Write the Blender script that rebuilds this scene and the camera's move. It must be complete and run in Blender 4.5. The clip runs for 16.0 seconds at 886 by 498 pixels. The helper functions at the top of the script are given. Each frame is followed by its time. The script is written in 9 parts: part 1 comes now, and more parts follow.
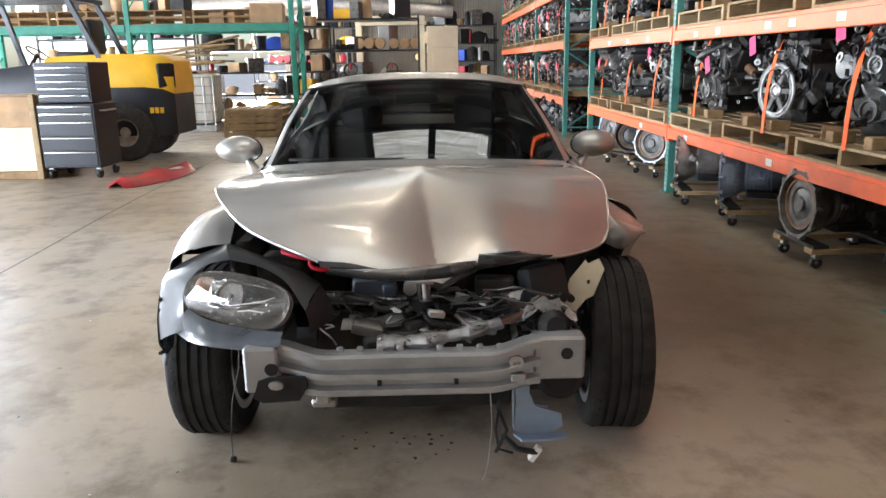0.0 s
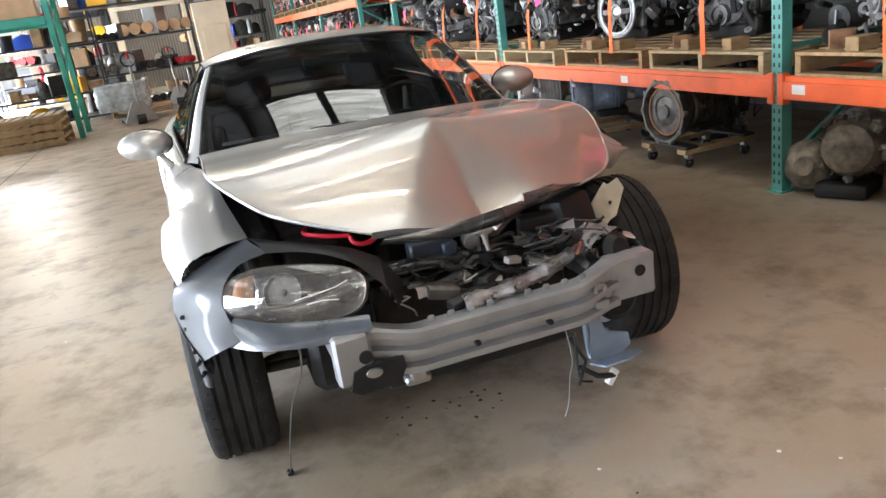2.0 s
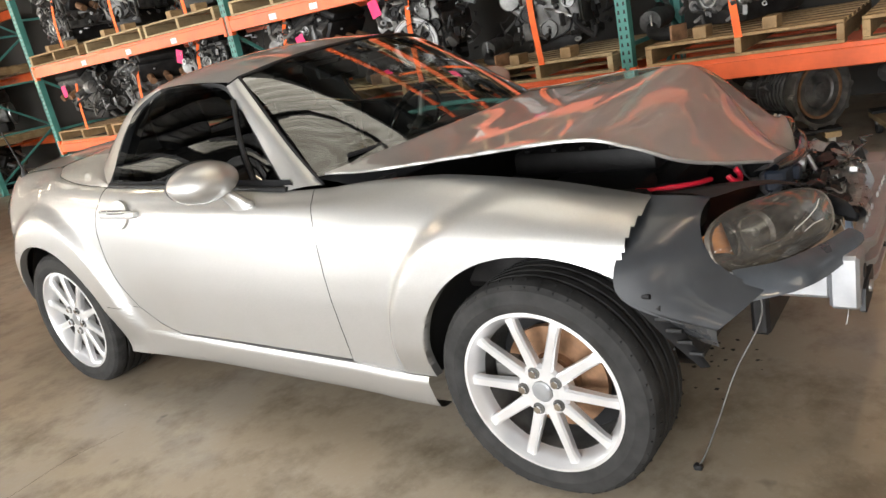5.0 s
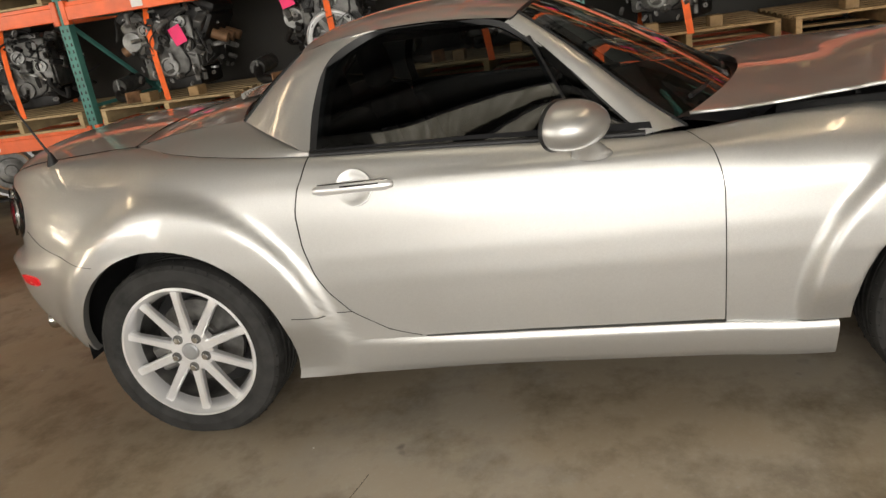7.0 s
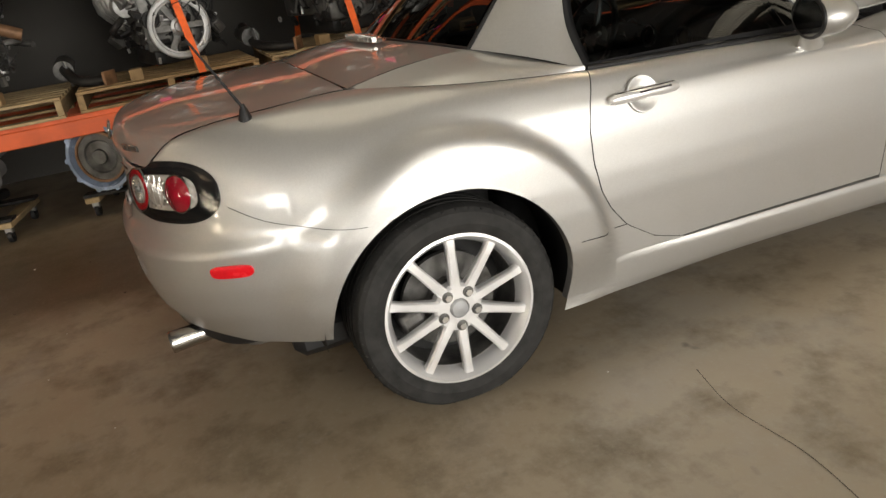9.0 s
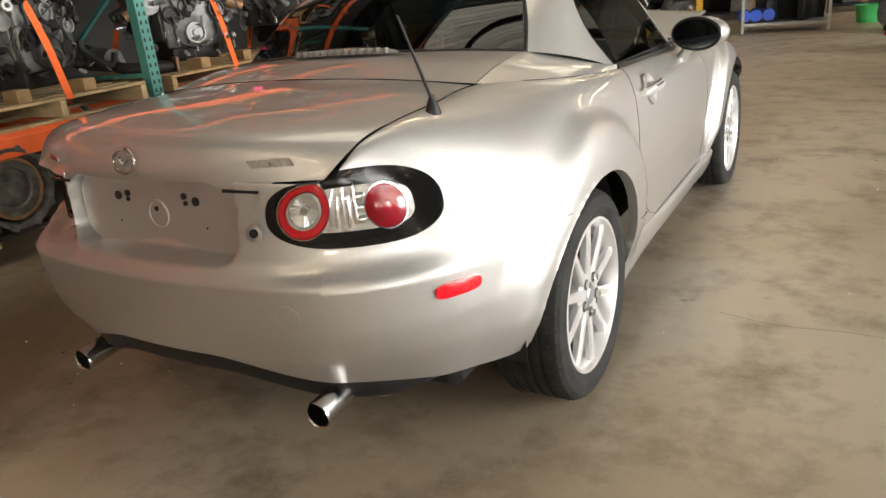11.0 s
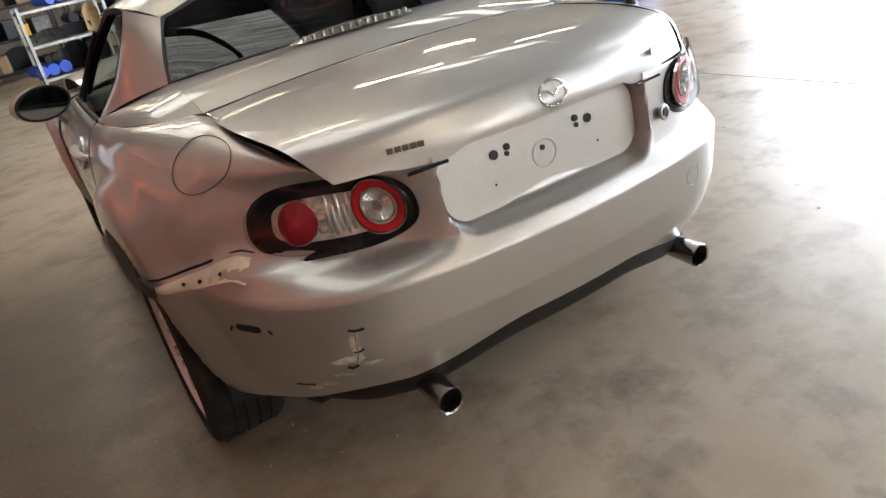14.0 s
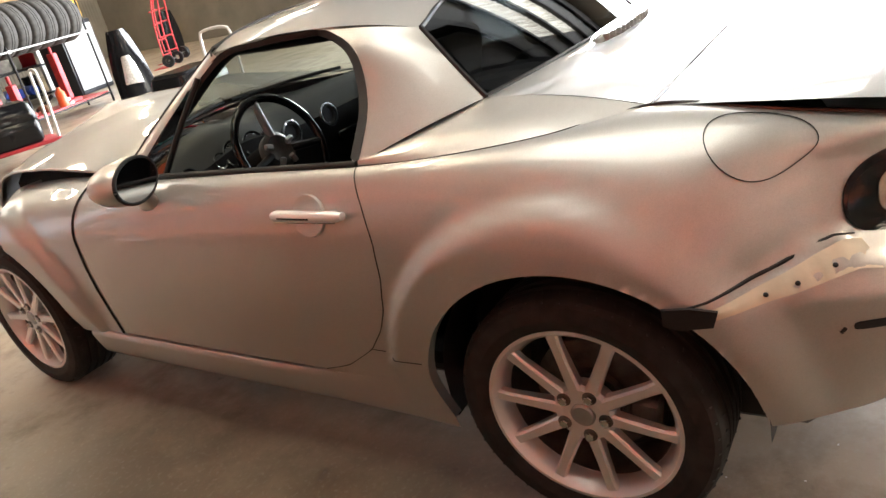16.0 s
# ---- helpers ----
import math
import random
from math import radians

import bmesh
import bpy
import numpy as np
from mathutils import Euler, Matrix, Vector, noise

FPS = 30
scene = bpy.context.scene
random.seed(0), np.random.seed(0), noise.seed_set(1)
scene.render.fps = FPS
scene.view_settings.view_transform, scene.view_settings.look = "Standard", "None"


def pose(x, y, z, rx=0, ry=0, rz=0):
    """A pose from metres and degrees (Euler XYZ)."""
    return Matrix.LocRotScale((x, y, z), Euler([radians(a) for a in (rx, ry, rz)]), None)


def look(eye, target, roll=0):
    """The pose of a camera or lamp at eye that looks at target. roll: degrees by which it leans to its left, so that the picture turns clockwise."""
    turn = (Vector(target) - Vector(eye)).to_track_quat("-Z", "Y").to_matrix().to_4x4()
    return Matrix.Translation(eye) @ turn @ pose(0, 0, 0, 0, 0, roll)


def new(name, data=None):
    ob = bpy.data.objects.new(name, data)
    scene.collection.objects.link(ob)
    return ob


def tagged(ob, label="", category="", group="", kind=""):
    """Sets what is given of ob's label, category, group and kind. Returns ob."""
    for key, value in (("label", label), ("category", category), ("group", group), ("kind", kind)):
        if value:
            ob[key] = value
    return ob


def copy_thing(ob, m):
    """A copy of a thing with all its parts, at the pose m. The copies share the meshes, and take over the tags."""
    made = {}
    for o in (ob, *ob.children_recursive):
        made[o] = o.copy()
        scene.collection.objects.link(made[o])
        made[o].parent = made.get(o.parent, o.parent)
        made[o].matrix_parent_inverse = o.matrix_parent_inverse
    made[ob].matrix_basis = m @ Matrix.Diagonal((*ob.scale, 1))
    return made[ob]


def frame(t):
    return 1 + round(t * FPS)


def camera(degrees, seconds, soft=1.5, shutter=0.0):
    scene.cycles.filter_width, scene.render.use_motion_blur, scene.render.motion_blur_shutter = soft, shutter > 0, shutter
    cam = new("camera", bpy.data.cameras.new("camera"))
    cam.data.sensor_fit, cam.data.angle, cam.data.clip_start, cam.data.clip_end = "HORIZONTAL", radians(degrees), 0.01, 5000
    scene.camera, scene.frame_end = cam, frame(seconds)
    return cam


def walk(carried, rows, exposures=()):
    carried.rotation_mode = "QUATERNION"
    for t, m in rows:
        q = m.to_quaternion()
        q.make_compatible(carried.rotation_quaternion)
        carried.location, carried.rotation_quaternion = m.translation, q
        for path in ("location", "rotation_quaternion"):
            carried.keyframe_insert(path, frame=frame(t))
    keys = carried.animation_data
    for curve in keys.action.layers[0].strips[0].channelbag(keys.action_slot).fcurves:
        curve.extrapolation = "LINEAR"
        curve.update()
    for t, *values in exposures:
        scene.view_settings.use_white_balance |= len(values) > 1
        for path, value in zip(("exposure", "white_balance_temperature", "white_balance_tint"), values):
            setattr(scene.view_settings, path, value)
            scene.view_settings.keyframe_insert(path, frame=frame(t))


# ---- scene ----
cam = camera(61.8, 16.0)
PATH = [
    (0, (0.073, -3.712, 1.291), (0.108, -1.773, 0.802), -0.9),
    (0.5, (-0.069, -3.693, 1.301), (0.068, -1.761, 0.801), -1.5),
    (1, (-0.268, -3.676, 1.294), (0.023, -1.77, 0.762), -3.3),
    (1.5, (-0.436, -3.618, 1.276), (-0.042, -1.743, 0.701), -5.4),
    (2, (-0.643, -3.49, 1.276), (-0.083, -1.671, 0.66), -8.4),
    (2.5, (-0.907, -3.392, 1.264), (-0.206, -1.629, 0.631), -8.9),
    (3, (-1.21, -3.251, 1.272), (-0.303, -1.591, 0.623), -9.8),
    (3.2, (-1.316, -3.176, 1.253), (-0.36, -1.542, 0.609), -9.3),
    (5.3, (-2.344, -1.8, 1.247), (-0.788, -0.699, 0.64), -11.4),
    (5.5, (-2.422, -1.619, 1.25), (-0.831, -0.577, 0.634), -10.8),
    (6, (-2.547, -1.158, 1.24), (-0.853, -0.317, 0.59), -10.0),
    (6.5, (-2.67, -0.656, 1.216), (-0.89, 0.028, 0.612), -8.3),
    (7, (-2.745, -0.127, 1.263), (-0.898, 0.274, 0.61), -8.7),
    (7.5, (-2.742, 0.354, 1.262), (-0.879, 0.592, 0.575), -8.8),
    (8, (-2.762, 0.83, 1.287), (-0.893, 0.771, 0.575), -10.2),
    (8.5, (-2.712, 1.314, 1.257), (-0.88, 1.001, 0.516), -9.8),
    (10.8, (-1.631, 2.987, 1.196), (-0.541, 1.447, 0.533), -6.8),
    (11, (-1.467, 3.049, 1.189), (-0.488, 1.443, 0.51), -5.9),
    (11.5, (-1.067, 3.191, 1.165), (-0.395, 1.436, 0.48), -5.8),
    (12, (-0.678, 3.298, 1.179), (-0.279, 1.479, 0.45), -6.6),
    (12.5, (-0.279, 3.35, 1.177), (-0.163, 1.506, 0.411), -5.8),
    (13, (0.137, 3.392, 1.19), (-0.069, 1.546, 0.448), -7.8),
    (13.5, (0.55, 3.322, 1.231), (-0.019, 1.585, 0.42), -9.3),
    (14, (1.0, 3.216, 1.278), (0.168, 1.598, 0.447), -12.7),
    (14.5, (1.37, 2.989, 1.305), (0.291, 1.536, 0.453), -16.3),
    (15, (1.687, 2.64, 1.323), (0.442, 1.306, 0.505), -14.3),
    (15.5, (1.935, 2.254, 1.337), (0.53, 1.068, 0.551), -14.8),
    (16, (2.073, 1.785, 1.343), (0.58, 0.704, 0.566), -13.5),
]
walk(cam, [(t, look(eye, target, roll)) for t, eye, target, roll in PATH], exposures=[(0, 0.65, 5950, 10), (1.0, 0.83, 5900, 10), (2.5, 0.96, 5950, 10), (5.5, 0.06, 7000, 10), (7.0, -0.55, 7500, 10), (8.5, -0.56, 7500, 10), (11, 0.25, 7100, 10), (12.5, 0.55, 6250, 10), (14.5, 0.70, 6150, 10), (16, 1.48, 6500, 10)])

# ==== world and light ====
world = bpy.data.worlds.new("world")
scene.world = world
world.use_nodes = True
_wn = world.node_tree.nodes
_sky = _wn.new("ShaderNodeTexSky")
_sky.sky_type, _sky.sun_disc = "NISHITA", False
_sky.sun_elevation, _sky.sun_rotation = radians(42), radians(250)
world.node_tree.links.new(_sky.outputs[0], _wn["Background"].inputs["Color"])
_wn["Background"].inputs["Strength"].default_value = 0.12


def sun_lamp():
    d = bpy.data.lights.new("sun", "SUN")
    d.energy, d.angle, d.color = 3.0, radians(0.5), (1.0, 0.95, 0.88)
    ob = new("sun", d)
    ob.matrix_world = look((-30, -12, 34), (-14, 0, 0))


sun_lamp()


def area_lamp(name, eye, target, sx, sy, watts, colour):
    d = bpy.data.lights.new(name, "AREA")
    d.shape, d.size, d.size_y, d.energy, d.color = "RECTANGLE", sx, sy, watts, colour
    ob = new(name, d)
    ob.matrix_world = look(eye, target)
    return ob

# ==== mesh helpers ====
def link(name, bm, mat, parent=None, label="", smooth=0.0):
    me = bpy.data.meshes.new(name)
    bmesh.ops.recalc_face_normals(bm, faces=bm.faces)
    bm.to_mesh(me)
    bm.free()
    for m in mat if isinstance(mat, (list, tuple)) else [mat]:
        me.materials.append(m)
    if smooth:
        me.polygons.foreach_set("use_smooth", [True] * len(me.polygons))
        if smooth < 179:
            me.set_sharp_from_angle(angle=radians(smooth))
    ob = new(name, me)
    if parent is not None:
        ob.parent = parent
    if label:
        ob["label"] = label
    return ob


def part(name, bm, material, parent, label="", smooth=40.0):
    return link(name, bm, material, parent, label, smooth)


def thing(name, x, y, z, label, category, group="", rz=0.0, rx=0.0, ry=0.0, kind=""):
    ob = new(name)
    ob.empty_display_size = 0.1
    ob.matrix_basis = pose(x, y, z, rx, ry, rz)
    return tagged(ob, label, category, group, kind)


def box(bm, x0, x1, y0, y1, z0, z1, bevel=0.0, m=None, seg=1):
    made = bmesh.ops.create_cube(bm, size=1.0)["verts"]
    for v in made:
        v.co = Vector(((x0 + x1) / 2 + v.co.x * (x1 - x0), (y0 + y1) / 2 + v.co.y * (y1 - y0), (z0 + z1) / 2 + v.co.z * (z1 - z0)))
    if bevel:
        edges = list({e for v in made for e in v.link_edges})
        made = list({v for f in bmesh.ops.bevel(bm, geom=edges, offset=bevel, segments=seg, profile=0.5, affect="EDGES")["faces"] for v in f.verts} | {v for v in made if v.is_valid})
    if m is not None:
        for v in {w for v in made if v.is_valid for f in v.link_faces for w in f.verts}:
            v.co = m @ v.co
    return bm


def cyl(bm, p0, p1, r0, r1=None, seg=16, caps=True):
    p0, p1 = Vector(p0), Vector(p1)
    r1 = r0 if r1 is None else r1
    turn = (p1 - p0).to_track_quat("Z", "Y").to_matrix()
    rings = []
    for p, r in ((p0, r0), (p1, r1)):
        rings.append([bm.verts.new(p + turn @ Vector((r * math.cos(a), r * math.sin(a), 0))) for a in [2 * math.pi * k / seg for k in range(seg)]])
    for k in range(seg):
        bm.faces.new((rings[0][k], rings[0][(k + 1) % seg], rings[1][(k + 1) % seg], rings[1][k]))
    if caps:
        bm.faces.new(rings[0][::-1])
        bm.faces.new(rings[1])
    return bm


def lathe(bm, profile, m=None, seg=32, close=False):
    """profile: (radius, height) pairs, turned round local z."""
    m = m or Matrix.Identity(4)
    rings = []
    for r, h in profile:
        rings.append([bm.verts.new(m @ Vector((r * math.cos(a), r * math.sin(a), h))) for a in [2 * math.pi * k / seg for k in range(seg)]])
    pairs = list(zip(rings, rings[1:])) + ([(rings[-1], rings[0])] if close else [])
    for a, b in pairs:
        for k in range(seg):
            bm.faces.new((a[k], a[(k + 1) % seg], b[(k + 1) % seg], b[k]))
    if not close:
        for ring, flip in ((rings[0], True), (rings[-1], False)):
            if (ring[0].co - ring[seg // 2].co).length > 1e-4:
                bm.faces.new(ring[::-1] if flip else ring)
    return bm


def tube(bm, pts, r, seg=8, caps=True):
    """A round tube along a line of points; r may be one radius or one for each point."""
    pts = [Vector(p) for p in pts]
    rs = r if isinstance(r, (list, tuple)) else [r] * len(pts)
    rings, side = [], None
    for k, p in enumerate(pts):
        way = (pts[min(k + 1, len(pts) - 1)] - pts[max(k - 1, 0)]).normalized()
        if side is None:
            side = way.orthogonal().normalized()
        side = (side - way * side.dot(way)).normalized()
        up = way.cross(side)
        rings.append([bm.verts.new(p + rs[k] * (math.cos(a) * side + math.sin(a) * up)) for a in [2 * math.pi * n / seg for n in range(seg)]])
    for a, b in zip(rings, rings[1:]):
        for n in range(seg):
            bm.faces.new((a[n], a[(n + 1) % seg], b[(n + 1) % seg], b[n]))
    if caps:
        bm.faces.new(rings[0][::-1])
        bm.faces.new(rings[-1])
    return bm


def spline(pts, n):
    """n + 1 points along a Catmull-Rom curve through pts, by even steps of length."""
    p = [np.array(q, float) for q in pts]
    p = [2 * p[0] - p[1]] + p + [2 * p[-1] - p[-2]]
    fine = []
    for k in range(1, len(p) - 2):
        for t in np.linspace(0, 1, 24, endpoint=False):
            a, b, c, d = p[k - 1 : k + 3]
            fine.append(0.5 * (2 * b + (c - a) * t + (2 * a - 5 * b + 4 * c - d) * t * t + (3 * b - a - 3 * c + d) * t**3))
    fine.append(p[-2])
    fine = np.array(fine)
    run = np.r_[0, np.cumsum(np.linalg.norm(np.diff(fine, axis=0), axis=1))]
    want = np.linspace(0, run[-1], n + 1)
    return np.stack([np.interp(want, run, fine[:, k]) for k in range(fine.shape[1])], 1)


def sheet(bm, rows, closed=False):
    """A skin over rows of points."""
    vs = [[bm.verts.new(p) for p in row] for row in rows]
    n = len(vs[0])
    for a, b in zip(vs, vs[1:]):
        for k in range(n if closed else n - 1):
            q = (a[k], a[(k + 1) % n], b[(k + 1) % n], b[k])
            if len({v.index for v in q}) and (a[k].co - b[k].co).length + (a[(k + 1) % n].co - b[(k + 1) % n].co).length > 1e-6:
                bm.faces.new(q)
    return vs


def patch(bm, a, b, n, m, bulge=0.0, out=(0, 0, 1)):
    """A skin between curves a and b (n + 1 points each), m strips wide, swollen by bulge along out."""
    a, b = spline(a, n), spline(b, n)
    out = np.array(out, float)
    rows = []
    for j in range(m + 1):
        t = j / m
        rows.append([Vector(p) for p in a * (1 - t) + b * t + out * bulge * 4 * t * (1 - t)])
    return sheet(bm, rows)


def thicken(bm, d):
    """Gives an open skin a thickness d to its inner side."""
    bmesh.ops.recalc_face_normals(bm, faces=bm.faces)
    bmesh.ops.solidify(bm, geom=list(bm.faces), thickness=d)
    return bm


def prism(bm, poly, m, depth):
    """A flat polygon (u, v pairs) of local xy, raised by depth along local z and laid by m."""
    lo = [bm.verts.new(m @ Vector((u, v, 0))) for u, v in poly]
    hi = [bm.verts.new(m @ Vector((u, v, depth))) for u, v in poly]
    n = len(poly)
    bm.faces.new(lo[::-1])
    bm.faces.new(hi)
    for k in range(n):
        bm.faces.new((lo[k], lo[(k + 1) % n], hi[(k + 1) % n], hi[k]))
    return bm


def rounded(w, h, r, n=5):
    """A rounded rectangle, w by h, round the origin."""
    pts = []
    for cx, cy, a0 in ((w / 2 - r, h / 2 - r, 0), (-w / 2 + r, h / 2 - r, 90), (-w / 2 + r, -h / 2 + r, 180), (w / 2 - r, -h / 2 + r, 270)):
        for k in range(n + 1):
            a = radians(a0 + 90 * k / n)
            pts.append((cx + r * math.cos(a), cy + r * math.sin(a)))
    return pts


def frame_z(p, z, x=(1, 0, 0)):
    """A placing at p whose local z points along z and whose local x is near x."""
    z = Vector(z).normalized()
    x = Vector(x)
    x = (x - z * x.dot(z)).normalized()
    y = z.cross(x)
    return Matrix(((x.x, y.x, z.x, p[0]), (x.y, y.y, z.y, p[1]), (x.z, y.z, z.z, p[2]), (0, 0, 0, 1)))


def B():
    return bmesh.new()

# ==== materials ====
def base_mat(name, rough=0.5, metal=0.0):
    m = bpy.data.materials.new(name)
    m.use_nodes = True
    nt = m.node_tree
    b = nt.nodes["Principled BSDF"]
    b.inputs["Roughness"].default_value, b.inputs["Metallic"].default_value = rough, metal
    return m, nt, b


def tex(nt, kind="noise", scale=5.0, detail=4.0, rough=0.55, coords="Object", stretch=(1, 1, 1)):
    c = nt.nodes.new("ShaderNodeTexCoord")
    mp = nt.nodes.new("ShaderNodeMapping")
    mp.inputs["Scale"].default_value = stretch
    nt.links.new(c.outputs[coords], mp.inputs["Vector"])
    if kind == "noise":
        n = nt.nodes.new("ShaderNodeTexNoise")
        n.inputs["Detail"].default_value, n.inputs["Roughness"].default_value = detail, rough
    elif kind == "voronoi":
        n = nt.nodes.new("ShaderNodeTexVoronoi")
    else:
        n = nt.nodes.new("ShaderNodeTexWave")
        n.inputs["Distortion"].default_value, n.inputs["Detail"].default_value = 3.0, 3.0
    n.inputs["Scale"].default_value = scale
    nt.links.new(mp.outputs[0], n.inputs["Vector"])
    return n


def ramp(nt, src, stops):
    r = nt.nodes.new("ShaderNodeValToRGB")
    e = r.color_ramp.elements
    while len(e) < len(stops):
        e.new(0.5)
    for k, (p, c) in enumerate(stops):
        e[k].position, e[k].color = p, (*c, 1) if len(c) == 3 else c
    nt.links.new(src, r.inputs["Fac"])
    return r.outputs["Color"]


def bump(nt, b, src, strength=0.2, dist=0.01):
    n = nt.nodes.new("ShaderNodeBump")
    n.inputs["Strength"].default_value, n.inputs["Distance"].default_value = strength, dist
    nt.links.new(src, n.inputs["Height"])
    nt.links.new(n.outputs[0], b.inputs["Normal"])


def mix(nt, a, b, fac, blend="MIX"):
    n = nt.nodes.new("ShaderNodeMix")
    n.data_type, n.blend_type = "RGBA", blend
    for key, v in ((0, fac), (6, a), (7, b)):
        if isinstance(v, bpy.types.NodeSocket):
            nt.links.new(v, n.inputs[key])
        else:
            n.inputs[key].default_value = v if key == 0 else (*v, 1)
    return n.outputs[2]


def plain(name, c, rough=0.5, metal=0.0, vary=0.15, scale=6.0, bumps=0.05, coat=0.0, stretch=(1, 1, 1), spec=0.5):
    """Colour c with blotches and a fine grain."""
    m, nt, b = base_mat(name, rough, metal)
    b.inputs["Specular IOR Level"].default_value = spec
    n = tex(nt, scale=scale, detail=6, stretch=stretch)
    lo, hi = [max(0, v * (1 - vary)) for v in c], [min(1, v * (1 + vary)) for v in c]
    nt.links.new(ramp(nt, n.outputs["Fac"], [(0.3, lo), (0.7, hi)]), b.inputs["Base Color"])
    f = tex(nt, scale=scale * 14, detail=3)
    r = nt.nodes.new("ShaderNodeMapRange")
    r.inputs["To Min"].default_value, r.inputs["To Max"].default_value = max(0.02, rough - 0.12), min(1, rough + 0.12)
    nt.links.new(n.outputs["Fac"], r.inputs["Value"])
    nt.links.new(r.outputs[0], b.inputs["Roughness"])
    if bumps:
        bump(nt, b, f.outputs["Fac"], bumps, 0.004)
    if coat:
        b.inputs["Coat Weight"].default_value, b.inputs["Coat Roughness"].default_value = coat, 0.03
    return m


def car_paint():
    m, nt, b = base_mat("silver_paint", 0.45, 0.80)
    v = tex(nt, "voronoi", 900.0)
    flake = ramp(nt, v.outputs["Color"], [(0.0, (0.45, 0.447, 0.437)), (1.0, (0.58, 0.577, 0.565))])
    dirt = tex(nt, scale=3.0, detail=8)
    nt.links.new(mix(nt, flake, (0.47, 0.46, 0.44), ramp(nt, dirt.outputs["Fac"], [(0.5, (0, 0, 0)), (0.8, (0.5, 0.5, 0.5))])), b.inputs["Base Color"])
    b.inputs["Coat Weight"].default_value, b.inputs["Coat Roughness"].default_value = 0.9, 0.03
    peel = tex(nt, scale=420, detail=1)
    bump(nt, b, peel.outputs["Fac"], 0.02, 0.0004)
    return m


def concrete():
    m, nt, b = base_mat("concrete", 0.5)
    big = tex(nt, scale=0.45, detail=8, rough=0.6)
    mid = tex(nt, scale=3.5, detail=8, rough=0.65)
    fine = tex(nt, scale=60, detail=4)
    c = ramp(nt, big.outputs["Fac"], [(0.30, (0.230, 0.177, 0.118)), (0.47, (0.345, 0.280, 0.204)), (0.72, (0.44, 0.398, 0.332))])
    c = mix(nt, c, (0.15, 0.115, 0.075), ramp(nt, mid.outputs["Fac"], [(0.48, (0, 0, 0)), (0.68, (0.85, 0.85, 0.85))]))
    tide = tex(nt, scale=1.1, detail=10, rough=0.7)
    c = mix(nt, c, (0.37, 0.34, 0.30), ramp(nt, tide.outputs["Fac"], [(0.53, (0, 0, 0)), (0.60, (0.4, 0.4, 0.4))]))
    c = mix(nt, c, (0.15, 0.118, 0.08), ramp(nt, tide.outputs["Fac"], [(0.36, (0.5, 0.5, 0.5)), (0.43, (0, 0, 0))]))
    # shade and brown staining between car and racks, painted into the floor colour
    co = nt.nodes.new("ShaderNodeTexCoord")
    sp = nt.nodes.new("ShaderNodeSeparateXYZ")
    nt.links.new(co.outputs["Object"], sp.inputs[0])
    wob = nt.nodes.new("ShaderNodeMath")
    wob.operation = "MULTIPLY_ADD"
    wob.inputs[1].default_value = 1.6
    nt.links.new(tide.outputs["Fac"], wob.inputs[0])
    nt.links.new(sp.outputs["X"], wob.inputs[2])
    shade_band = nt.nodes.new("ShaderNodeMapRange")
    shade_band.inputs["From Min"].default_value, shade_band.inputs["From Max"].default_value, shade_band.inputs["To Max"].default_value = 1.3, 1.9, 0.92
    nt.links.new(wob.outputs[0], shade_band.inputs["Value"])
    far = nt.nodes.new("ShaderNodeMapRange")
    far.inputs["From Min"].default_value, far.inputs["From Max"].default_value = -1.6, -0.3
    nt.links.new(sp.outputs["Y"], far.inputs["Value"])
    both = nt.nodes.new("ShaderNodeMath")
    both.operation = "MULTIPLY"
    nt.links.new(shade_band.outputs[0], both.inputs[0])
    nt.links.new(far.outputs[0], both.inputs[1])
    # the painted shade fades out towards the racks
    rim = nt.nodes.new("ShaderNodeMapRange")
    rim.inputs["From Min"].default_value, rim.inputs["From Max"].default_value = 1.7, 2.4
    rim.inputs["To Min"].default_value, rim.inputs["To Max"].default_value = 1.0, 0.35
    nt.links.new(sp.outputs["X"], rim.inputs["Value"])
    shade_mask = nt.nodes.new("ShaderNodeMath")
    shade_mask.operation = "MULTIPLY"
    nt.links.new(both.outputs[0], shade_mask.inputs[0])
    nt.links.new(rim.outputs[0], shade_mask.inputs[1])
    c = mix(nt, c, (0.085, 0.064, 0.038), shade_mask.outputs[0])
    spots = tex(nt, scale=9, detail=2)
    c = mix(nt, c, (0.06, 0.055, 0.05), ramp(nt, spots.outputs["Fac"], [(0.70, (0, 0, 0)), (0.78, (0.55, 0.55, 0.55))]))
    c = mix(nt, c, (0.5, 0.49, 0.47), ramp(nt, fine.outputs["Fac"], [(0.55, (0, 0, 0)), (0.9, (0.25, 0.25, 0.25))]))
    nt.links.new(c, b.inputs["Base Color"])
    rr = nt.nodes.new("ShaderNodeMapRange")
    rr.inputs["To Min"].default_value, rr.inputs["To Max"].default_value = 0.27, 0.55
    nt.links.new(mid.outputs["Fac"], rr.inputs["Value"])
    nt.links.new(rr.outputs[0], b.inputs["Roughness"])
    bump(nt, b, fine.outputs["Fac"], 0.08, 0.004)
    return m


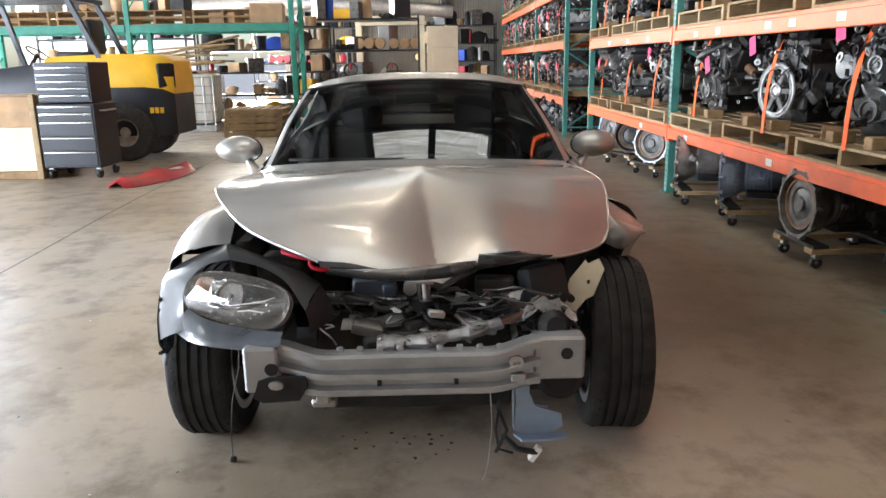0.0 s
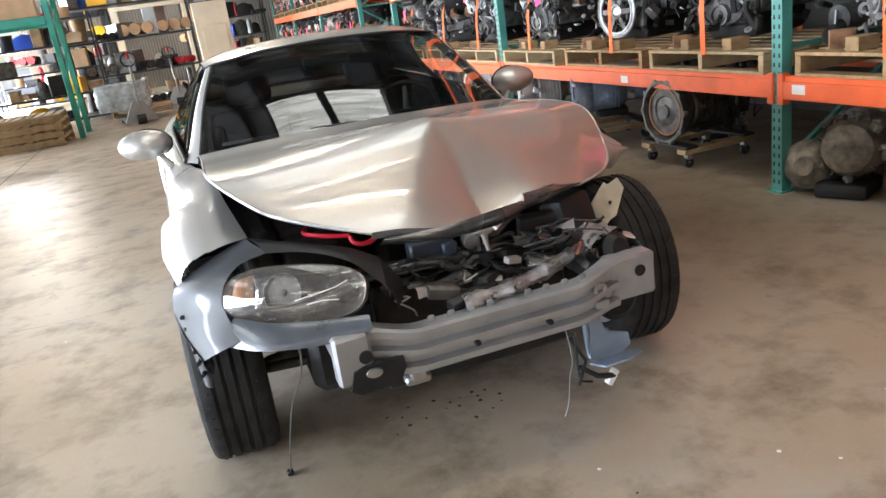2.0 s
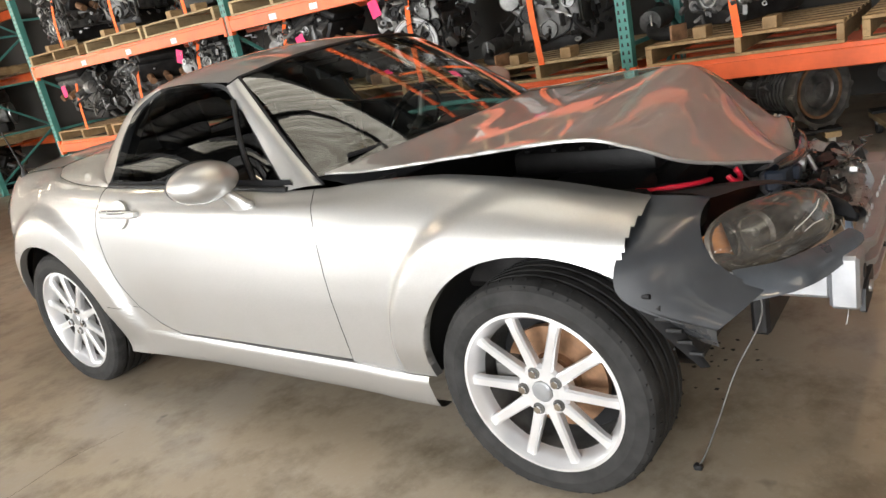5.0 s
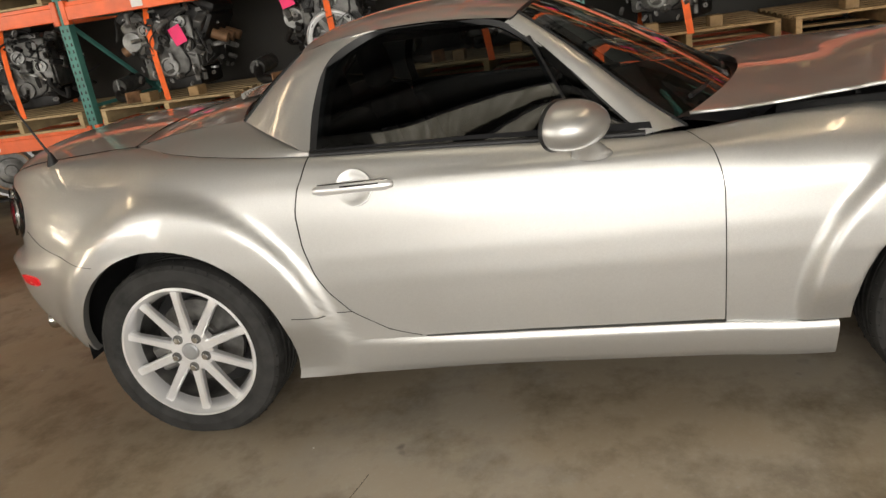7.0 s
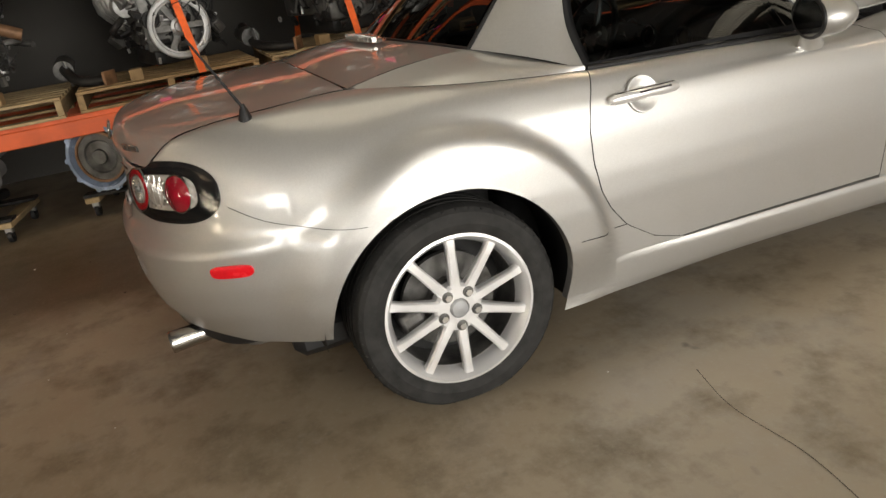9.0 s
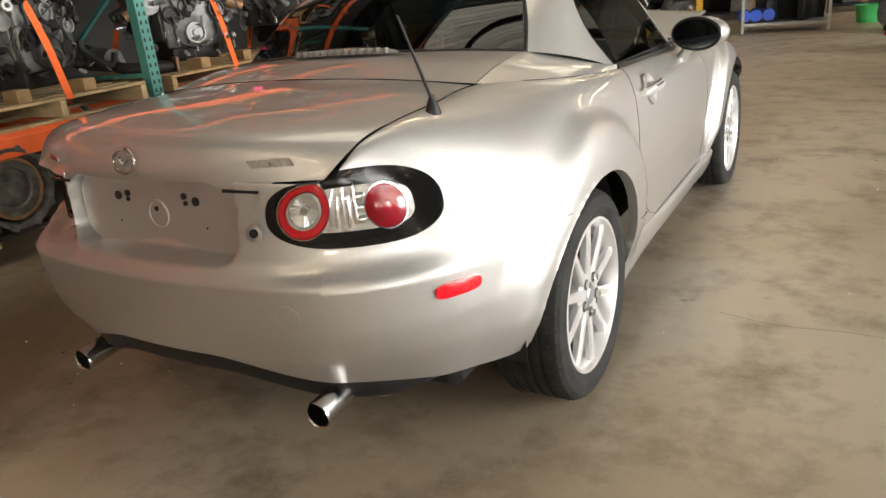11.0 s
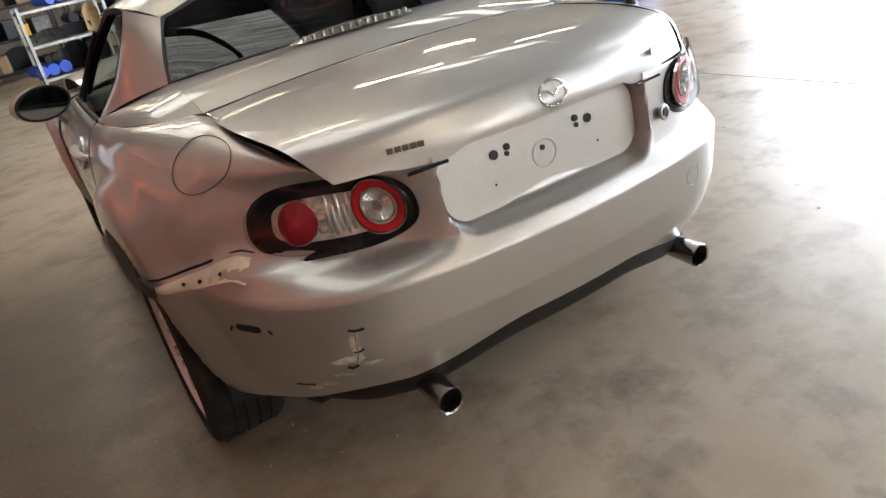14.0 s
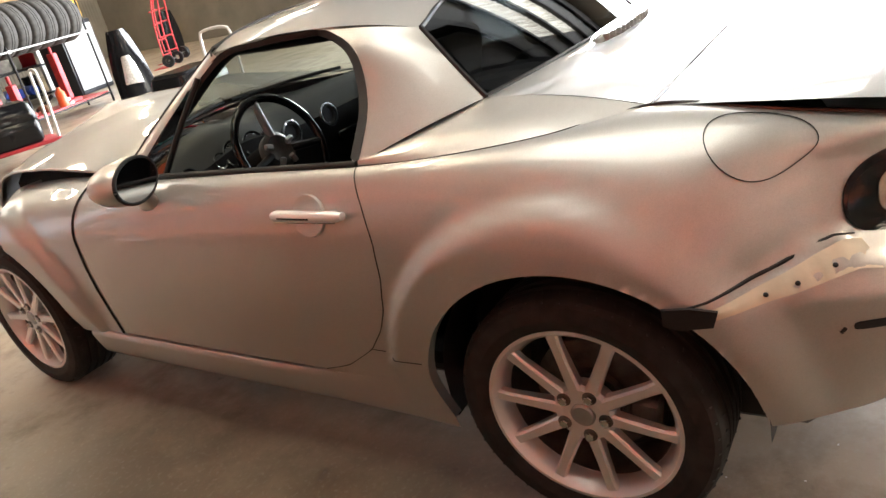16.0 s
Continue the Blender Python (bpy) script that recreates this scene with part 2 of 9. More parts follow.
def wood(name, lo, hi):
    m, nt, b = base_mat(name, 0.75)
    info = nt.nodes.new("ShaderNodeObjectInfo")
    isl = nt.nodes.new("ShaderNodeNewGeometry")
    n = tex(nt, scale=9, detail=6, stretch=(1, 1, 1))
    g = tex(nt, scale=40, detail=3, stretch=(0.15, 1, 1))
    c = mix(nt, ramp(nt, n.outputs["Fac"], [(0.3, lo), (0.7, hi)]), tuple(0.55 * v for v in lo), ramp(nt, g.outputs["Fac"], [(0.5, (0, 0, 0)), (0.8, (0.6, 0.6, 0.6))]))
    h = nt.nodes.new("ShaderNodeHueSaturation")
    add = nt.nodes.new("ShaderNodeMath")
    nt.links.new(isl.outputs["Random Per Island"], add.inputs[0])
    nt.links.new(info.outputs["Random"], add.inputs[1])
    r = nt.nodes.new("ShaderNodeMapRange")
    r.inputs["From Max"].default_value, r.inputs["To Min"].default_value, r.inputs["To Max"].default_value = 2.0, 0.65, 1.3
    nt.links.new(add.outputs[0], r.inputs["Value"])
    nt.links.new(r.outputs[0], h.inputs["Value"])
    nt.links.new(c, h.inputs["Color"])
    nt.links.new(h.outputs[0], b.inputs["Base Color"])
    bump(nt, b, g.outputs["Fac"], 0.3, 0.004)
    return m


def glass(name, tint, rough=0.0, clear=0.9, spec=1.0):
    """Thin glass: mostly see-through with a mirror gloss."""
    m = bpy.data.materials.new(name)
    m.use_nodes = True
    nt = m.node_tree
    out = nt.nodes["Material Output"]
    nt.nodes.remove(nt.nodes["Principled BSDF"])
    tr, gl, mx, fr = (nt.nodes.new(k) for k in ("ShaderNodeBsdfTransparent", "ShaderNodeBsdfGlossy", "ShaderNodeMixShader", "ShaderNodeLayerWeight"))
    fr.inputs["Blend"].default_value = 0.5
    edge, gain = nt.nodes.new("ShaderNodeMath"), nt.nodes.new("ShaderNodeMath")
    edge.operation, gain.operation = "POWER", "MULTIPLY_ADD"
    edge.inputs[1].default_value, gain.inputs[1].default_value, gain.inputs[2].default_value = 3.5, 0.90, 0.08
    nt.links.new(fr.outputs["Facing"], edge.inputs[0])
    nt.links.new(edge.outputs[0], gain.inputs[0])
    tr.inputs["Color"].default_value = (*tint, 1)
    gl.inputs["Roughness"].default_value = rough
    gl.inputs["Color"].default_value = (spec, spec, spec, 1)
    nt.links.new(gain.outputs[0], mx.inputs[0])
    nt.links.new(tr.outputs[0], mx.inputs[1])
    nt.links.new(gl.outputs[0], mx.inputs[2])
    nt.links.new(mx.outputs[0], out.inputs["Surface"])
    return m


def worn_lens(name):
    """Scratched clear plastic: part clear, part hazy, with a gloss."""
    m = glass(name, (0.85, 0.85, 0.85), 0.06)
    nt = m.node_tree
    clear = nt.nodes["Material Output"].inputs["Surface"].links[0].from_socket
    haze, mx = nt.nodes.new("ShaderNodeBsdfPrincipled"), nt.nodes.new("ShaderNodeMixShader")
    haze.inputs["Base Color"].default_value, haze.inputs["Roughness"].default_value = (0.17, 0.16, 0.145, 1), 0.16
    n = tex(nt, scale=34, detail=8, rough=0.8, stretch=(1, 1, 2.2))
    f = ramp(nt, n.outputs["Fac"], [(0.42, (0.10, 0.10, 0.10)), (0.70, (0.50, 0.50, 0.50))])
    nt.links.new(f, mx.inputs[0])
    nt.links.new(clear, mx.inputs[1])
    nt.links.new(haze.outputs[0], mx.inputs[2])
    nt.links.new(mx.outputs[0], nt.nodes["Material Output"].inputs["Surface"])
    bump(nt, haze, n.outputs["Fac"], 0.6, 0.01)
    return m


def glow(name, c, strength):
    m = bpy.data.materials.new(name)
    m.use_nodes = True
    b = m.node_tree.nodes["Principled BSDF"]
    b.inputs["Base Color"].default_value = (*c, 1)
    b.inputs["Emission Color"].default_value = (*c, 1)
    b.inputs["Emission Strength"].default_value = strength
    return m


def skylight_mat():
    """Dirty translucent sheet lit by the sky above it."""
    m = bpy.data.materials.new("roof_light_sheet")
    m.use_nodes = True
    nt = m.node_tree
    b = nt.nodes["Principled BSDF"]
    n = tex(nt, scale=2.0, detail=8, rough=0.7, stretch=(0.55, 7.0, 1))
    c = ramp(nt, n.outputs["Fac"], [(0.32, (0.22, 0.20, 0.15)), (0.66, (0.95, 0.93, 0.84))])
    nt.links.new(c, b.inputs["Base Color"])
    nt.links.new(c, b.inputs["Emission Color"])
    b.inputs["Emission Strength"].default_value = 3.0
    return m


def corrugated(name, c, pitch, axis, rough=0.5, metal=0.0):
    m = plain(name, c, rough, metal, 0.18, 1.5, 0.0)
    nt = m.node_tree
    b = nt.nodes["Principled BSDF"]
    w = tex(nt, "wave", 1.0 / pitch, stretch=(1, 1, 1))
    w.bands_direction = axis
    w.inputs["Distortion"].default_value = 0.0
    bump(nt, b, w.outputs["Fac"], 0.5, 0.015)
    return m


PAINT = car_paint()
CONCRETE = concrete()
M_BLACK = plain("black_plastic", (0.012, 0.012, 0.013), 0.5, 0, 0.3, 12, 0.08, spec=0.35)
M_BLACKGLOSS = plain("gloss_black", (0.008, 0.008, 0.009), 0.06, 0, 0.2, 8, 0.0, spec=0.35)
M_RUBBER = plain("tyre_rubber", (0.023, 0.0225, 0.022), 0.75, 0, 0.5, 18, 0.15, spec=0.25)
M_MARKER = plain("red_reflector", (0.70, 0.006, 0.016), 0.25, 0, 0.1, 40, 0.05, 0.3)
M_ALLOY = plain("alloy", (0.78, 0.78, 0.79), 0.34, 0.65, 0.08, 8, 0.02, 0.3)
M_STEEL = plain("steel", (0.42, 0.42, 0.42), 0.4, 0.9, 0.2, 10, 0.05)
M_ALUM = plain("raw_aluminium", (0.41, 0.42, 0.435), 0.42, 0.75, 0.12, 14, 0.08)
M_LAMPWHITE = plain("pale_lamp_lens", (0.60, 0.56, 0.51), 0.2, 0.3, 0.35, 45, 0.5, 0.6)
M_FACET = plain("lamp_facets", (0.86, 0.85, 0.83), 0.16, 0.85, 0.06, 30, 0.1)
M_REDDEEP = plain("dark_red_lens", (0.34, 0.005, 0.020), 0.08, 0, 0.2, 18, 0.1, 0.9)
M_GEARALU = plain("cleaned_aluminium", (0.40, 0.40, 0.40), 0.45, 0.55, 0.25, 12, 0.15)
M_BLUEFILM = plain("blue_wrapping_film", (0.30, 0.38, 0.52), 0.25, 0.1, 0.3, 9, 0.6)
M_SCRAPE = plain("scraped_primer", (0.58, 0.56, 0.52), 0.75, 0, 0.3, 60, 0.4)
M_MIRROR = plain("mirror_glass", (0.40, 0.41, 0.42), 0.06, 1.0, 0.03, 5, 0.0)
M_DARKCHROME = plain("sooty_chrome", (0.56, 0.55, 0.54), 0.2, 1.0, 0.25, 8, 0.02)
M_CHROME = plain("chrome", (0.75, 0.75, 0.75), 0.12, 1.0, 0.05, 5, 0.0)
M_RUST = plain("rusty_disc", (0.24, 0.13, 0.07), 0.6, 0.4, 0.4, 20, 0.2)
M_RED = plain("red_lens", (0.52, 0.012, 0.020), 0.15, 0, 0.1, 10, 0.0, 0.6)
M_CLEARLENS = plain("silvered_lamp_bowl", (0.62, 0.60, 0.57), 0.22, 0.45, 0.35, 40, 0.6)
M_BAYDULL = plain("smoky_clear_lens", (0.34, 0.33, 0.31), 0.15, 0.5, 0.1, 30, 0.1, 0.8)
M_CREAM = plain("cream_primer", (0.62, 0.56, 0.44), 0.6, 0, 0.15, 10, 0.05)
M_AMBER = plain("amber_lens", (0.55, 0.22, 0.07), 0.25, 0, 0.2, 20, 0.05)
M_GLASS = glass("windscreen_glass", (0.52, 0.57, 0.54))
M_TINT = glass("tinted_glass", (0.055, 0.06, 0.06), 0.0, 0.9, 0.4)
M_SIDEGLASS = glass("side_glass", (0.17, 0.19, 0.20), 0.0, 0.9, 0.4)
M_LENS = glass("lamp_lens", (0.92, 0.92, 0.92), 0.0, 0.9, 0.15)
M_ORANGE = plain("orange_rack_paint", (0.76, 0.125, 0.032), 0.42, 0, 0.18, 5, 0.05)
M_TEAL = plain("teal_rack_paint", (0.06, 0.22, 0.19), 0.5, 0, 0.22, 5, 0.05)
M_GREEN = plain("green_rack_paint", (0.03, 0.26, 0.19), 0.5, 0, 0.2, 5, 0.05)
M_WOOD = wood("pallet_wood", (0.22, 0.13, 0.055), (0.38, 0.25, 0.125))
M_WOODPALE = wood("pale_wood", (0.30, 0.21, 0.11), (0.43, 0.32, 0.18))
M_ENGINE = plain("engine_metal", (0.115, 0.112, 0.107), 0.42, 0.5, 0.6, 14, 0.3)
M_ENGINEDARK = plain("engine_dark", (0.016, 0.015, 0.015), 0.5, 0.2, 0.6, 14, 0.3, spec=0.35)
M_CASTALU = plain("cast_aluminium", (0.27, 0.27, 0.265), 0.5, 0.6, 0.45, 12, 0.25)
M_STRAP = plain("orange_strap", (0.85, 0.13, 0.02), 0.7, 0, 0.15, 20, 0.1)
M_PINK = plain("pink_tag", (0.85, 0.03, 0.16), 0.6, 0, 0.1, 8, 0.0)
M_YELLOW = plain("yellow_paint", (0.75, 0.42, 0.015), 0.4, 0, 0.15, 3, 0.03)
M_WHITE = plain("white_paint", (0.72, 0.71, 0.68), 0.55, 0, 0.08, 3, 0.04)
M_WALL = corrugated("wall_sheet", (0.185, 0.168, 0.14), 0.30, "X", 0.6)
M_SHADEWALL = plain("shaded_wall", (0.035, 0.032, 0.028), 0.7, 0, 0.2, 1.5, 0.05)
M_ROOF = plain("roof_insulation", (0.14, 0.14, 0.135), 0.7, 0, 0.15, 2, 0.05)
M_ROOFBLACK = plain("roof_frame", (0.03, 0.03, 0.03), 0.6, 0.1, 0.2, 2, 0.0)
M_TUBE = glow("fluorescent_tube", (1.0, 0.82, 0.60), 35.0)
M_CARTON = plain("cardboard", (0.42, 0.28, 0.16), 0.8, 0, 0.18, 5, 0.08)
M_FABRIC = plain("black_seat", (0.009, 0.009, 0.010), 0.8, 0, 0.3, 30, 0.2, spec=0.2)
M_REDPAINT = plain("red_paint", (0.40, 0.02, 0.03), 0.4, 0, 0.15, 6, 0.03)
M_BLUE = plain("blue_plastic", (0.02, 0.08, 0.5), 0.5, 0, 0.15, 5, 0.03)
M_LABEL = plain("paper_label", (0.75, 0.74, 0.72), 0.7, 0, 0.06, 20, 0.0)
M_BLUEGREY = plain("pale_blue_plastic", (0.24, 0.31, 0.41), 0.45, 0, 0.15, 10, 0.05)
M_ASPHALT = plain("asphalt", (0.30, 0.29, 0.28), 0.8, 0, 0.2, 1, 0.1)
M_SKYLIGHT = skylight_mat()
M_GREYPAINT = plain("grey_machine_paint", (0.30, 0.31, 0.31), 0.5, 0.1, 0.15, 3, 0.04)
M_CREAMWALL = plain("cream_panel", (0.62, 0.56, 0.42), 0.6, 0, 0.10, 2, 0.03)
M_NAVY = plain("dark_slate_steel", (0.020, 0.022, 0.027), 0.35, 0.3, 0.15, 4, 0.03)
M_FILM = plain("plastic_film", (0.46, 0.50, 0.53), 0.25, 0, 0.4, 8, 0.5)
M_TANK = plain("milky_tank", (0.66, 0.64, 0.58), 0.5, 0, 0.08, 3, 0.05)
M_PALEGREEN = plain("bright_green_plastic", (0.05, 0.42, 0.12), 0.45, 0, 0.1, 5, 0.02)
M_TYREOLD = plain("dusty_tyre", (0.055, 0.052, 0.048), 0.85, 0, 0.35, 16, 0.2)

# ==== the building ====
XW, XE, YS, YN, ZC = -12.5, 4.4, -19.0, 25.0, 6.2
DOORS = [(-6.6, 2.6), (9.5, 20.5)]
DOOR_H = 4.4
DOOR_N = (-11.2, -5.2)


def slab(name, x0, x1, y0, y1, z0, z1, mat, label, category):
    return tagged(link(name, box(B(), x0, x1, y0, y1, z0, z1), mat), label, category, kind="structure")


slab("ground", -900, 900, -900, 900, -0.6, -0.09, M_ASPHALT, "pale sunlit yard around the building", "ground")
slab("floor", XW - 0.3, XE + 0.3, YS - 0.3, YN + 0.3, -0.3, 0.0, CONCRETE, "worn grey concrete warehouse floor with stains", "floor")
# East wall colour is near black to carry the gloom behind the racks.
slab("wall_east", XE, XE + 0.2, YS, YN, 0, ZC, M_SHADEWALL, "sheet-metal wall coloured dark for the gloom behind the pallet racks", "wall")


def wall_north():
    bm = B()
    box(bm, XW, DOOR_N[0], YN, YN + 0.2, 0, ZC)
    box(bm, DOOR_N[1], XE, YN, YN + 0.2, 0, ZC)
    box(bm, DOOR_N[0], DOOR_N[1], YN, YN + 0.2, DOOR_H, ZC)
    tagged(link("wall_north", bm, M_WALL), "ribbed grey metal end wall with a tall open door", "wall", kind="structure")


wall_north()
slab("wall_south", XW, XE, YS - 0.2, YS, 0, ZC, M_WALL, "pale ribbed metal end wall", "wall")


def wall_west():
    bm = B()
    edges = [YS] + [v for d in DOORS for v in d] + [YN]
    for k in range(0, len(edges), 2):
        box(bm, XW - 0.2, XW, edges[k], edges[k + 1], 0, ZC)
    for a, b in DOORS:
        box(bm, XW - 0.2, XW, a, b, DOOR_H, ZC)
    tagged(link("wall_west", bm, M_WALL), "metal wall with tall open loading doors", "wall", kind="structure")


wall_west()
for a, b in DOORS:
    area_lamp("door_daylight", (XW - 0.05, (a + b) / 2, DOOR_H / 2), (0, (a + b) / 2, DOOR_H / 2), b - a, DOOR_H, 2250 if a < 0 else 3300, (0.92, 0.955, 1.0))
area_lamp("door_daylight", (sum(DOOR_N) / 2, YN + 0.05, DOOR_H / 2), (sum(DOOR_N) / 2, 0, DOOR_H / 2), DOOR_N[1] - DOOR_N[0], DOOR_H, 3800, (1.0, 0.91, 0.76))


SKY_X = [(-9.58, -8.02), (-7.84, -6.36), (-1.27, 0.29), (0.47, 1.95)]
SKY_Y = [(-11.4, -8.5), (-0.9, 2.02), (9.0, 11.9)]


def ceiling():
    """Sheet roof with purlins along the hall and translucent roof sheets set into it in pairs."""
    bm = B()
    ends = [YS] + [v for band in SKY_Y for v in band] + [YN]
    for k in range(len(ends) - 1):
        cells = [(XW, XE)]
        if k % 2:
            xs = [XW] + [v for pair in SKY_X for v in pair] + [XE]
            cells = list(zip(xs[::2], xs[1::2]))
        for x0, x1 in cells:
            box(bm, x0, x1, ends[k], ends[k + 1], ZC, ZC + 0.12)
            y = ends[k] + 0.2
            while y < ends[k + 1] - 0.1:
                box(bm, x0, x1, y - 0.03, y + 0.03, ZC - 0.04, ZC - 0.002)
                y += 0.4
    tagged(link("ceiling", bm, M_ROOF), "grey ribbed sheet-metal roof underside", "ceiling", kind="structure")
    bm = B()
    for k in range(-8, 3):
        x = 0.38 + 1.66 * k
        box(bm, x - 0.085, x + 0.085, YS, YN, ZC - 0.26, ZC - 0.05)
    for y in (-13.0, -6.0, 3.0, 9.5, 16.5):
        box(bm, XW, XE, y - 0.1, y + 0.1, ZC - 0.62, ZC - 0.262)
    tagged(link("roof_beams", bm, M_ROOFBLACK), "dark steel roof purlins and frames", "beam", kind="structure")
    for y0, y1 in SKY_Y:
        for a, b in SKY_X:
            bm = B()
            n = 60
            rows = [[Vector((x, y0 + (y1 - y0) * k / n, ZC + 0.05 + 0.02 * math.sin(k * 1.35))) for k in range(n + 1)] for x in np.linspace(a, b, 3)]
            sheet(bm, rows)
            tagged(link("roof_light", bm, M_SKYLIGHT), "weathered translucent ribbed roof sheet", "skylight", kind="structure")


ceiling()


def strip_light(x, y, first=[]):
    """An eight-foot hanging strip lamp, two pairs of tubes under a white reflector."""
    if first:
        return copy_thing(first[0], pose(x, y, 5.3))
    t = thing("strip_light", x, y, 5.3, "long white hanging fluorescent strip light, switched on", "light", "ceiling lights")
    bm = B()
    prism(bm, [(-0.16, 0.0), (-0.05, 0.07), (0.05, 0.07), (0.16, 0.0), (0.14, 0.0), (0.04, 0.055), (-0.04, 0.055), (-0.14, 0.0)], frame_z((-1.25, 0, 0), (1, 0, 0), (0, 1, 0)), 2.5)
    part("reflector", bm, M_WHITE, t)
    for x0 in (-1.22, 0.04):
        for dy in (-0.06, 0.06):
            part("tube", cyl(B(), (x0, dy, -0.005), (x0 + 1.18, dy, -0.005), 0.019, seg=8), M_TUBE, t)
    for dx in (-1.0, 1.0):
        part("hanger", cyl(B(), (dx, 0, 0.06), (dx, 0, 0.9), 0.004, seg=6), M_STEEL, t)
    first.append(t)
    return t


for y in (-16.2, -10.5, -2.4, 6.6, 13.0, 20.0):
    for x in (0.15, -5.9, -10.6):
        if (x, y) not in ((-5.9, -2.4), (-5.9, 6.6)):
            strip_light(x, y)

# ==== the wrecked sports car: shell ====
CX = 0.02
car = thing("sports_car", CX, 0, 0, "wrecked silver hardtop sports car with crumpled bonnet and missing bumper", "car")
AXF, AXR, AZ, AR = -1.165, 1.165, 0.297, 0.362

# plan outline (x, y) and upper edge (x, y, z) of one side, from the front wing round to the middle of the tail
KNOTS = [
    ((0.745, -1.42), (0.585, -1.405, 0.740)),
    ((0.800, -1.165), (0.615, -1.15, 0.795)),
    ((0.812, -0.80), (0.635, -0.85, 0.828)),
    ((0.818, -0.62), (0.648, -0.60, 0.838)),
    ((0.822, -0.47), (0.69, -0.385, 0.840)),
    ((0.832, -0.10), (0.722, -0.15, 0.850)),
    ((0.838, 0.25), (0.742, 0.25, 0.868)),
    ((0.840, 0.66), (0.755, 0.66, 0.880)),
    ((0.845, 0.92), (0.742, 0.90, 0.893)),
    ((0.845, 1.165), (0.69, 1.12, 0.910)),
    ((0.825, 1.40), (0.575, 1.31, 0.925)),
    ((0.785, 1.58), (0.585, 1.54, 0.920)),
    ((0.715, 1.735), (0.57, 1.70, 0.908)),
    ((0.62, 1.84), (0.545, 1.80, 0.882)),
    ((0.49, 1.925), (0.50, 1.875, 0.822)),
    ((0.34, 1.975), (0.36, 1.925, 0.822)),
    ((0.17, 2.000), (0.18, 1.945, 0.832)),
    ((0.0, 2.008), (0.0, 1.950, 0.835)),
]
U_SEAM_F, U_SEAM_R, U_END = 4, 7, 17


def knot_curve(u, which):
    pts = [np.array(k[which], float) for k in KNOTS]
    mirror = pts[-2] * np.array([-1, 1, 1][: len(pts[0])])
    pts = [2 * pts[0] - pts[1]] + pts + [mirror]
    k = min(int(u), U_END - 1)
    t = u - k
    a, b, c, d = pts[k : k + 4]
    return 0.5 * (2 * b + (c - a) * t + (2 * a - 5 * b + 4 * c - d) * t * t + (3 * b - a - 3 * c + d) * t**3)


SIDE_Z = [0.19, 0.26, 0.31, 0.40, 0.50, 0.58, 0.66]
SIDE_O = [-0.045, -0.035, -0.028, -0.016, -0.004, 0.0, -0.002]
REAR_Z = [0.25, 0.33, 0.40, 0.48, 0.55, 0.595, 0.617, 0.645]
REAR_O = [-0.10, -0.055, -0.025, -0.006, 0.0, 0.003, -0.007, -0.024]
SEAM_Z = [0.30, 0.33, 0.40, 0.47, 0.53, 0.62, 0.72, 0.80, 0.88]
SEAM_DY = [-0.28, -0.17, -0.062, -0.005, 0.025, 0.045, 0.048, 0.03, 0.0]


def smooth01(t):
    t = min(max(t, 0.0), 1.0)
    return t * t * (3 - 2 * t)


def flare(y, z):
    """How far the wheel arches swell the side."""
    out = 0.0
    for ay, amount in ((AXF, 0.036), (AXR, 0.034)):
        r = math.hypot(y - ay, (z - AZ) * 0.98)
        if z > 0.2:
            soft = 0.045 + (0.09 * smooth01((y - ay) / 0.28) if ay == AXR else 0.0)
            out += amount * smooth01((0.520 - r) / soft) * smooth01((z - 0.20) / 0.2)
    return out


def shell_point(u, v, low):
    """The side skin at plan place u; v from 0 (at height low) to 1 (upper edge)."""
    w, top = knot_curve(u, 0), knot_curve(u, 1)
    ahead, back = knot_curve(min(u + 0.05, U_END), 0), knot_curve(max(u - 0.05, 0), 0)
    way = (ahead - back) / np.linalg.norm(ahead - back)
    n = np.array([way[1], -way[0]])
    rear = smooth01((u - 9.5) / 3.5)
    zs = 0.66 * (1 - rear) + 0.645 * rear
    vs = 0.62
    if v <= vs:
        z = low + (zs - low) * v / vs
        o = np.interp(z, SIDE_Z, SIDE_O) * (1 - rear) + np.interp(z, REAR_Z, REAR_O) * rear
        o += 0.022 * math.exp(-(((u - 13.6) / 1.3) ** 2)) * smooth01((z - 0.30) / 0.15) * smooth01((0.625 - z) / 0.03)
        p = np.array([*(w + n * o), z])
    else:
        t = (v - vs) / (1 - vs)
        o = SIDE_O[-1] * (1 - rear) + REAR_O[-1] * rear
        p0 = np.array([*(w + n * o), zs])
        lift = top[2] - zs
        p1 = p0 + np.array([-0.02 * rear * n[0], -0.02 * rear * n[1], 0.55 * lift])
        inner = np.array([w[0] + n[0] * o, w[1] + n[1] * o, 0])
        p2 = top + 0.48 * (inner - np.array([top[0], top[1], 0])) * np.array([1, 1, 0]) + np.array([0, 0, 0.03 * lift])
        p = (1 - t) ** 3 * p0 + 3 * (1 - t) ** 2 * t * p1 + 3 * (1 - t) * t * t * p2 + t**3 * top
    if 6 < u < 8.2:
        bend = smooth01(u - 6) if u < 7 else smooth01((8.2 - u) / 1.2)
        p[1] += bend * np.interp(p[2], SEAM_Z, SEAM_DY)
    if v < 0.98:
        f = flare(p[1], p[2]) * (1 - smooth01((u - 12.2) / 1.2))
        p[0] += f * n[0]
        p[1] += f * n[1]
    return p


JOINT_U = [10.0, 10.3, 10.8, 11.1, 11.5, 11.8, 12.4, 13.2, 14.0]
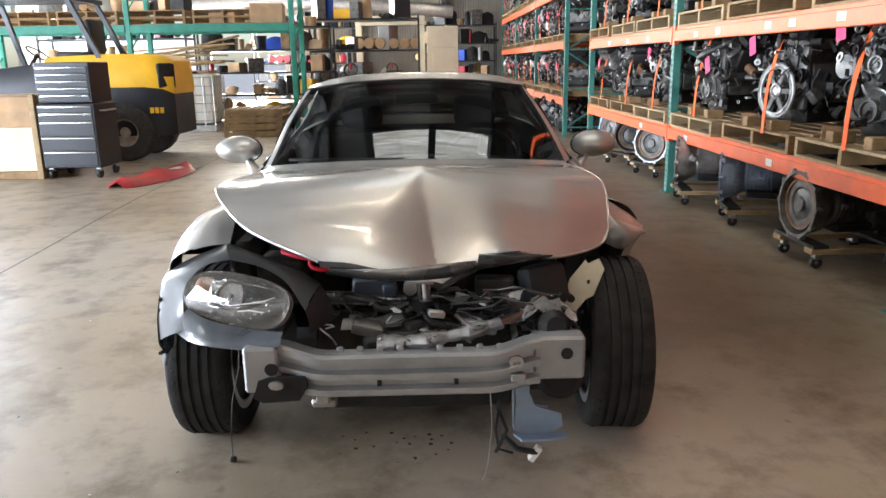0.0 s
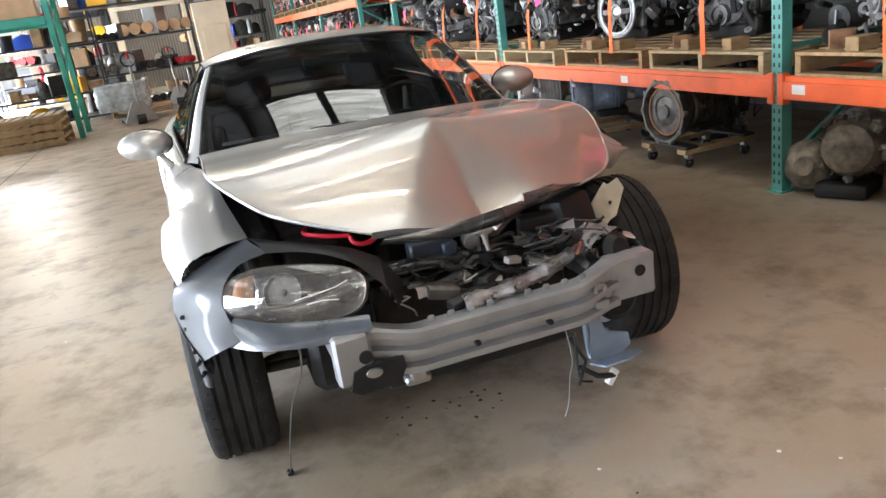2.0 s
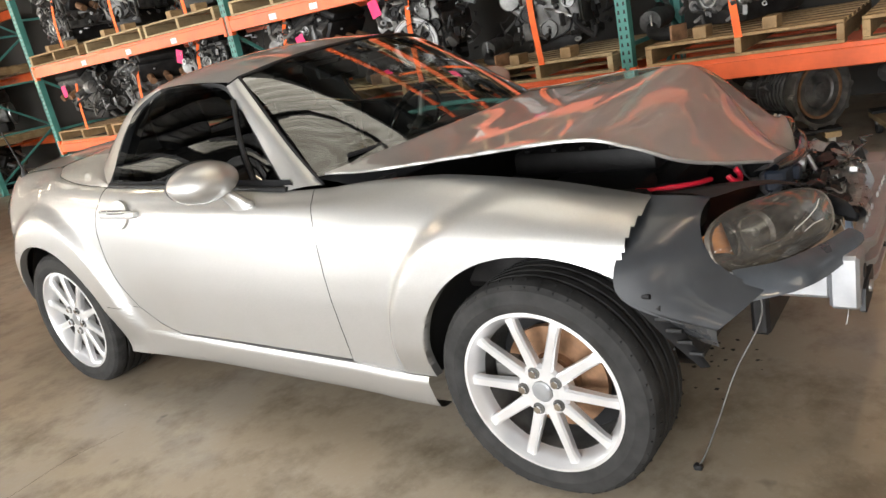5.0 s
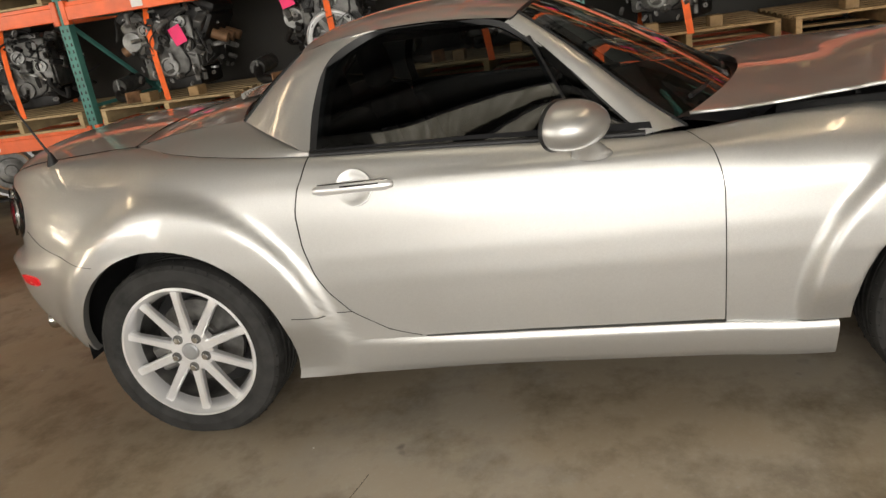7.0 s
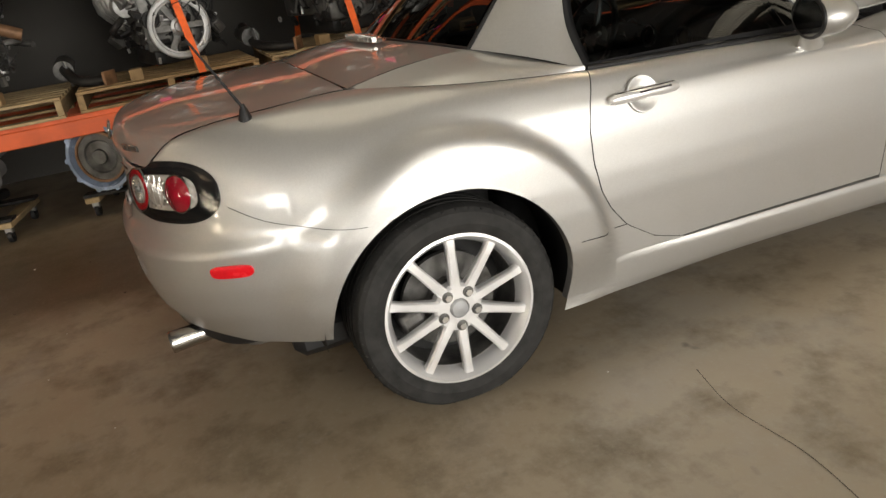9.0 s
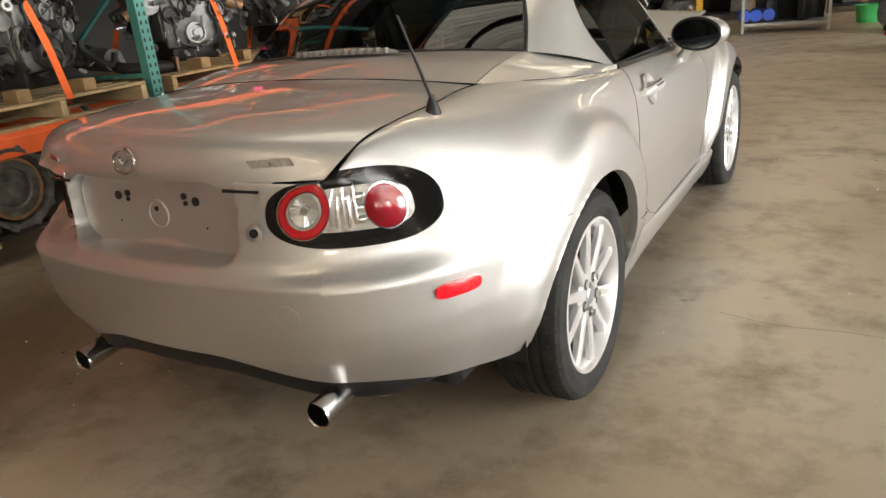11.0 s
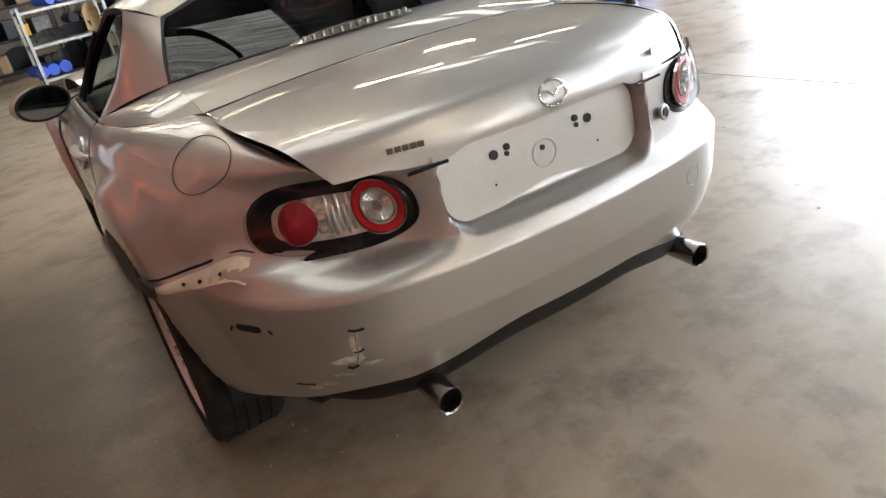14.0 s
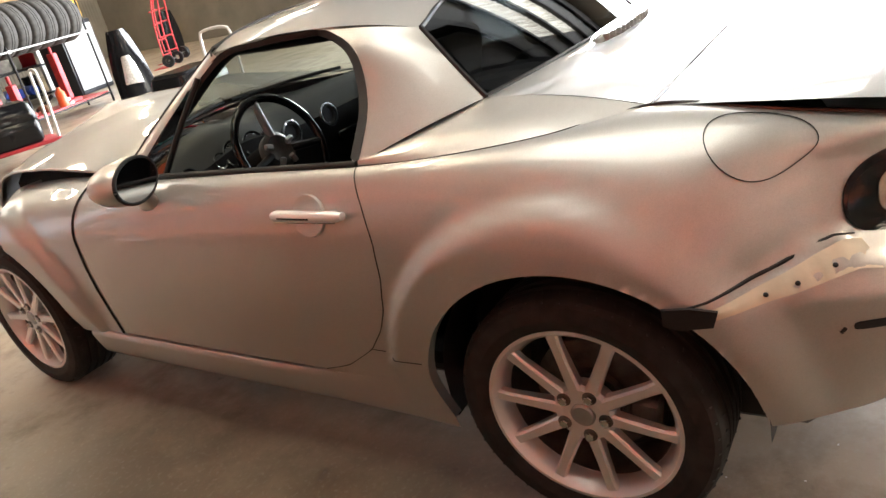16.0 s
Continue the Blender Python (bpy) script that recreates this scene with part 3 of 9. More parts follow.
JOINT_Z = [0.582, 0.590, 0.612, 0.624, 0.645, 0.656, 0.642, 0.622, 0.615]


def bruise(p, u):
    """The knock that pushed the tail's left corner in above the bumper joint."""
    joint = np.interp(u, JOINT_U, JOINT_Z)
    w = smooth01((u - 9.9) / 2.0) * (1 - smooth01((u - 14.2) / 1.3)) * smooth01((p[2] - joint) / 0.035)
    high = smooth01((p[2] - 0.80) / 0.10)
    return p + w * np.array([-0.048 + 0.028 * high, -0.050 + 0.025 * high, -0.028 * high])


def cut_arch(bm, ay, az, r):
    """Cuts a wheel arch out of a skin and turns its edge inwards."""
    def dist(v):
        return math.hypot(v.co.y - ay, v.co.z - az)
    bm.verts.ensure_lookup_table()
    gone = [f for f in bm.faces if all(dist(v) < r for v in f.verts)]
    bmesh.ops.delete(bm, geom=gone, context="FACES")
    for v in bm.verts:
        d = dist(v)
        if d < r:
            v.co.y, v.co.z = ay + (v.co.y - ay) * r / d, az + (v.co.z - az) * r / d
    rim = [e for e in bm.edges if e.is_boundary and all(abs(dist(v) - r) < 1e-4 for v in e.verts)]
    side = 1 if sum(v.co.x for v in bm.verts) > 0 else -1
    made = bmesh.ops.extrude_edge_only(bm, edges=rim)["geom"]
    for v in made:
        if isinstance(v, bmesh.types.BMVert):
            v.co.x -= side * 0.03


def shell_panel(u0, u1, nu, nv, low, side, arch=None, keep=None):
    bm = B()
    rows = []
    for i in range(nu + 1):
        u = u0 + (u1 - u0) * i / nu
        z = low(u) if callable(low) else low
        pts = [shell_point(u, j / nv, z) for j in range(nv + 1)]
        if side > 0:
            pts = [bruise(p, u) for p in pts]
        rows.append([Vector((side * p[0], p[1], p[2])) for p in pts])
    sheet(bm, rows)
    bmesh.ops.remove_doubles(bm, verts=bm.verts, dist=1e-5)
    if arch:
        cut_arch(bm, *arch)
    if keep:
        bmesh.ops.delete(bm, geom=[f for f in bm.faces if not keep(f.calc_center_median())], context="FACES")
    return bm


for s, name in ((-1, "right"), (1, "left")):
    gap = 0.006
    if s < 0:
        part("front_wing", shell_panel(0.0, U_SEAM_F - gap, 130, 48, 0.274, s, (AXF, AZ, AR + 0.012), lambda c: c.y > -1.418 + 0.25 * (0.74 - c.z)), PAINT, car, smooth=60)
    else:
        part("front_wing", shell_panel(1.0, 3.40, 50, 30, 0.30, s, (AXF, AZ, AR + 0.012), lambda c: c.y > -1.0 - 0.12 * (c.z - 0.6)), PAINT, car, "wing with its front end crushed", smooth=60)
    part("door", shell_panel((U_SEAM_F if s < 0 else 3.45) + gap, U_SEAM_R - gap, 56, 34, (lambda u: 0.305 - 0.026 * (1 - smooth01((u - 2.15) / 4.0))) if s < 0 else 0.305, s), PAINT, car, smooth=60)
    part("rear_wing", shell_panel(U_SEAM_R + gap, 14.0, 110, 40, lambda u: 0.21 if u < 9 else 0.30 + 0.03 * smooth01((u - 12) / 2), s, (AXR, AZ, AR if s < 0 else AR + 0.02)), PAINT, car, smooth=60)


def rear_bumper():
    """The tail between the lamps, with the recess for the number plate pressed into it."""
    bm = B()
    rows = []
    n = 70
    for i in range(2 * n + 1):
        u = 14.0 + 3.0 * (1 - abs(i - n) / n)
        s = 1 if i < n else -1
        row = []
        for j in range(85):
            p = shell_point(u, j / 84, 0.33 + 0.07 * smooth01((u - 14) / 2.2))
            if s > 0:
                p = bruise(p, u)
            x, z = p[0], p[2]
            dx, dz = max(0.0, abs(x) - 0.228), max(0.0, 0.700 - z)
            press = smooth01((0.068 - math.hypot(dx, dz)) / 0.014)
            p[1] -= 0.066 * press
            row.append(Vector((s * p[0], p[1], p[2])))
        rows.append(row)
    sheet(bm, rows)
    bmesh.ops.remove_doubles(bm, verts=bm.verts, dist=1e-5)
    return bm


part("rear_bumper", rear_bumper(), PAINT, car, smooth=60)


def sill(s):
    bm = B()
    rows = []
    for i in range(41):
        u = 2.15 + (7.62 - 2.15) * i / 40
        w = knot_curve(u, 0)
        arch = AR + 0.022 if s > 0 else AR + 0.002
        prof = [(-0.10, 0.172), (-0.062, 0.176), (-0.045, 0.188), (-0.034, 0.21), (-0.024, 0.245), (-0.016, 0.275), (-0.015, 0.288), (-0.022, 0.300), (-0.08, 0.3045)]
        end = smooth01((u - 5.7) / 1.65)
        drop = 0.030 * (1 - smooth01((u - 2.15) / 4.0)) if s < 0 else 0.0
        rows.append([Vector((s * (w[0] + o * (1 - end) + (np.interp(z, SIDE_Z, SIDE_O) + 0.0012) * end), min(w[1], AXR - math.sqrt(arch**2 - (z - AZ) ** 2)), z - drop)) for o, z in prof])
    sheet(bm, rows)
    return bm


for s in (-1, 1):
    part("sill", sill(s), PAINT, car, smooth=35)

# greenhouse
WS_B = [(-0.665, -0.40, 0.846), (-0.40, -0.555, 0.876), (0, -0.62, 0.886), (0.40, -0.555, 0.876), (0.665, -0.40, 0.846)]
WS_T = [(-0.515, 0.035, 1.172), (-0.3, -0.005, 1.200), (0, -0.02, 1.211), (0.3, -0.005, 1.200), (0.515, 0.035, 1.172)]
RW_B = [(-0.555, 0.925, 0.968), (-0.3, 1.0, 0.985), (0, 1.025, 0.99), (0.3, 1.0, 0.985), (0.555, 0.925, 0.968)]
RW_T = [(-0.475, 0.735, 1.135), (-0.26, 0.70, 1.18), (0, 0.69, 1.195), (0.26, 0.70, 1.18), (0.475, 0.735, 1.135)]
part("windscreen", (lambda bm: (patch(bm, WS_B, WS_T, 24, 14, 0.014, (0, -0.5, 0.85)), bm)[1])(B()), M_GLASS, car, "clear windscreen glass", 60)
part("rear_window", (lambda bm: (patch(bm, RW_B, RW_T, 24, 12, 0.012, (0, 0.6, 0.8)), bm)[1])(B()), M_TINT, car, "dark tinted rear glass", 60)


def roof_skin():
    bm = B()
    rows = []
    edge = spline([(0.535, 0.04, 1.160), (0.552, 0.25, 1.182), (0.545, 0.45, 1.182), (0.515, 0.62, 1.165), (0.475, 0.735, 1.135)], 24)
    crown = spline([(0, -0.02, 1.211), (0, 0.25, 1.243), (0, 0.45, 1.240), (0, 0.60, 1.220), (0, 0.69, 1.195)], 24)
    for e, c in zip(edge, crown):
        row = []
        for k in range(-12, 13):
            t = abs(k) / 12
            s = 1 if k >= 0 else -1
            z = c[2] + (e[2] - c[2]) * (0.55 * t**2 + 0.45 * t**6)
            row.append(Vector((s * e[0] * t, c[1] + (e[1] - c[1]) * t**2, z)))
        rows.append(row)
    sheet(bm, rows)
    return bm


part("hardtop_roof", roof_skin(), PAINT, car, smooth=60)
WIN_REAR = [(0.542, 0.50, 1.172), (0.585, 0.605, 1.115), (0.655, 0.655, 1.0), (0.752, 0.66, 0.884)]
RW_SIDE = [(0.475, 0.735, 1.135), (0.525, 0.84, 1.045), (0.555, 0.925, 0.968)]
A_OUT = [(0.548, 0.075, 1.152), (0.63, -0.10, 1.015), (0.712, -0.285, 0.846)]
A_IN = [(0.515, 0.035, 1.172), (0.60, -0.18, 1.01), (0.665, -0.40, 0.846)]


def mir(pts, s):
    return [(s * x, y, z) for x, y, z in pts]


for s in (-1, 1):
    bm = B()
    patch(bm, mir(WIN_REAR, s), mir(RW_SIDE, s), 18, 12, 0.020, (s * 0.8, 0.3, 0.4))
    patch(bm, mir([(0.545, 0.45, 1.182), (0.542, 0.50, 1.172)], s), mir([(0.515, 0.62, 1.165), (0.475, 0.735, 1.135)], s), 6, 8, 0.004, (s, 0, 0.5))
    part("hardtop_pillar", bm, PAINT, car, smooth=60)
    bm = B()
    patch(bm, mir(A_OUT, s), mir(A_IN, s), 14, 6, 0.012, (s * 0.6, -0.5, 0.4))
    part("windscreen_pillar", bm, PAINT, car, smooth=60)

# deck behind the seats and boot lid
DECK_OUT = [(0.755, 0.66, 0.880), (0.742, 0.90, 0.893), (0.69, 1.12, 0.910), (0.575, 1.31, 0.925)]
DECK_IN = [(0.752, 0.665, 0.884), (0.66, 0.78, 0.925), (0.585, 0.88, 0.955), (0.555, 0.925, 0.968)]


def deck():
    bm = B()
    for s in (-1, 1):
        patch(bm, mir(DECK_OUT, s), mir(DECK_IN, s), 20, 10, 0.012)
    front = [Vector(p) for p in spline(RW_B, 40)]
    rows = []
    for j in range(13):
        t = j / 12
        row = []
        for p in front:
            back = Vector((p.x * 0.575 / 0.555, 1.31 + 0.035 * (1 - (p.x / 0.575) ** 2), 0.925 + 0.032 * (1 - (p.x / 0.575) ** 2)))
            row.append(p.lerp(back, t) + Vector((0, 0, 0.012 * math.sin(math.pi * t))))
        rows.append(row)
    sheet(bm, rows)
    bmesh.ops.remove_doubles(bm, verts=bm.verts, dist=1e-4)
    return bm


part("rear_deck", deck(), PAINT, car, smooth=60)


def boot_lid():
    bm = B()
    edge = spline([(0.575, 1.315, 0.925), (0.583, 1.54, 0.920), (0.567, 1.70, 0.909), (0.551, 1.775, 0.896), (0.532, 1.822, 0.870), (0.498, 1.875, 0.822)], 44)
    mid = spline([(0, 1.35, 0.957), (0, 1.55, 0.955), (0, 1.75, 0.948), (0, 1.86, 0.934), (0, 1.915, 0.922), (0, 1.940, 0.908), (0, 1.955, 0.885), (0, 1.968, 0.85), (0, 1.964, 0.806)], 44)
    rows = []
    for e, c in zip(edge, mid):
        row = []
        for k in range(-24, 25):
            t = abs(k) / 24
            s = 1 if k >= 0 else -1
            row.append(Vector((s * e[0] * t, c[1] + (e[1] - c[1]) * t**2.2, c[2] + (e[2] - c[2]) * t**2.4)))
        for p in row:
            if p.y > 1.85:
                p.z = max(p.z, 0.806 + 0.020 * smooth01((0.275 - abs(p.x)) / 0.06) + 0.016 * smooth01((abs(p.x) - 0.345) / 0.05))
        rows.append(row)
    sheet(bm, rows)
    return bm


part("boot_lid", boot_lid(), PAINT, car, smooth=60)

# ==== the car: wheels ====
def rest_on_floor(bm, m):
    """Flattens what would stand below the floor, as a tyre does under its load."""
    back = m.inverted()
    for v in bm.verts:
        p = m @ v.co
        if p.z < 0.012:
            p.z = 0.0006 + max(0.0, p.z + 0.012) * 0.475
            v.co = back @ p


def wheel(x, y, z, s, steer=0.0, camber=0.0, spin=0.0, disc=None):
    """One road wheel; s: the side it faces."""
    m = pose(x, y, z, 0, 0, steer) @ pose(0, 0, 0, 0, 90 * s + camber, 0) @ pose(0, 0, 0, 0, 0, spin)
    bm = B()
    lathe(bm, [(0.196, -0.095), (0.222, -0.095), (0.224, -0.088), (0.205, -0.07), (0.200, 0.0), (0.206, 0.07), (0.222, 0.088), (0.2275, 0.093), (0.2275, 0.098), (0.219, 0.099), (0.208, 0.085), (0.195, 0.05), (0.192, -0.09)], None, 64, close=True)
    hub = part("wheel", bm, M_ALLOY, car, "ten-spoke silver alloy wheel", 40)
    hub.matrix_basis = m
    # Inner rim sleeve, darker than the alloy spokes.
    part("barrel", lathe(B(), [(0.1912, -0.092), (0.1945, 0.046), (0.1935, 0.046), (0.190, -0.092)], None, 48, close=True), M_ENGINE, hub, "dark grey inner rim", 40)
    bm = B()
    w = 0.102
    prof = [(0.216, -0.088), (0.232, -0.100), (0.262, -0.106), (0.288, -0.102), (0.300, -0.092), (0.3055, -0.080)]
    for gx in (-0.05, -0.017, 0.017, 0.05):
        prof += [(0.3075, gx - 0.0065), (0.3005, gx - 0.005), (0.3005, gx + 0.005), (0.3075, gx + 0.0065)]
    prof += [(0.3055, 0.080), (0.300, 0.092), (0.288, 0.102), (0.262, 0.106), (0.256, 0.1075), (0.250, 0.106), (0.232, 0.100), (0.216, 0.088)]
    lathe(bm, prof, None, 72, close=True)
    rest_on_floor(bm, m)
    part("tyre", bm, M_RUBBER, hub, "worn black low-profile road tyre", 25)
    # cuts across the tread shoulders
    bm = B()
    for k in range(48):
        a = 2 * math.pi * k / 48
        for sgn in (-1, 1):
            t = Matrix.Rotation(a, 4, "Z") @ pose(0.3020, 0, sgn * 0.084, 0, -sgn * 26, 0)
            box(bm, -0.006, 0.0010, -0.0022, 0.0022, -0.016, 0.016, 0, t @ pose(0, 0, 0, sgn * 12, 0, 0))
    rest_on_floor(bm, m)
    tagged(part("tread_pattern", bm, M_BLACK, hub), kind="stuff")
    me = None
    for k in range(10):
        if me is None:
            bm = B()
            rows = []
            for r, wd, h, d in ((0.030, 0.017, 0.083, 0.03), (0.06, 0.0165, 0.084, 0.028), (0.12, 0.0145, 0.086, 0.024), (0.18, 0.0135, 0.089, 0.022), (0.213, 0.016, 0.088, 0.02)):
                rows.append([Vector((r, yy, zz)) for yy, zz in ((-wd, h - d), (-wd, h - 0.006), (-wd + 0.005, h), (wd - 0.005, h), (wd, h - 0.006), (wd, h - d))])
            sheet(bm, rows)
            sp = part("spoke", bm, M_ALLOY, hub, smooth=30)
            me = sp.data
        else:
            sp = new("spoke", me)
            sp.parent = hub
        sp.matrix_basis = Matrix.Rotation(2 * math.pi * (k + 0.5) / 10, 4, "Z")
    part("hub_plate", lathe(B(), [(0.0, 0.04), (0.072, 0.04), (0.074, 0.072), (0.066, 0.083), (0.034, 0.084), (0.032, 0.078), (0, 0.078)], None, 40), M_ALLOY, hub, smooth=30)
    part("centre_cap", lathe(B(), [(0.0, 0.07), (0.029, 0.07), (0.029, 0.085), (0.024, 0.089), (0, 0.090)], None, 24), M_ALUM, hub, smooth=30)
    for k in range(5):
        a = 2 * math.pi * k / 5 + 0.31
        c, q = 0.054 * math.cos(a), 0.054 * math.sin(a)
        part("lug_recess", lathe(B(), [(0.0165, 0.080), (0.0165, 0.0852), (0.012, 0.0852), (0.0, 0.0846)], pose(c, q, 0), 16), M_ENGINE, hub)
        part("lug_nut", cyl(B(), (c, q, 0.06), (c, q, 0.096), 0.0105, seg=6), M_CHROME, hub)
    part("brake_disc", lathe(B(), [(0.0, 0.02), (0.07, 0.02), (0.072, 0.0), (0.145, 0.0), (0.145, -0.02), (0.0, -0.02)], None, 40), disc or M_RUST, hub, "rust-tinged brake disc", 30)
    part("drum_plate", lathe(B(), [(0.0, -0.06), (0.19, -0.06), (0.19, -0.075), (0.0, -0.075)], None, 32), M_BLACK, hub, "dark backing plate", 30)
    bm = B()
    box(bm, -0.045, 0.05, 0.09, 0.165, -0.03, 0.045, 0.012)
    part("brake_caliper", bm, M_ENGINE, hub)
    return hub


wheel(-0.724, AXF + 0.020, 0.290, -1, spin=-1)
wheel(-0.735, AXR, 0.297, -1, spin=18, disc=M_ENGINE)
wheel(0.742, AXR, 0.299, 1, spin=-6, disc=M_ENGINE)
wheel(0.698, AXF - 0.02, 0.299, 1, steer=-3.5, spin=5)


def wheel_well(s, ay, span=199, start=-4):
    bm = B()
    rows = []
    for k in range(21):
        a = radians(start + span * k / 20)
        rows.append([Vector((s * 0.5, ay, AZ + 0.1))] + [Vector((s * x, ay + r * math.cos(a), AZ + r * math.sin(a))) for x, r in ((0.50, 0.385), (0.60, 0.388), (0.70, 0.388), (0.785, 0.385))])
    sheet(bm, rows)
    return bm


for s in (-1, 1):
    part("wheel_liner", wheel_well(s, AXR), M_BLACK, car, "black wheel-arch liner", 40)
part("wheel_liner", wheel_well(-1, AXF, 108, -4), M_BLACK, car, "black wheel-arch liner", 40)

# ==== the car: trim that follows the skin ====
def on_shell(u, z, s, off=0.0):
    """The skin's point at plan place u and height z, moved out by off."""
    lo, hi = 0.0, 1.0
    for _ in range(22):
        v = (lo + hi) / 2
        if shell_point(u, v, 0.21)[2] < z:
            lo = v
        else:
            hi = v
    p = shell_point(u, (lo + hi) / 2, 0.21)
    if s > 0:
        p = bruise(p, u)
    a, b = shell_point(min(u + 0.04, U_END), lo, 0.21), shell_point(max(u - 0.04, 0), lo, 0.21)
    way = (a - b)[:2] / max(1e-9, np.linalg.norm((a - b)[:2]))
    return Vector((s * (p[0] + off * way[1]), p[1] - off * way[0], p[2]))


def u_rate(u):
    return float(np.linalg.norm(knot_curve(u + 0.05, 0) - knot_curve(u - 0.05, 0))) / 0.1


def skin_disc(u, z, s, outline, off0, off1, dome=0.0, rings=5):
    """A raised patch on the skin; outline: (metres along, metres up) round (u, z)."""
    bm = B()
    rows = []
    k = u_rate(u)
    n = len(outline)
    for j in range(rings + 1):
        t = j / rings
        off = off1 + dome * (1 - t * t)
        rows.append([on_shell(u - a * t / k, z + b * t, s, off) for a, b in outline])
    rows.append([on_shell(u - a / k, z + b, s, off0) for a, b in outline])
    sheet(bm, rows, closed=True)
    bmesh.ops.remove_doubles(bm, verts=bm.verts, dist=1e-6)
    return bm


def oval(w, h, n=28, p=2.0):
    return [(w / 2 * math.copysign(abs(math.cos(a)) ** (2 / p), math.cos(a)), h / 2 * math.copysign(abs(math.sin(a)) ** (2 / p), math.sin(a))) for a in [2 * math.pi * k / n for k in range(n)]]


def ring_on(u, z, s, r0, r1, off):
    bm = B()
    k = u_rate(u)
    rows = [[on_shell(u - r * math.cos(a) / k, z + r * math.sin(a), s, o) for a in [2 * math.pi * q / 36 for q in range(36)]] for r, o in ((r0, off), (r0 + 0.2 * (r1 - r0), off + 0.006), (r0 + 0.8 * (r1 - r0), off + 0.006), (r1, off))]
    sheet(bm, rows, closed=True)
    return bm


def reflector(u, z, s, r0, r1, off, n=26):
    """A bright bowl pressed into narrow pleats that fan out from the bulb."""
    bm = B()
    k = u_rate(u)
    rows = []
    for r, o in ((r0, off + 0.001), ((r0 + r1) / 2, off + 0.002), (r1, off + 0.004)):
        row = []
        for q in range(2 * n):
            a = math.pi * q / n
            row.append(on_shell(u - r * math.cos(a) / k, z + r * math.sin(a), s, o + (0.0035 if q % 2 else 0.0) * r / r1))
        rows.append(row)
    sheet(bm, rows, closed=True)
    return bm


def tail_lamp(s):
    dz = -0.020 if s > 0 else 0.0
    uc, zc = 13.38, 0.755 + dz
    lamp = part("tail_lamp", skin_disc(uc, zc, s, oval(0.445, 0.168, 48, 2.6), -0.01, 0.004, 0.002, 6), M_BLACKGLOSS, car, "round-cornered tail lamp with red rings and a black surround", 50)
    part("lamp_bowl", skin_disc(13.42, 0.756 + dz, s, oval(0.300, 0.096, 40, 3.2), 0.003, 0.0075), M_LAMPWHITE, lamp, "pale silvered lamp bowl", 50)
    part("red_ring", ring_on(14.2, 0.760 + dz, s, 0.041, 0.061, 0.0085), M_RED, lamp, "red ring lens", 50)
    part("ring_edge", ring_on(14.2, 0.760 + dz, s, 0.0605, 0.0635, 0.0085), M_CHROME, lamp, smooth=50)
    part("inner_lens", skin_disc(14.2, 0.760 + dz, s, oval(0.084, 0.084, 24), 0.006, 0.0088), M_LAMPWHITE, lamp, smooth=50)
    part("reflector", reflector(14.19, 0.762 + dz, s, 0.010, 0.034, 0.0095), M_FACET, lamp, "pleated silver reflector")
    part("bulb_ring", ring_on(14.19, 0.763 + dz, s, 0.006, 0.011, 0.0135), M_STEEL, lamp, smooth=50)
    part("bulb_ring", ring_on(14.2, 0.760 + dz, s, 0.036, 0.0405, 0.0105), M_LAMPWHITE, lamp, smooth=50)
    for k in range(5):
        part("lamp_facet", skin_disc(13.42 + 0.09 * k, dz + 0.756 + 0.006 * (-1) ** k, s, oval(0.014, 0.084 - 0.012 * (k % 2), 14, 3.5), 0.006, 0.0085, 0.005, 2), M_FACET, lamp, smooth=50)
    for k in range(3):
        part("lamp_facet", skin_disc(13.33, dz + 0.731 + 0.025 * k, s, oval(0.030, 0.018, 14, 3.5), 0.006, 0.0085, 0.004, 2), M_FACET, lamp, smooth=50)
    part("red_lens", skin_disc(12.93, 0.755 + dz, s, oval(0.098, 0.094, 32, 2.1), 0.006, 0.010, 0.012), M_REDDEEP, lamp, "oval dark red lens", 50)
    part("ring_edge", ring_on(12.93, 0.755 + dz, s, 0.0475, 0.0515, 0.0075), M_CHROME, lamp, smooth=50)
    part("lamp_lens", skin_disc(13.34, 0.755 + dz, s, oval(0.425, 0.142, 40, 2.7), 0.012, 0.018, 0.004), M_LENS, lamp, "clear outer lens", 50)
    return lamp


for s in (-1, 1):
    tail_lamp(s)
part("side_marker", skin_disc(12.02, 0.548, -1, oval(0.118, 0.036, 28, 3.5), -0.002, 0.006, 0.003), M_MARKER, car, "red side reflector", 50)
part("marker_hole", skin_disc(11.92, 0.535, 1, oval(0.075, 0.018, 20, 4), -0.004, 0.0015), M_BLACK, car, "empty slot of the missing side reflector", 50)


def skin_line(pts, s, r=0.0032, n=40, lift=0.0005):
    """A dark joint along (u, z) places on the skin."""
    return tube(B(), [on_shell(u, z, s, lift) for u, z in spline(pts, n)], r, 6)


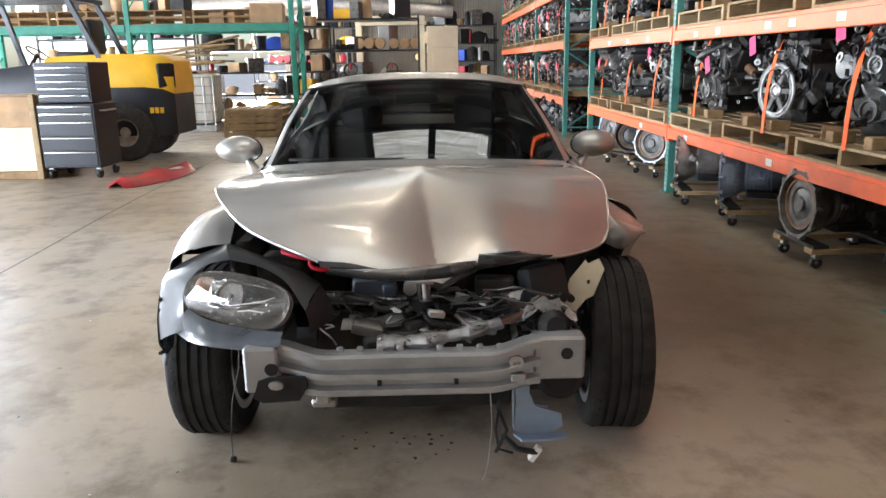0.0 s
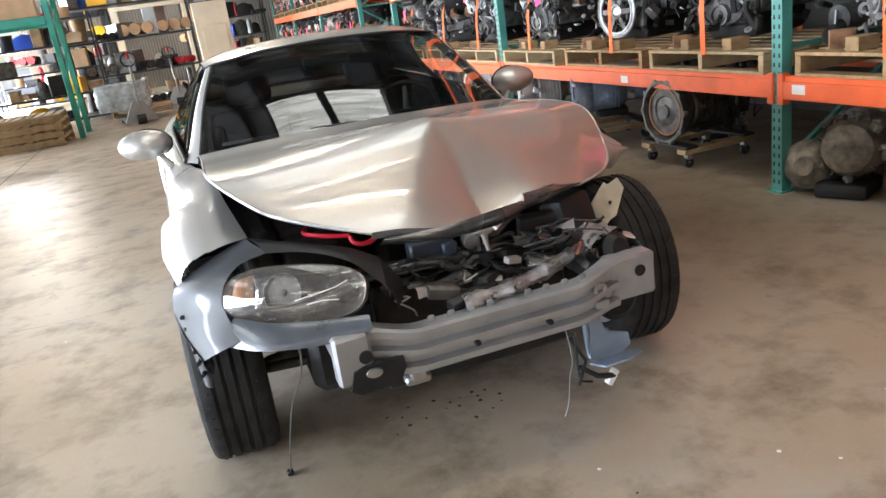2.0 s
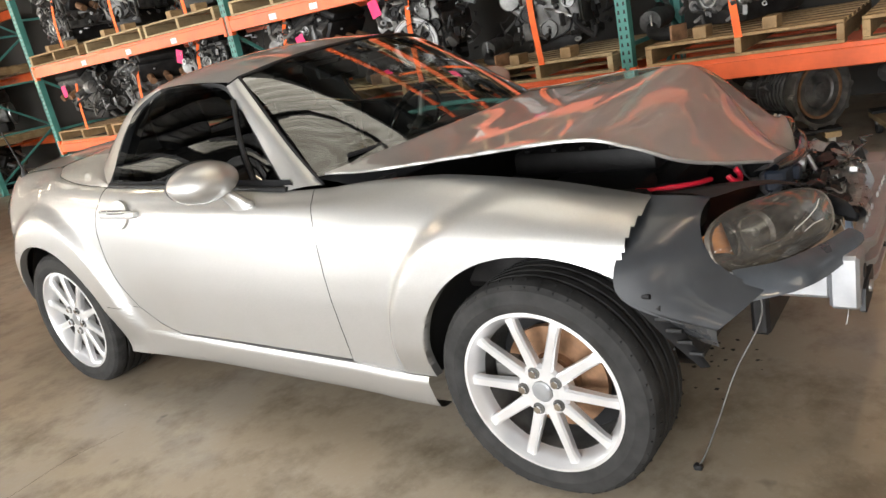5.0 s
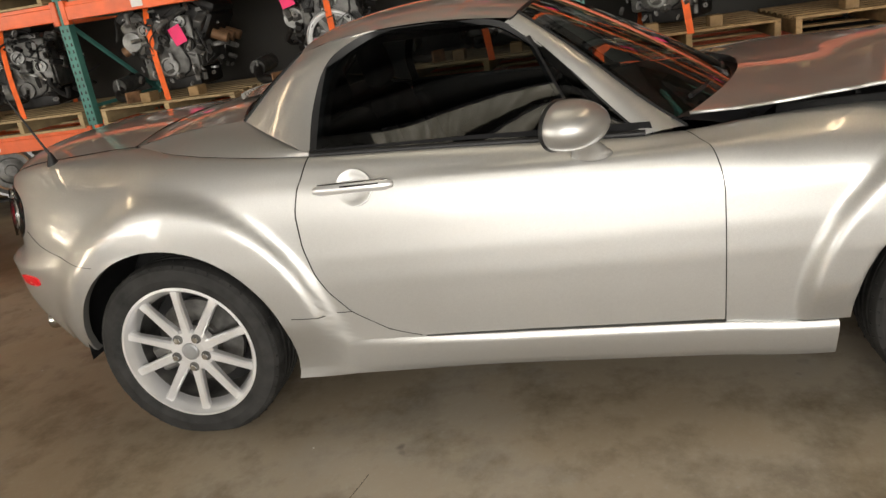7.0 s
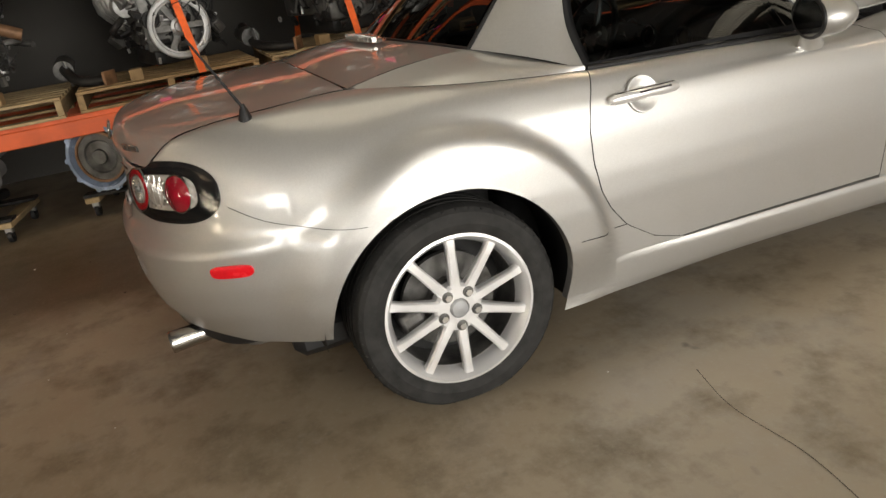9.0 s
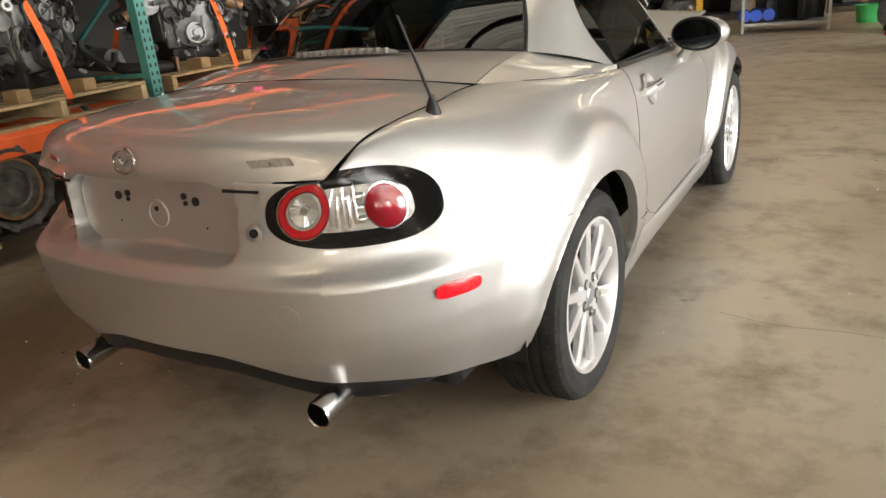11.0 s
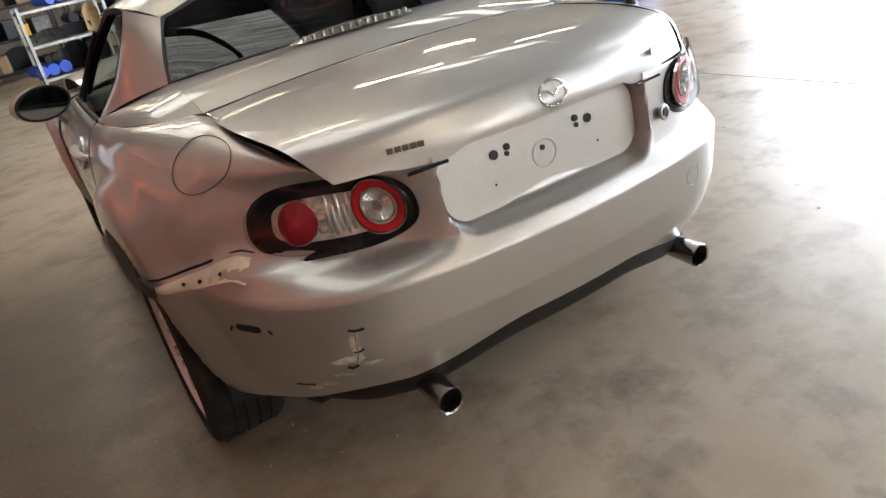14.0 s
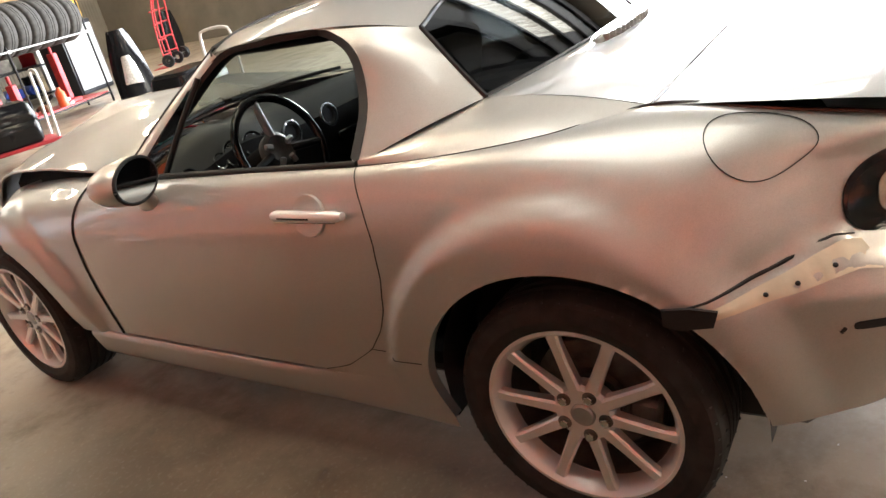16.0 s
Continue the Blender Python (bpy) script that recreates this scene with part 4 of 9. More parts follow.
for s in (-1, 1):
    if s < 0:
        part("panel_joint", skin_line([(9.93, 0.618), (10.3, 0.624), (10.72, 0.639), (11.3, 0.668), (11.87, 0.714)], s, 0.0010), M_BLACK, car)
    part("panel_joint", skin_line([(7.0, 0.402), (7.25, 0.402), (7.55, 0.405)], s, 0.0013), M_BLACK, car)
    # door edges and deck edge
    part("panel_joint", tube(B(), [Vector((s * p[0], p[1], p[2])) for p in (shell_point(4.0 if s < 0 else 3.425, v, 0.305) for v in np.linspace(0, 0.99, 30))], 0.0012 if s < 0 else 0.0055, 6), M_ENGINEDARK, car)
    part("panel_joint", tube(B(), [Vector((s * p[0], p[1], p[2])) for p in (shell_point(7.0, v, 0.305) for v in np.linspace(0, 0.99, 40))], 0.0012, 6), M_ENGINEDARK, car)
    part("panel_joint", tube(B(), [Vector((s * p[0], p[1], p[2] - 0.0005)) for p in ((bruise(knot_curve(u, 1), u) if s > 0 else knot_curve(u, 1)) for u in np.linspace(7.0, 14.0, 80))], [float(0.0020 + (0.0008 if s < 0 else 0.0045) * smooth01((u - 9.6) / 0.6)) for u in np.linspace(7.0, 14.0, 80)], 6), M_BLACKGLOSS, car)
    part("panel_joint", tube(B(), spline([(s * 0.575, 1.312, 0.927), (s * 0.3, 1.34, 0.9495), (0, 1.348, 0.9575)], 16), 0.003, 6), M_BLACKGLOSS, car)
    part("panel_joint", tube(B(), spline([(s * 0.36, 1.930, 0.803), (s * 0.31, 1.939, 0.805), (s * 0.27, 1.945, 0.806)], 10), 0.004, 6), M_BLACKGLOSS, car)


def filler_ring():
    pts = []
    for k in range(41):
        a = 2 * math.pi * k / 40
        p = shell_point(11.0 + 0.58 * math.cos(a), 0.862 + 0.098 * math.sin(a), 0.21)
        p = bruise(p, 11.0 + 0.58 * math.cos(a))
        pts.append((p[0] + 0.0012, p[1], p[2] + 0.0014))
    return tube(B(), pts, 0.0011, 6, caps=False)


part("filler_flap", filler_ring(), M_BLACK, car, "round fuel filler flap outline")


def tow_cover():
    return tube(B(), [on_shell(14.55 + 0.028 / u_rate(14.55) * math.cos(a), 0.53 + 0.028 * math.sin(a), -1, 0.0006) for a in np.linspace(0, 2 * math.pi, 30)], 0.0007, 6, caps=False)


part("tow_cover", tow_cover(), M_STEEL, car)

# torn joint between the left wing and the bumper skin
def torn_joint():
    us = np.linspace(10.10, 12.05, 30)
    zj = [float(np.interp(u, JOINT_U, JOINT_Z)) for u in us]
    rows = []
    for k, (u, z) in enumerate(zip(us, zj)):
        t = k / 29
        wide = 0.004 + 0.010 * smooth01(t * 1.3) * (1 - 0.5 * smooth01((t - 0.8) / 0.2))
        lo = on_shell(u, z - 0.004 - 0.010 * t, 1, 0.003)
        hi = on_shell(u, z + 0.012 + 0.010 * t, 1, 0.003) + Vector((0, 0, 0.4 * wide))
        rows.append([lo, lo.lerp(hi, 0.33) + Vector((0.003, 0.003, 0.004 * math.sin(k * 1.9))), lo.lerp(hi, 0.66) + Vector((0.003, 0.003, 0)), hi])
    strip = part("exposed_strip", (lambda b: (sheet(b, rows), b)[1])(B()), M_CREAM, car, "pale exposed seam where the bumper tore away", 50)
    for k in (11, 16, 22):
        c = rows[k][1].lerp(rows[k][2], 0.5)
        part("bolt", ellipsoid(B(), c + Vector((0.003, 0.002, 0)), (0.005, 0.005, 0.005), None, 10, 8), M_BLACK, strip, smooth=60)
    bm = B()
    tube(bm, [on_shell(u, z + 0.028, 1, 0.001) for u, z in zip(us, zj)], [0.002 + 0.0025 * math.sin(math.pi * k / 29) for k in range(30)], 6)
    part("torn_gap", bm, M_BLACK, strip, smooth=60)
    bm = B()
    a, c = on_shell(9.90, 0.605, 1, 0.006), on_shell(10.35, 0.607, 1, 0.006)
    prism(bm, [(0, -0.022), (0.03, -0.032), (0.09, -0.026), (0.10, 0.006), (0.05, 0.014), (0.0, 0.012)], frame_z(a, (1, 0.15, 0), c - a), 0.008)
    part("clip_flap", bm, M_BLACK, strip, "black bracket at the torn wheel arch")


def scuff(u, z, pts, r, mat):
    k = u_rate(u)
    return tube(B(), [on_shell(u - a / k, z + b, 1, 0.0008) for a, b in pts], r, 5), mat


# plate recess: flat pan, holes and boss
def plate_pan():
    bm = B()
    prism(bm, rounded(0.565, 0.178, 0.060, 8), frame_z((0, 1.905, 0.733), (0, 1, 0.05), (1, 0, 0)), 0.006)
    return bm


part("plate_pan", plate_pan(), PAINT, car, "empty number-plate recess", 40)
for x, z, r in ((0.137, 0.765, 0.011), (-0.137, 0.763, 0.011), (0.10, 0.772, 0.008), (-0.10, 0.774, 0.008), (0.102, 0.757, 0.006), (-0.102, 0.757, 0.006), (0.004, 0.738, 0.0065), (0.145, 0.698, 0.003), (-0.16, 0.70, 0.003)):
    part("screw_hole", cyl(B(), (x, 1.908, z), (x, 1.9135, z + 0.0005), r, seg=14), M_BLACK, car)
part("boss", lathe(B(), [(0.037, 0), (0.036, 0.010), (0.033, 0.012), (0.029, 0.008), (0.012, 0.0065), (0, 0.0065)], frame_z((0, 1.902, 0.725), (0, 1, 0), (1, 0, 0)), 28), PAINT, car, smooth=40)
part("boot_lock", lathe(B(), [(0.020, 0), (0.020, 0.004), (0.014, 0.005), (0.013, -0.01), (0, -0.01)], frame_z((-0.345, 1.951, 0.716), (-0.25, 1, 0.1), (1, 0, 0)), 24), M_STEEL, car, smooth=40)
part("lock_slot", cyl(B(), (-0.3455, 1.949, 0.716), (-0.347, 1.9555, 0.7165), 0.010, seg=14), M_BLACK, car)


def badge():
    bm = B()
    pts = [(0.036 * math.cos(a), 0.028 * math.sin(a)) for a in np.linspace(0, 2 * math.pi, 40)]
    f = frame_z((0, 1.969, 0.870), (0, 1, 0.22), (1, 0, 0))
    tube(bm, [f @ Vector((a, b, 0.003)) for a, b in pts], 0.0038, 8, caps=False)
    tube(bm, [f @ Vector((-0.034, -0.008, 0.003)), f @ Vector((-0.014, -0.006, 0.004)), f @ Vector((0, 0.008, 0.004)), f @ Vector((0.014, -0.006, 0.004)), f @ Vector((0.034, -0.008, 0.003))], 0.0034, 6)
    return bm


part("badge", badge(), M_DARKCHROME, car, "oval chrome badge", 60)


def nameplate(x, y, z, n, w, h, turn, slant, mat, label):
    """A row of small raised characters, kept as plain blocks."""
    plate = part("nameplate", box(B(), x - 0.004, x + 0.004, y - 0.004, y - 0.001, z - 0.004, z + 0.004), mat, car, label)
    f = pose(x, y, z, 0, 0, turn)
    for k in range(n):
        cx = (k - (n - 1) / 2) * w * 1.25
        bm = B()
        prism(bm, [(cx - w / 2 - slant * h / 2, -h / 2), (cx + w / 2 - slant * h / 2, -h / 2), (cx + w / 2 + slant * h / 2, h / 2), (cx - w / 2 + slant * h / 2, h / 2)], f @ frame_z((0, -0.001, 0), (0, 1, 0), (1, 0, 0)), 0.005)
        part("raised_mark", bm, mat, plate)


nameplate(0.345, 1.917, 0.856, 5, 0.013, 0.012, -21, 0.0, M_DARKCHROME, "small chrome nameplate")
nameplate(-0.385, 1.905, 0.862, 4, 0.020, 0.017, 24, -0.5, M_DARKCHROME, "chrome model nameplate")

# under the tail
def diffuser():
    """Black valance tucked under the bumper skin from wheel arch to wheel arch."""
    bm = B()
    rows = []
    n = 60
    for i in range(2 * n + 1):
        u = 11.6 + 5.4 * (1 - abs(i - n) / n)
        s = 1 if i < n else -1
        w = knot_curve(u, 0)
        ahead, back = knot_curve(min(u + 0.05, U_END), 0), knot_curve(u - 0.05, 0)
        way = (ahead - back) / np.linalg.norm(ahead - back)
        nn = np.array([way[1], -way[0]])
        low = 0.30 + 0.03 * smooth01((u - 12) / 2) + 0.07 * smooth01((u - 14) / 2.2)
        deep = 0.056 * smooth01((u - 11.6) / 2.0)
        edge = float(np.interp(low, REAR_Z, REAR_O))
        rows.append([Vector((s * (w[0] + nn[0] * (edge + o)), w[1] + nn[1] * (edge + o), low + dz)) for o, dz in ((-0.012, 0.012), (-0.010, -0.004), (-0.018, -0.004 - 0.7 * deep), (-0.035, -0.006 - deep), (-0.25, -deep))])
    sheet(bm, rows)
    return bm


part("diffuser", diffuser(), M_BLACK, car, "black lower valance", 40)
for s in (-1, 1):
    y0 = 1.945 if s < 0 else 1.96
    d = Vector((0, 1, -0.07)).normalized()
    mouth = Vector((0.402 if s > 0 else -0.436, y0, 0.280))
    bm = B()
    lathe(bm, [(0.026, 0), (0.031, 0.01), (0.0335, 0.250), (0.0345, 0.256), (0.0335, 0.260), (0.0300, 0.257), (0.0290, 0.05), (0.0, 0.05)], frame_z(mouth - d * 0.25, d, (1, 0, 0)), 32)
    tip = part("exhaust_tip", bm, M_DARKCHROME, car, "polished round exhaust tip", 40)
    part("exhaust_bore", cyl(B(), mouth - d * 0.17, mouth - d * 0.14, 0.0287, seg=24), M_BLACK, tip, "sooty bore")
part("silencer", box(B(), -0.5, 0.5, 1.50, 1.76, 0.20, 0.34, 0.05, None, 3), M_STEEL, car, "dull steel silencer", 40)
part("underbody", box(B(), -0.62, 0.62, -0.75, 1.62, 0.18, 0.30, 0.03), M_BLACK, car, "dark underbody")

# aerial and high brake light
bm = B()
lathe(bm, [(0.020, 0), (0.019, 0.006), (0.011, 0.03), (0.006, 0.04), (0.006, 0.045), (0, 0.045)], pose(-0.615, 1.60, 0.905, 0, 0, 0), 20)
aer = part("aerial", bm, M_BLACK, car, "short black rod aerial", 40)
part("aerial_rod", tube(B(), [(-0.615, 1.60, 0.94), (-0.612, 1.645, 1.03), (-0.608, 1.695, 1.13)], [0.0042, 0.0035, 0.003], 8), M_BLACK, aer)
bm = B()
rows = []
for k in range(25):
    x = -0.20 + 0.42 * k / 24
    h = math.sqrt(max(0.0, 1 - ((x - 0.01) / 0.211) ** 2))
    rows.append([Vector((x, 1.075 + dy * h, 0.988 + 0.012 - 0.02 * (x / 0.5) ** 2 - 0.03 * dy + (0.016 if abs(dy) < 0.02 else 0.0) * h)) for dy in (-0.045, -0.035, -0.012, 0.012, 0.035, 0.05)])
sheet(bm, rows)
hb_light = part("high_brake_light", bm, M_BAYDULL, car, "clear-lensed high-level brake light", 40)
for k in range(13):
    x = -0.165 + 0.029 * k
    h = math.sqrt(1 - ((x - 0.01) / 0.211) ** 2)
    part("lens_rib", box(B(), x - 0.0035, x + 0.0035, 1.078 + 0.012 * h, 1.078 + 0.042 * h, 0.999 - 0.02 * (x / 0.5) ** 2, 1.0155 - 0.02 * (x / 0.5) ** 2, 0.001), M_BAYDULL, hb_light)

# ==== the car: door furniture, windows, mirrors ====
def handle(s):
    zc = 0.780
    base = on_shell(6.59, zc, s)
    out = (on_shell(6.69, zc, s) - on_shell(6.49, zc, s)).cross(on_shell(6.59, zc + 0.03, s) - on_shell(6.59, zc - 0.03, s)).normalized()
    out = out if out.x * s > 0 else -out
    f = frame_z(base + 0.001 * out, out, (0, 1, 0))
    bm = B()
    lathe(bm, [(0.054, -0.002), (0.053, 0.007), (0.050, 0.0075), (0.040, 0.0025), (0.022, 0.0008), (0.0, 0.0005)], f, 36)
    cup = part("handle_cup", bm, PAINT, car, "round finger recess", 40)
    bm = B()
    pts = [f @ Vector((k, 0.0, 0.012 + 0.010 * (1 - (k / 0.12) ** 2))) for k in np.linspace(-0.115, 0.115, 13)]
    tube(bm, pts, [0.009] + [0.0155] * 11 + [0.009], 10)
    for e in (-0.105, 0.105):
        tube(bm, [f @ Vector((e, 0, -0.004)), f @ Vector((e, 0, 0.018))], 0.011, 10)
    h = part("door_handle", bm, M_ALLOY, car, "silver pull handle", 60)
    bm = B()
    tube(bm, [f @ Vector((k, -0.013, 0.016 + 0.010 * (1 - (k / 0.12) ** 2))) for k in np.linspace(-0.10, 0.10, 13)], 0.0035, 6)
    part("chrome_strip", bm, M_CHROME, h)
    part("handle_gap", tube(B(), [f @ Vector((k, -0.0035, 0.0245 + 0.010 * (1 - (k / 0.12) ** 2))) for k in np.linspace(-0.08, 0.03, 9)], 0.0035, 6), M_BLACK, h, "dark key slot")


def ellipsoid(bm, c, r, m=None, nu=24, nv=16, cut=None):
    rows = []
    for j in range(nv + 1):
        a = math.pi * j / nv
        row = []
        for k in range(nu):
            b = 2 * math.pi * k / nu
            p = Vector((r[0] * math.sin(a) * math.cos(b), r[1] * math.cos(a), r[2] * math.sin(a) * math.sin(b)))
            if cut is not None and p.y > cut:
                p.y = cut
            row.append((m or Matrix.Identity(4)) @ p + Vector(c))
        rows.append(row)
    sheet(bm, rows, closed=True)
    bmesh.ops.remove_doubles(bm, verts=bm.verts, dist=1e-5)
    return bm


def door_mirror(s):
    c = Vector((s * 0.862, -0.085, 0.897))
    turn = Matrix.Rotation(radians(22 * s), 4, "Z")
    pod = part("door_mirror", ellipsoid(B(), c, (0.112, 0.105, 0.064), turn, 28, 20, 0.028), PAINT, car, "silver oval door mirror", 60)
    bm = B()
    rows = []
    for t in np.linspace(0, 1, 8):
        p = Vector((s * 0.782, -0.140, 0.795)).lerp(Vector((s * 0.828, -0.10, 0.868)), t)
        rw, rh = 0.030 - 0.012 * math.sin(math.pi * min(t, 0.9)), 0.052 - 0.022 * t
        rows.append([p + Vector((rw * math.cos(a) * 0.8, rh * math.sin(a), -0.012 * math.cos(a) * s)) for a in [2 * math.pi * k / 16 for k in range(16)]])
    sheet(bm, rows, closed=True)
    part("mirror_stalk", bm, PAINT, pod, smooth=60)
    part("mirror_foot", ellipsoid(B(), (s * 0.782, -0.138, 0.796), (0.026, 0.056, 0.020), Matrix.Rotation(radians(-25 * s), 4, "Y"), 20, 14), PAINT, pod, smooth=60)
    bm = B()
    tube(bm, [c + turn @ Vector((0.106 * math.cos(a), 0.029, 0.060 * math.sin(a))) for a in np.linspace(0, 2 * math.pi, 33)], 0.006, 8, caps=False)
    part("mirror_rim", bm, M_BLACK, pod)
    bm = B()
    prism(bm, [(0.101 * math.cos(a), 0.056 * math.sin(a)) for a in [2 * math.pi * k / 32 for k in range(32)]], Matrix.Translation(c) @ turn @ frame_z((0, 0.030, 0), (0, 1, 0), (1, 0, 0)), 0.003)
    part("mirror_glass", bm, M_MIRROR, pod)


torn_joint()
for u, z, pts, r, mat in (
    (13.55, 0.47, [(-0.03, 0.052), (-0.012, 0.050), (0.004, 0.054)], 0.0035, M_BLACK),
    (13.55, 0.47, [(-0.010, 0.05), (-0.006, 0.02), (-0.002, -0.01), (0.008, -0.04)], 0.003, M_FACET),
    (13.55, 0.47, [(-0.016, 0.0), (-0.004, -0.006), (0.006, -0.004)], 0.003, M_BLACK),
    (13.55, 0.47, [(0.006, -0.045), (0.022, -0.052), (0.032, -0.046)], 0.0035, M_BLACK),
    (12.4, 0.36, [(-0.03, 0.0), (0.02, 0.004)], 0.0024, M_BLACK),
    (11.95, 0.53, [(0.055, 0.004), (0.062, -0.006)], 0.004, M_BLACK),
    (11.95, 0.53, [(-0.055, 0.006), (-0.064, -0.004)], 0.003, M_BLACK),
):
    bm, mat = scuff(u, z, pts, r, mat)
    part("scrape", bm, mat, car, smooth=60)
_r = random.Random(8)
for u, z, w, h in ((13.55, 0.475, 0.030, 0.085), (13.40, 0.44, 0.075, 0.026), (13.72, 0.425, 0.05, 0.018), (12.9, 0.36, 0.06, 0.018), (12.55, 0.345, 0.05, 0.015), (13.25, 0.395, 0.05, 0.014)):
    ol = [(a * _r.uniform(0.45, 1.25), b * _r.uniform(0.45, 1.25)) for a, b in oval(w, h, 18)]
    part("scraped_patch", skin_disc(u, z, 1, ol, -0.0005, 0.0007, 0, 2), M_SCRAPE, car, "scraped pale bare patch", 40)


def side_window(s):
    edge = mir(A_OUT[::-1], s) + mir([(0.552, 0.25, 1.176), (0.548, 0.42, 1.180)], s) + mir(WIN_REAR, s)
    bm = B()
    loop = spline(edge, 60)
    inner = [Vector((x - s * 0.012, y, z)) for x, y, z in loop]
    mid = Vector((s * 0.62, 0.25, 1.0))
    rows = [[Vector(p) + Vector((s * 0.002, 0, 0)) for p in loop], [p.lerp(mid, 0.085) + Vector((s * 0.004, 0, 0)) for p in inner], [p.lerp(mid, 0.115) + Vector((-s * 0.03, 0, 0)) for p in inner]]
    sheet(bm, rows)
    part("window_seal", bm, M_BLACK, car, "black rubber window seal", 40)
    bm = B()
    tube(bm, spline([(s * 0.712, -0.285, 0.850), (s * 0.735, 0.15, 0.868), (s * 0.752, 0.655, 0.884)], 20), 0.0095, 8)
    part("belt_strip", bm, M_BLACK, car, smooth=60)
    bm = B()
    patch(bm, mir([(0.700, -0.135, 0.858), (0.655, -0.06, 0.98), (0.60, -0.015, 1.075)], s), mir([(0.708, -0.272, 0.852), (0.645, -0.13, 0.985), (0.60, -0.03, 1.078)], s), 8, 4)
    part("quarter_light", bm, M_TINT, car, "small fixed quarter window", 60)
    part("window_post", tube(B(), spline(mir([(0.702, -0.132, 0.855), (0.655, -0.055, 0.98), (0.585, 0.012, 1.105)], s), 10), 0.009, 8), M_BLACK, car)


for s in (-1, 1):
    handle(s)
    door_mirror(s)
    side_window(s)
    part("roof_joint", tube(B(), spline(mir([(0.552, 0.060, 1.158), (0.533, 0.042, 1.168), (0.515, 0.036, 1.176)], s), 8), 0.003, 6), M_BLACK, car)
    part("screen_seal", tube(B(), spline(mir(A_IN, s), 20), 0.006, 6), M_BLACK, car)
    part("hardtop_joint", tube(B(), spline(mir(DECK_IN, s), 20), 0.0022, 6), M_BLACK, car)
    part("rear_glass_seal", tube(B(), spline(mir(RW_SIDE, s), 16), 0.007, 6), M_BLACK, car)
part("screen_seal", tube(B(), spline(WS_T, 30), 0.007, 6), M_BLACK, car)
part("rear_glass_seal", tube(B(), spline(RW_B, 30), 0.007, 6), M_BLACK, car)
part("rear_glass_seal", tube(B(), spline(RW_T, 30), 0.007, 6), M_BLACK, car)


def side_glass(s):
    bm = B()
    patch(bm, mir([(0.712, -0.12, 0.862), (0.735, 0.20, 0.872), (0.750, 0.64, 0.886)], s), mir([(0.606, 0.0, 1.085), (0.556, 0.20, 1.172), (0.552, 0.42, 1.174), (0.602, 0.61, 1.098)], s), 14, 8, 0.012, (s, 0, 0.3))
    return bm


part("side_window", side_glass(-1), M_SIDEGLASS, car, "dark tinted side window", 60)


def sink_belt():
    """The belt line has dropped on the side of the blow."""
    for ob in car.children:
        if not ob.data or ob.name.split(".")[0] in ("wheel", "door_mirror", "door_handle", "handle_cup"):
            continue
        for v in ob.data.vertices:
            x, y, z = v.co
            if x < -0.35 and z > 0.78 and -0.85 < y < 1.25:
                drop = np.interp(y, (-0.85, -0.45, -0.25, 0.66, 1.25), (0.0, 0.024, 0.028, 0.012, 0.0))
                v.co.z -= float(drop * smooth01((-0.35 - x) / 0.25) * smooth01((z - 0.78) / 0.05) * (1 - smooth01((z - 0.88) / 0.22)))


sink_belt()


def cowl():
    bm = B()
    rows = [[Vector((x, y + 0.015, z - 0.006)) for x, y, z in spline(WS_B, 30)], [Vector((x, y - 0.06, z - 0.018)) for x, y, z in spline(WS_B, 30)], [Vector((x * 0.97, y - 0.16, z - 0.05)) for x, y, z in spline(WS_B, 30)]]
    sheet(bm, rows)
    return bm


part("cowl", cowl(), M_BLACK, car, "black plastic scuttle panel", 40)
for x0, x1, dy in ((-0.56, -0.05, 0.0), (0.02, 0.45, 0.0)):
    bm = B()
    pts = []
    for t in np.linspace(0, 1, 10):
        x = x0 + (x1 - x0) * t
        pts.append((x, -0.60 + 0.20 * (abs(x) / 0.66) ** 2 + 0.030 * (1 - t) + dy, 0.896 - 0.035 * (abs(x) / 0.66) ** 2 + 0.012 * (1 - t)))
    tube(bm, pts, 0.0075, 6)
    part("wiper", bm, M_BLACK, car, "black windscreen wiper")

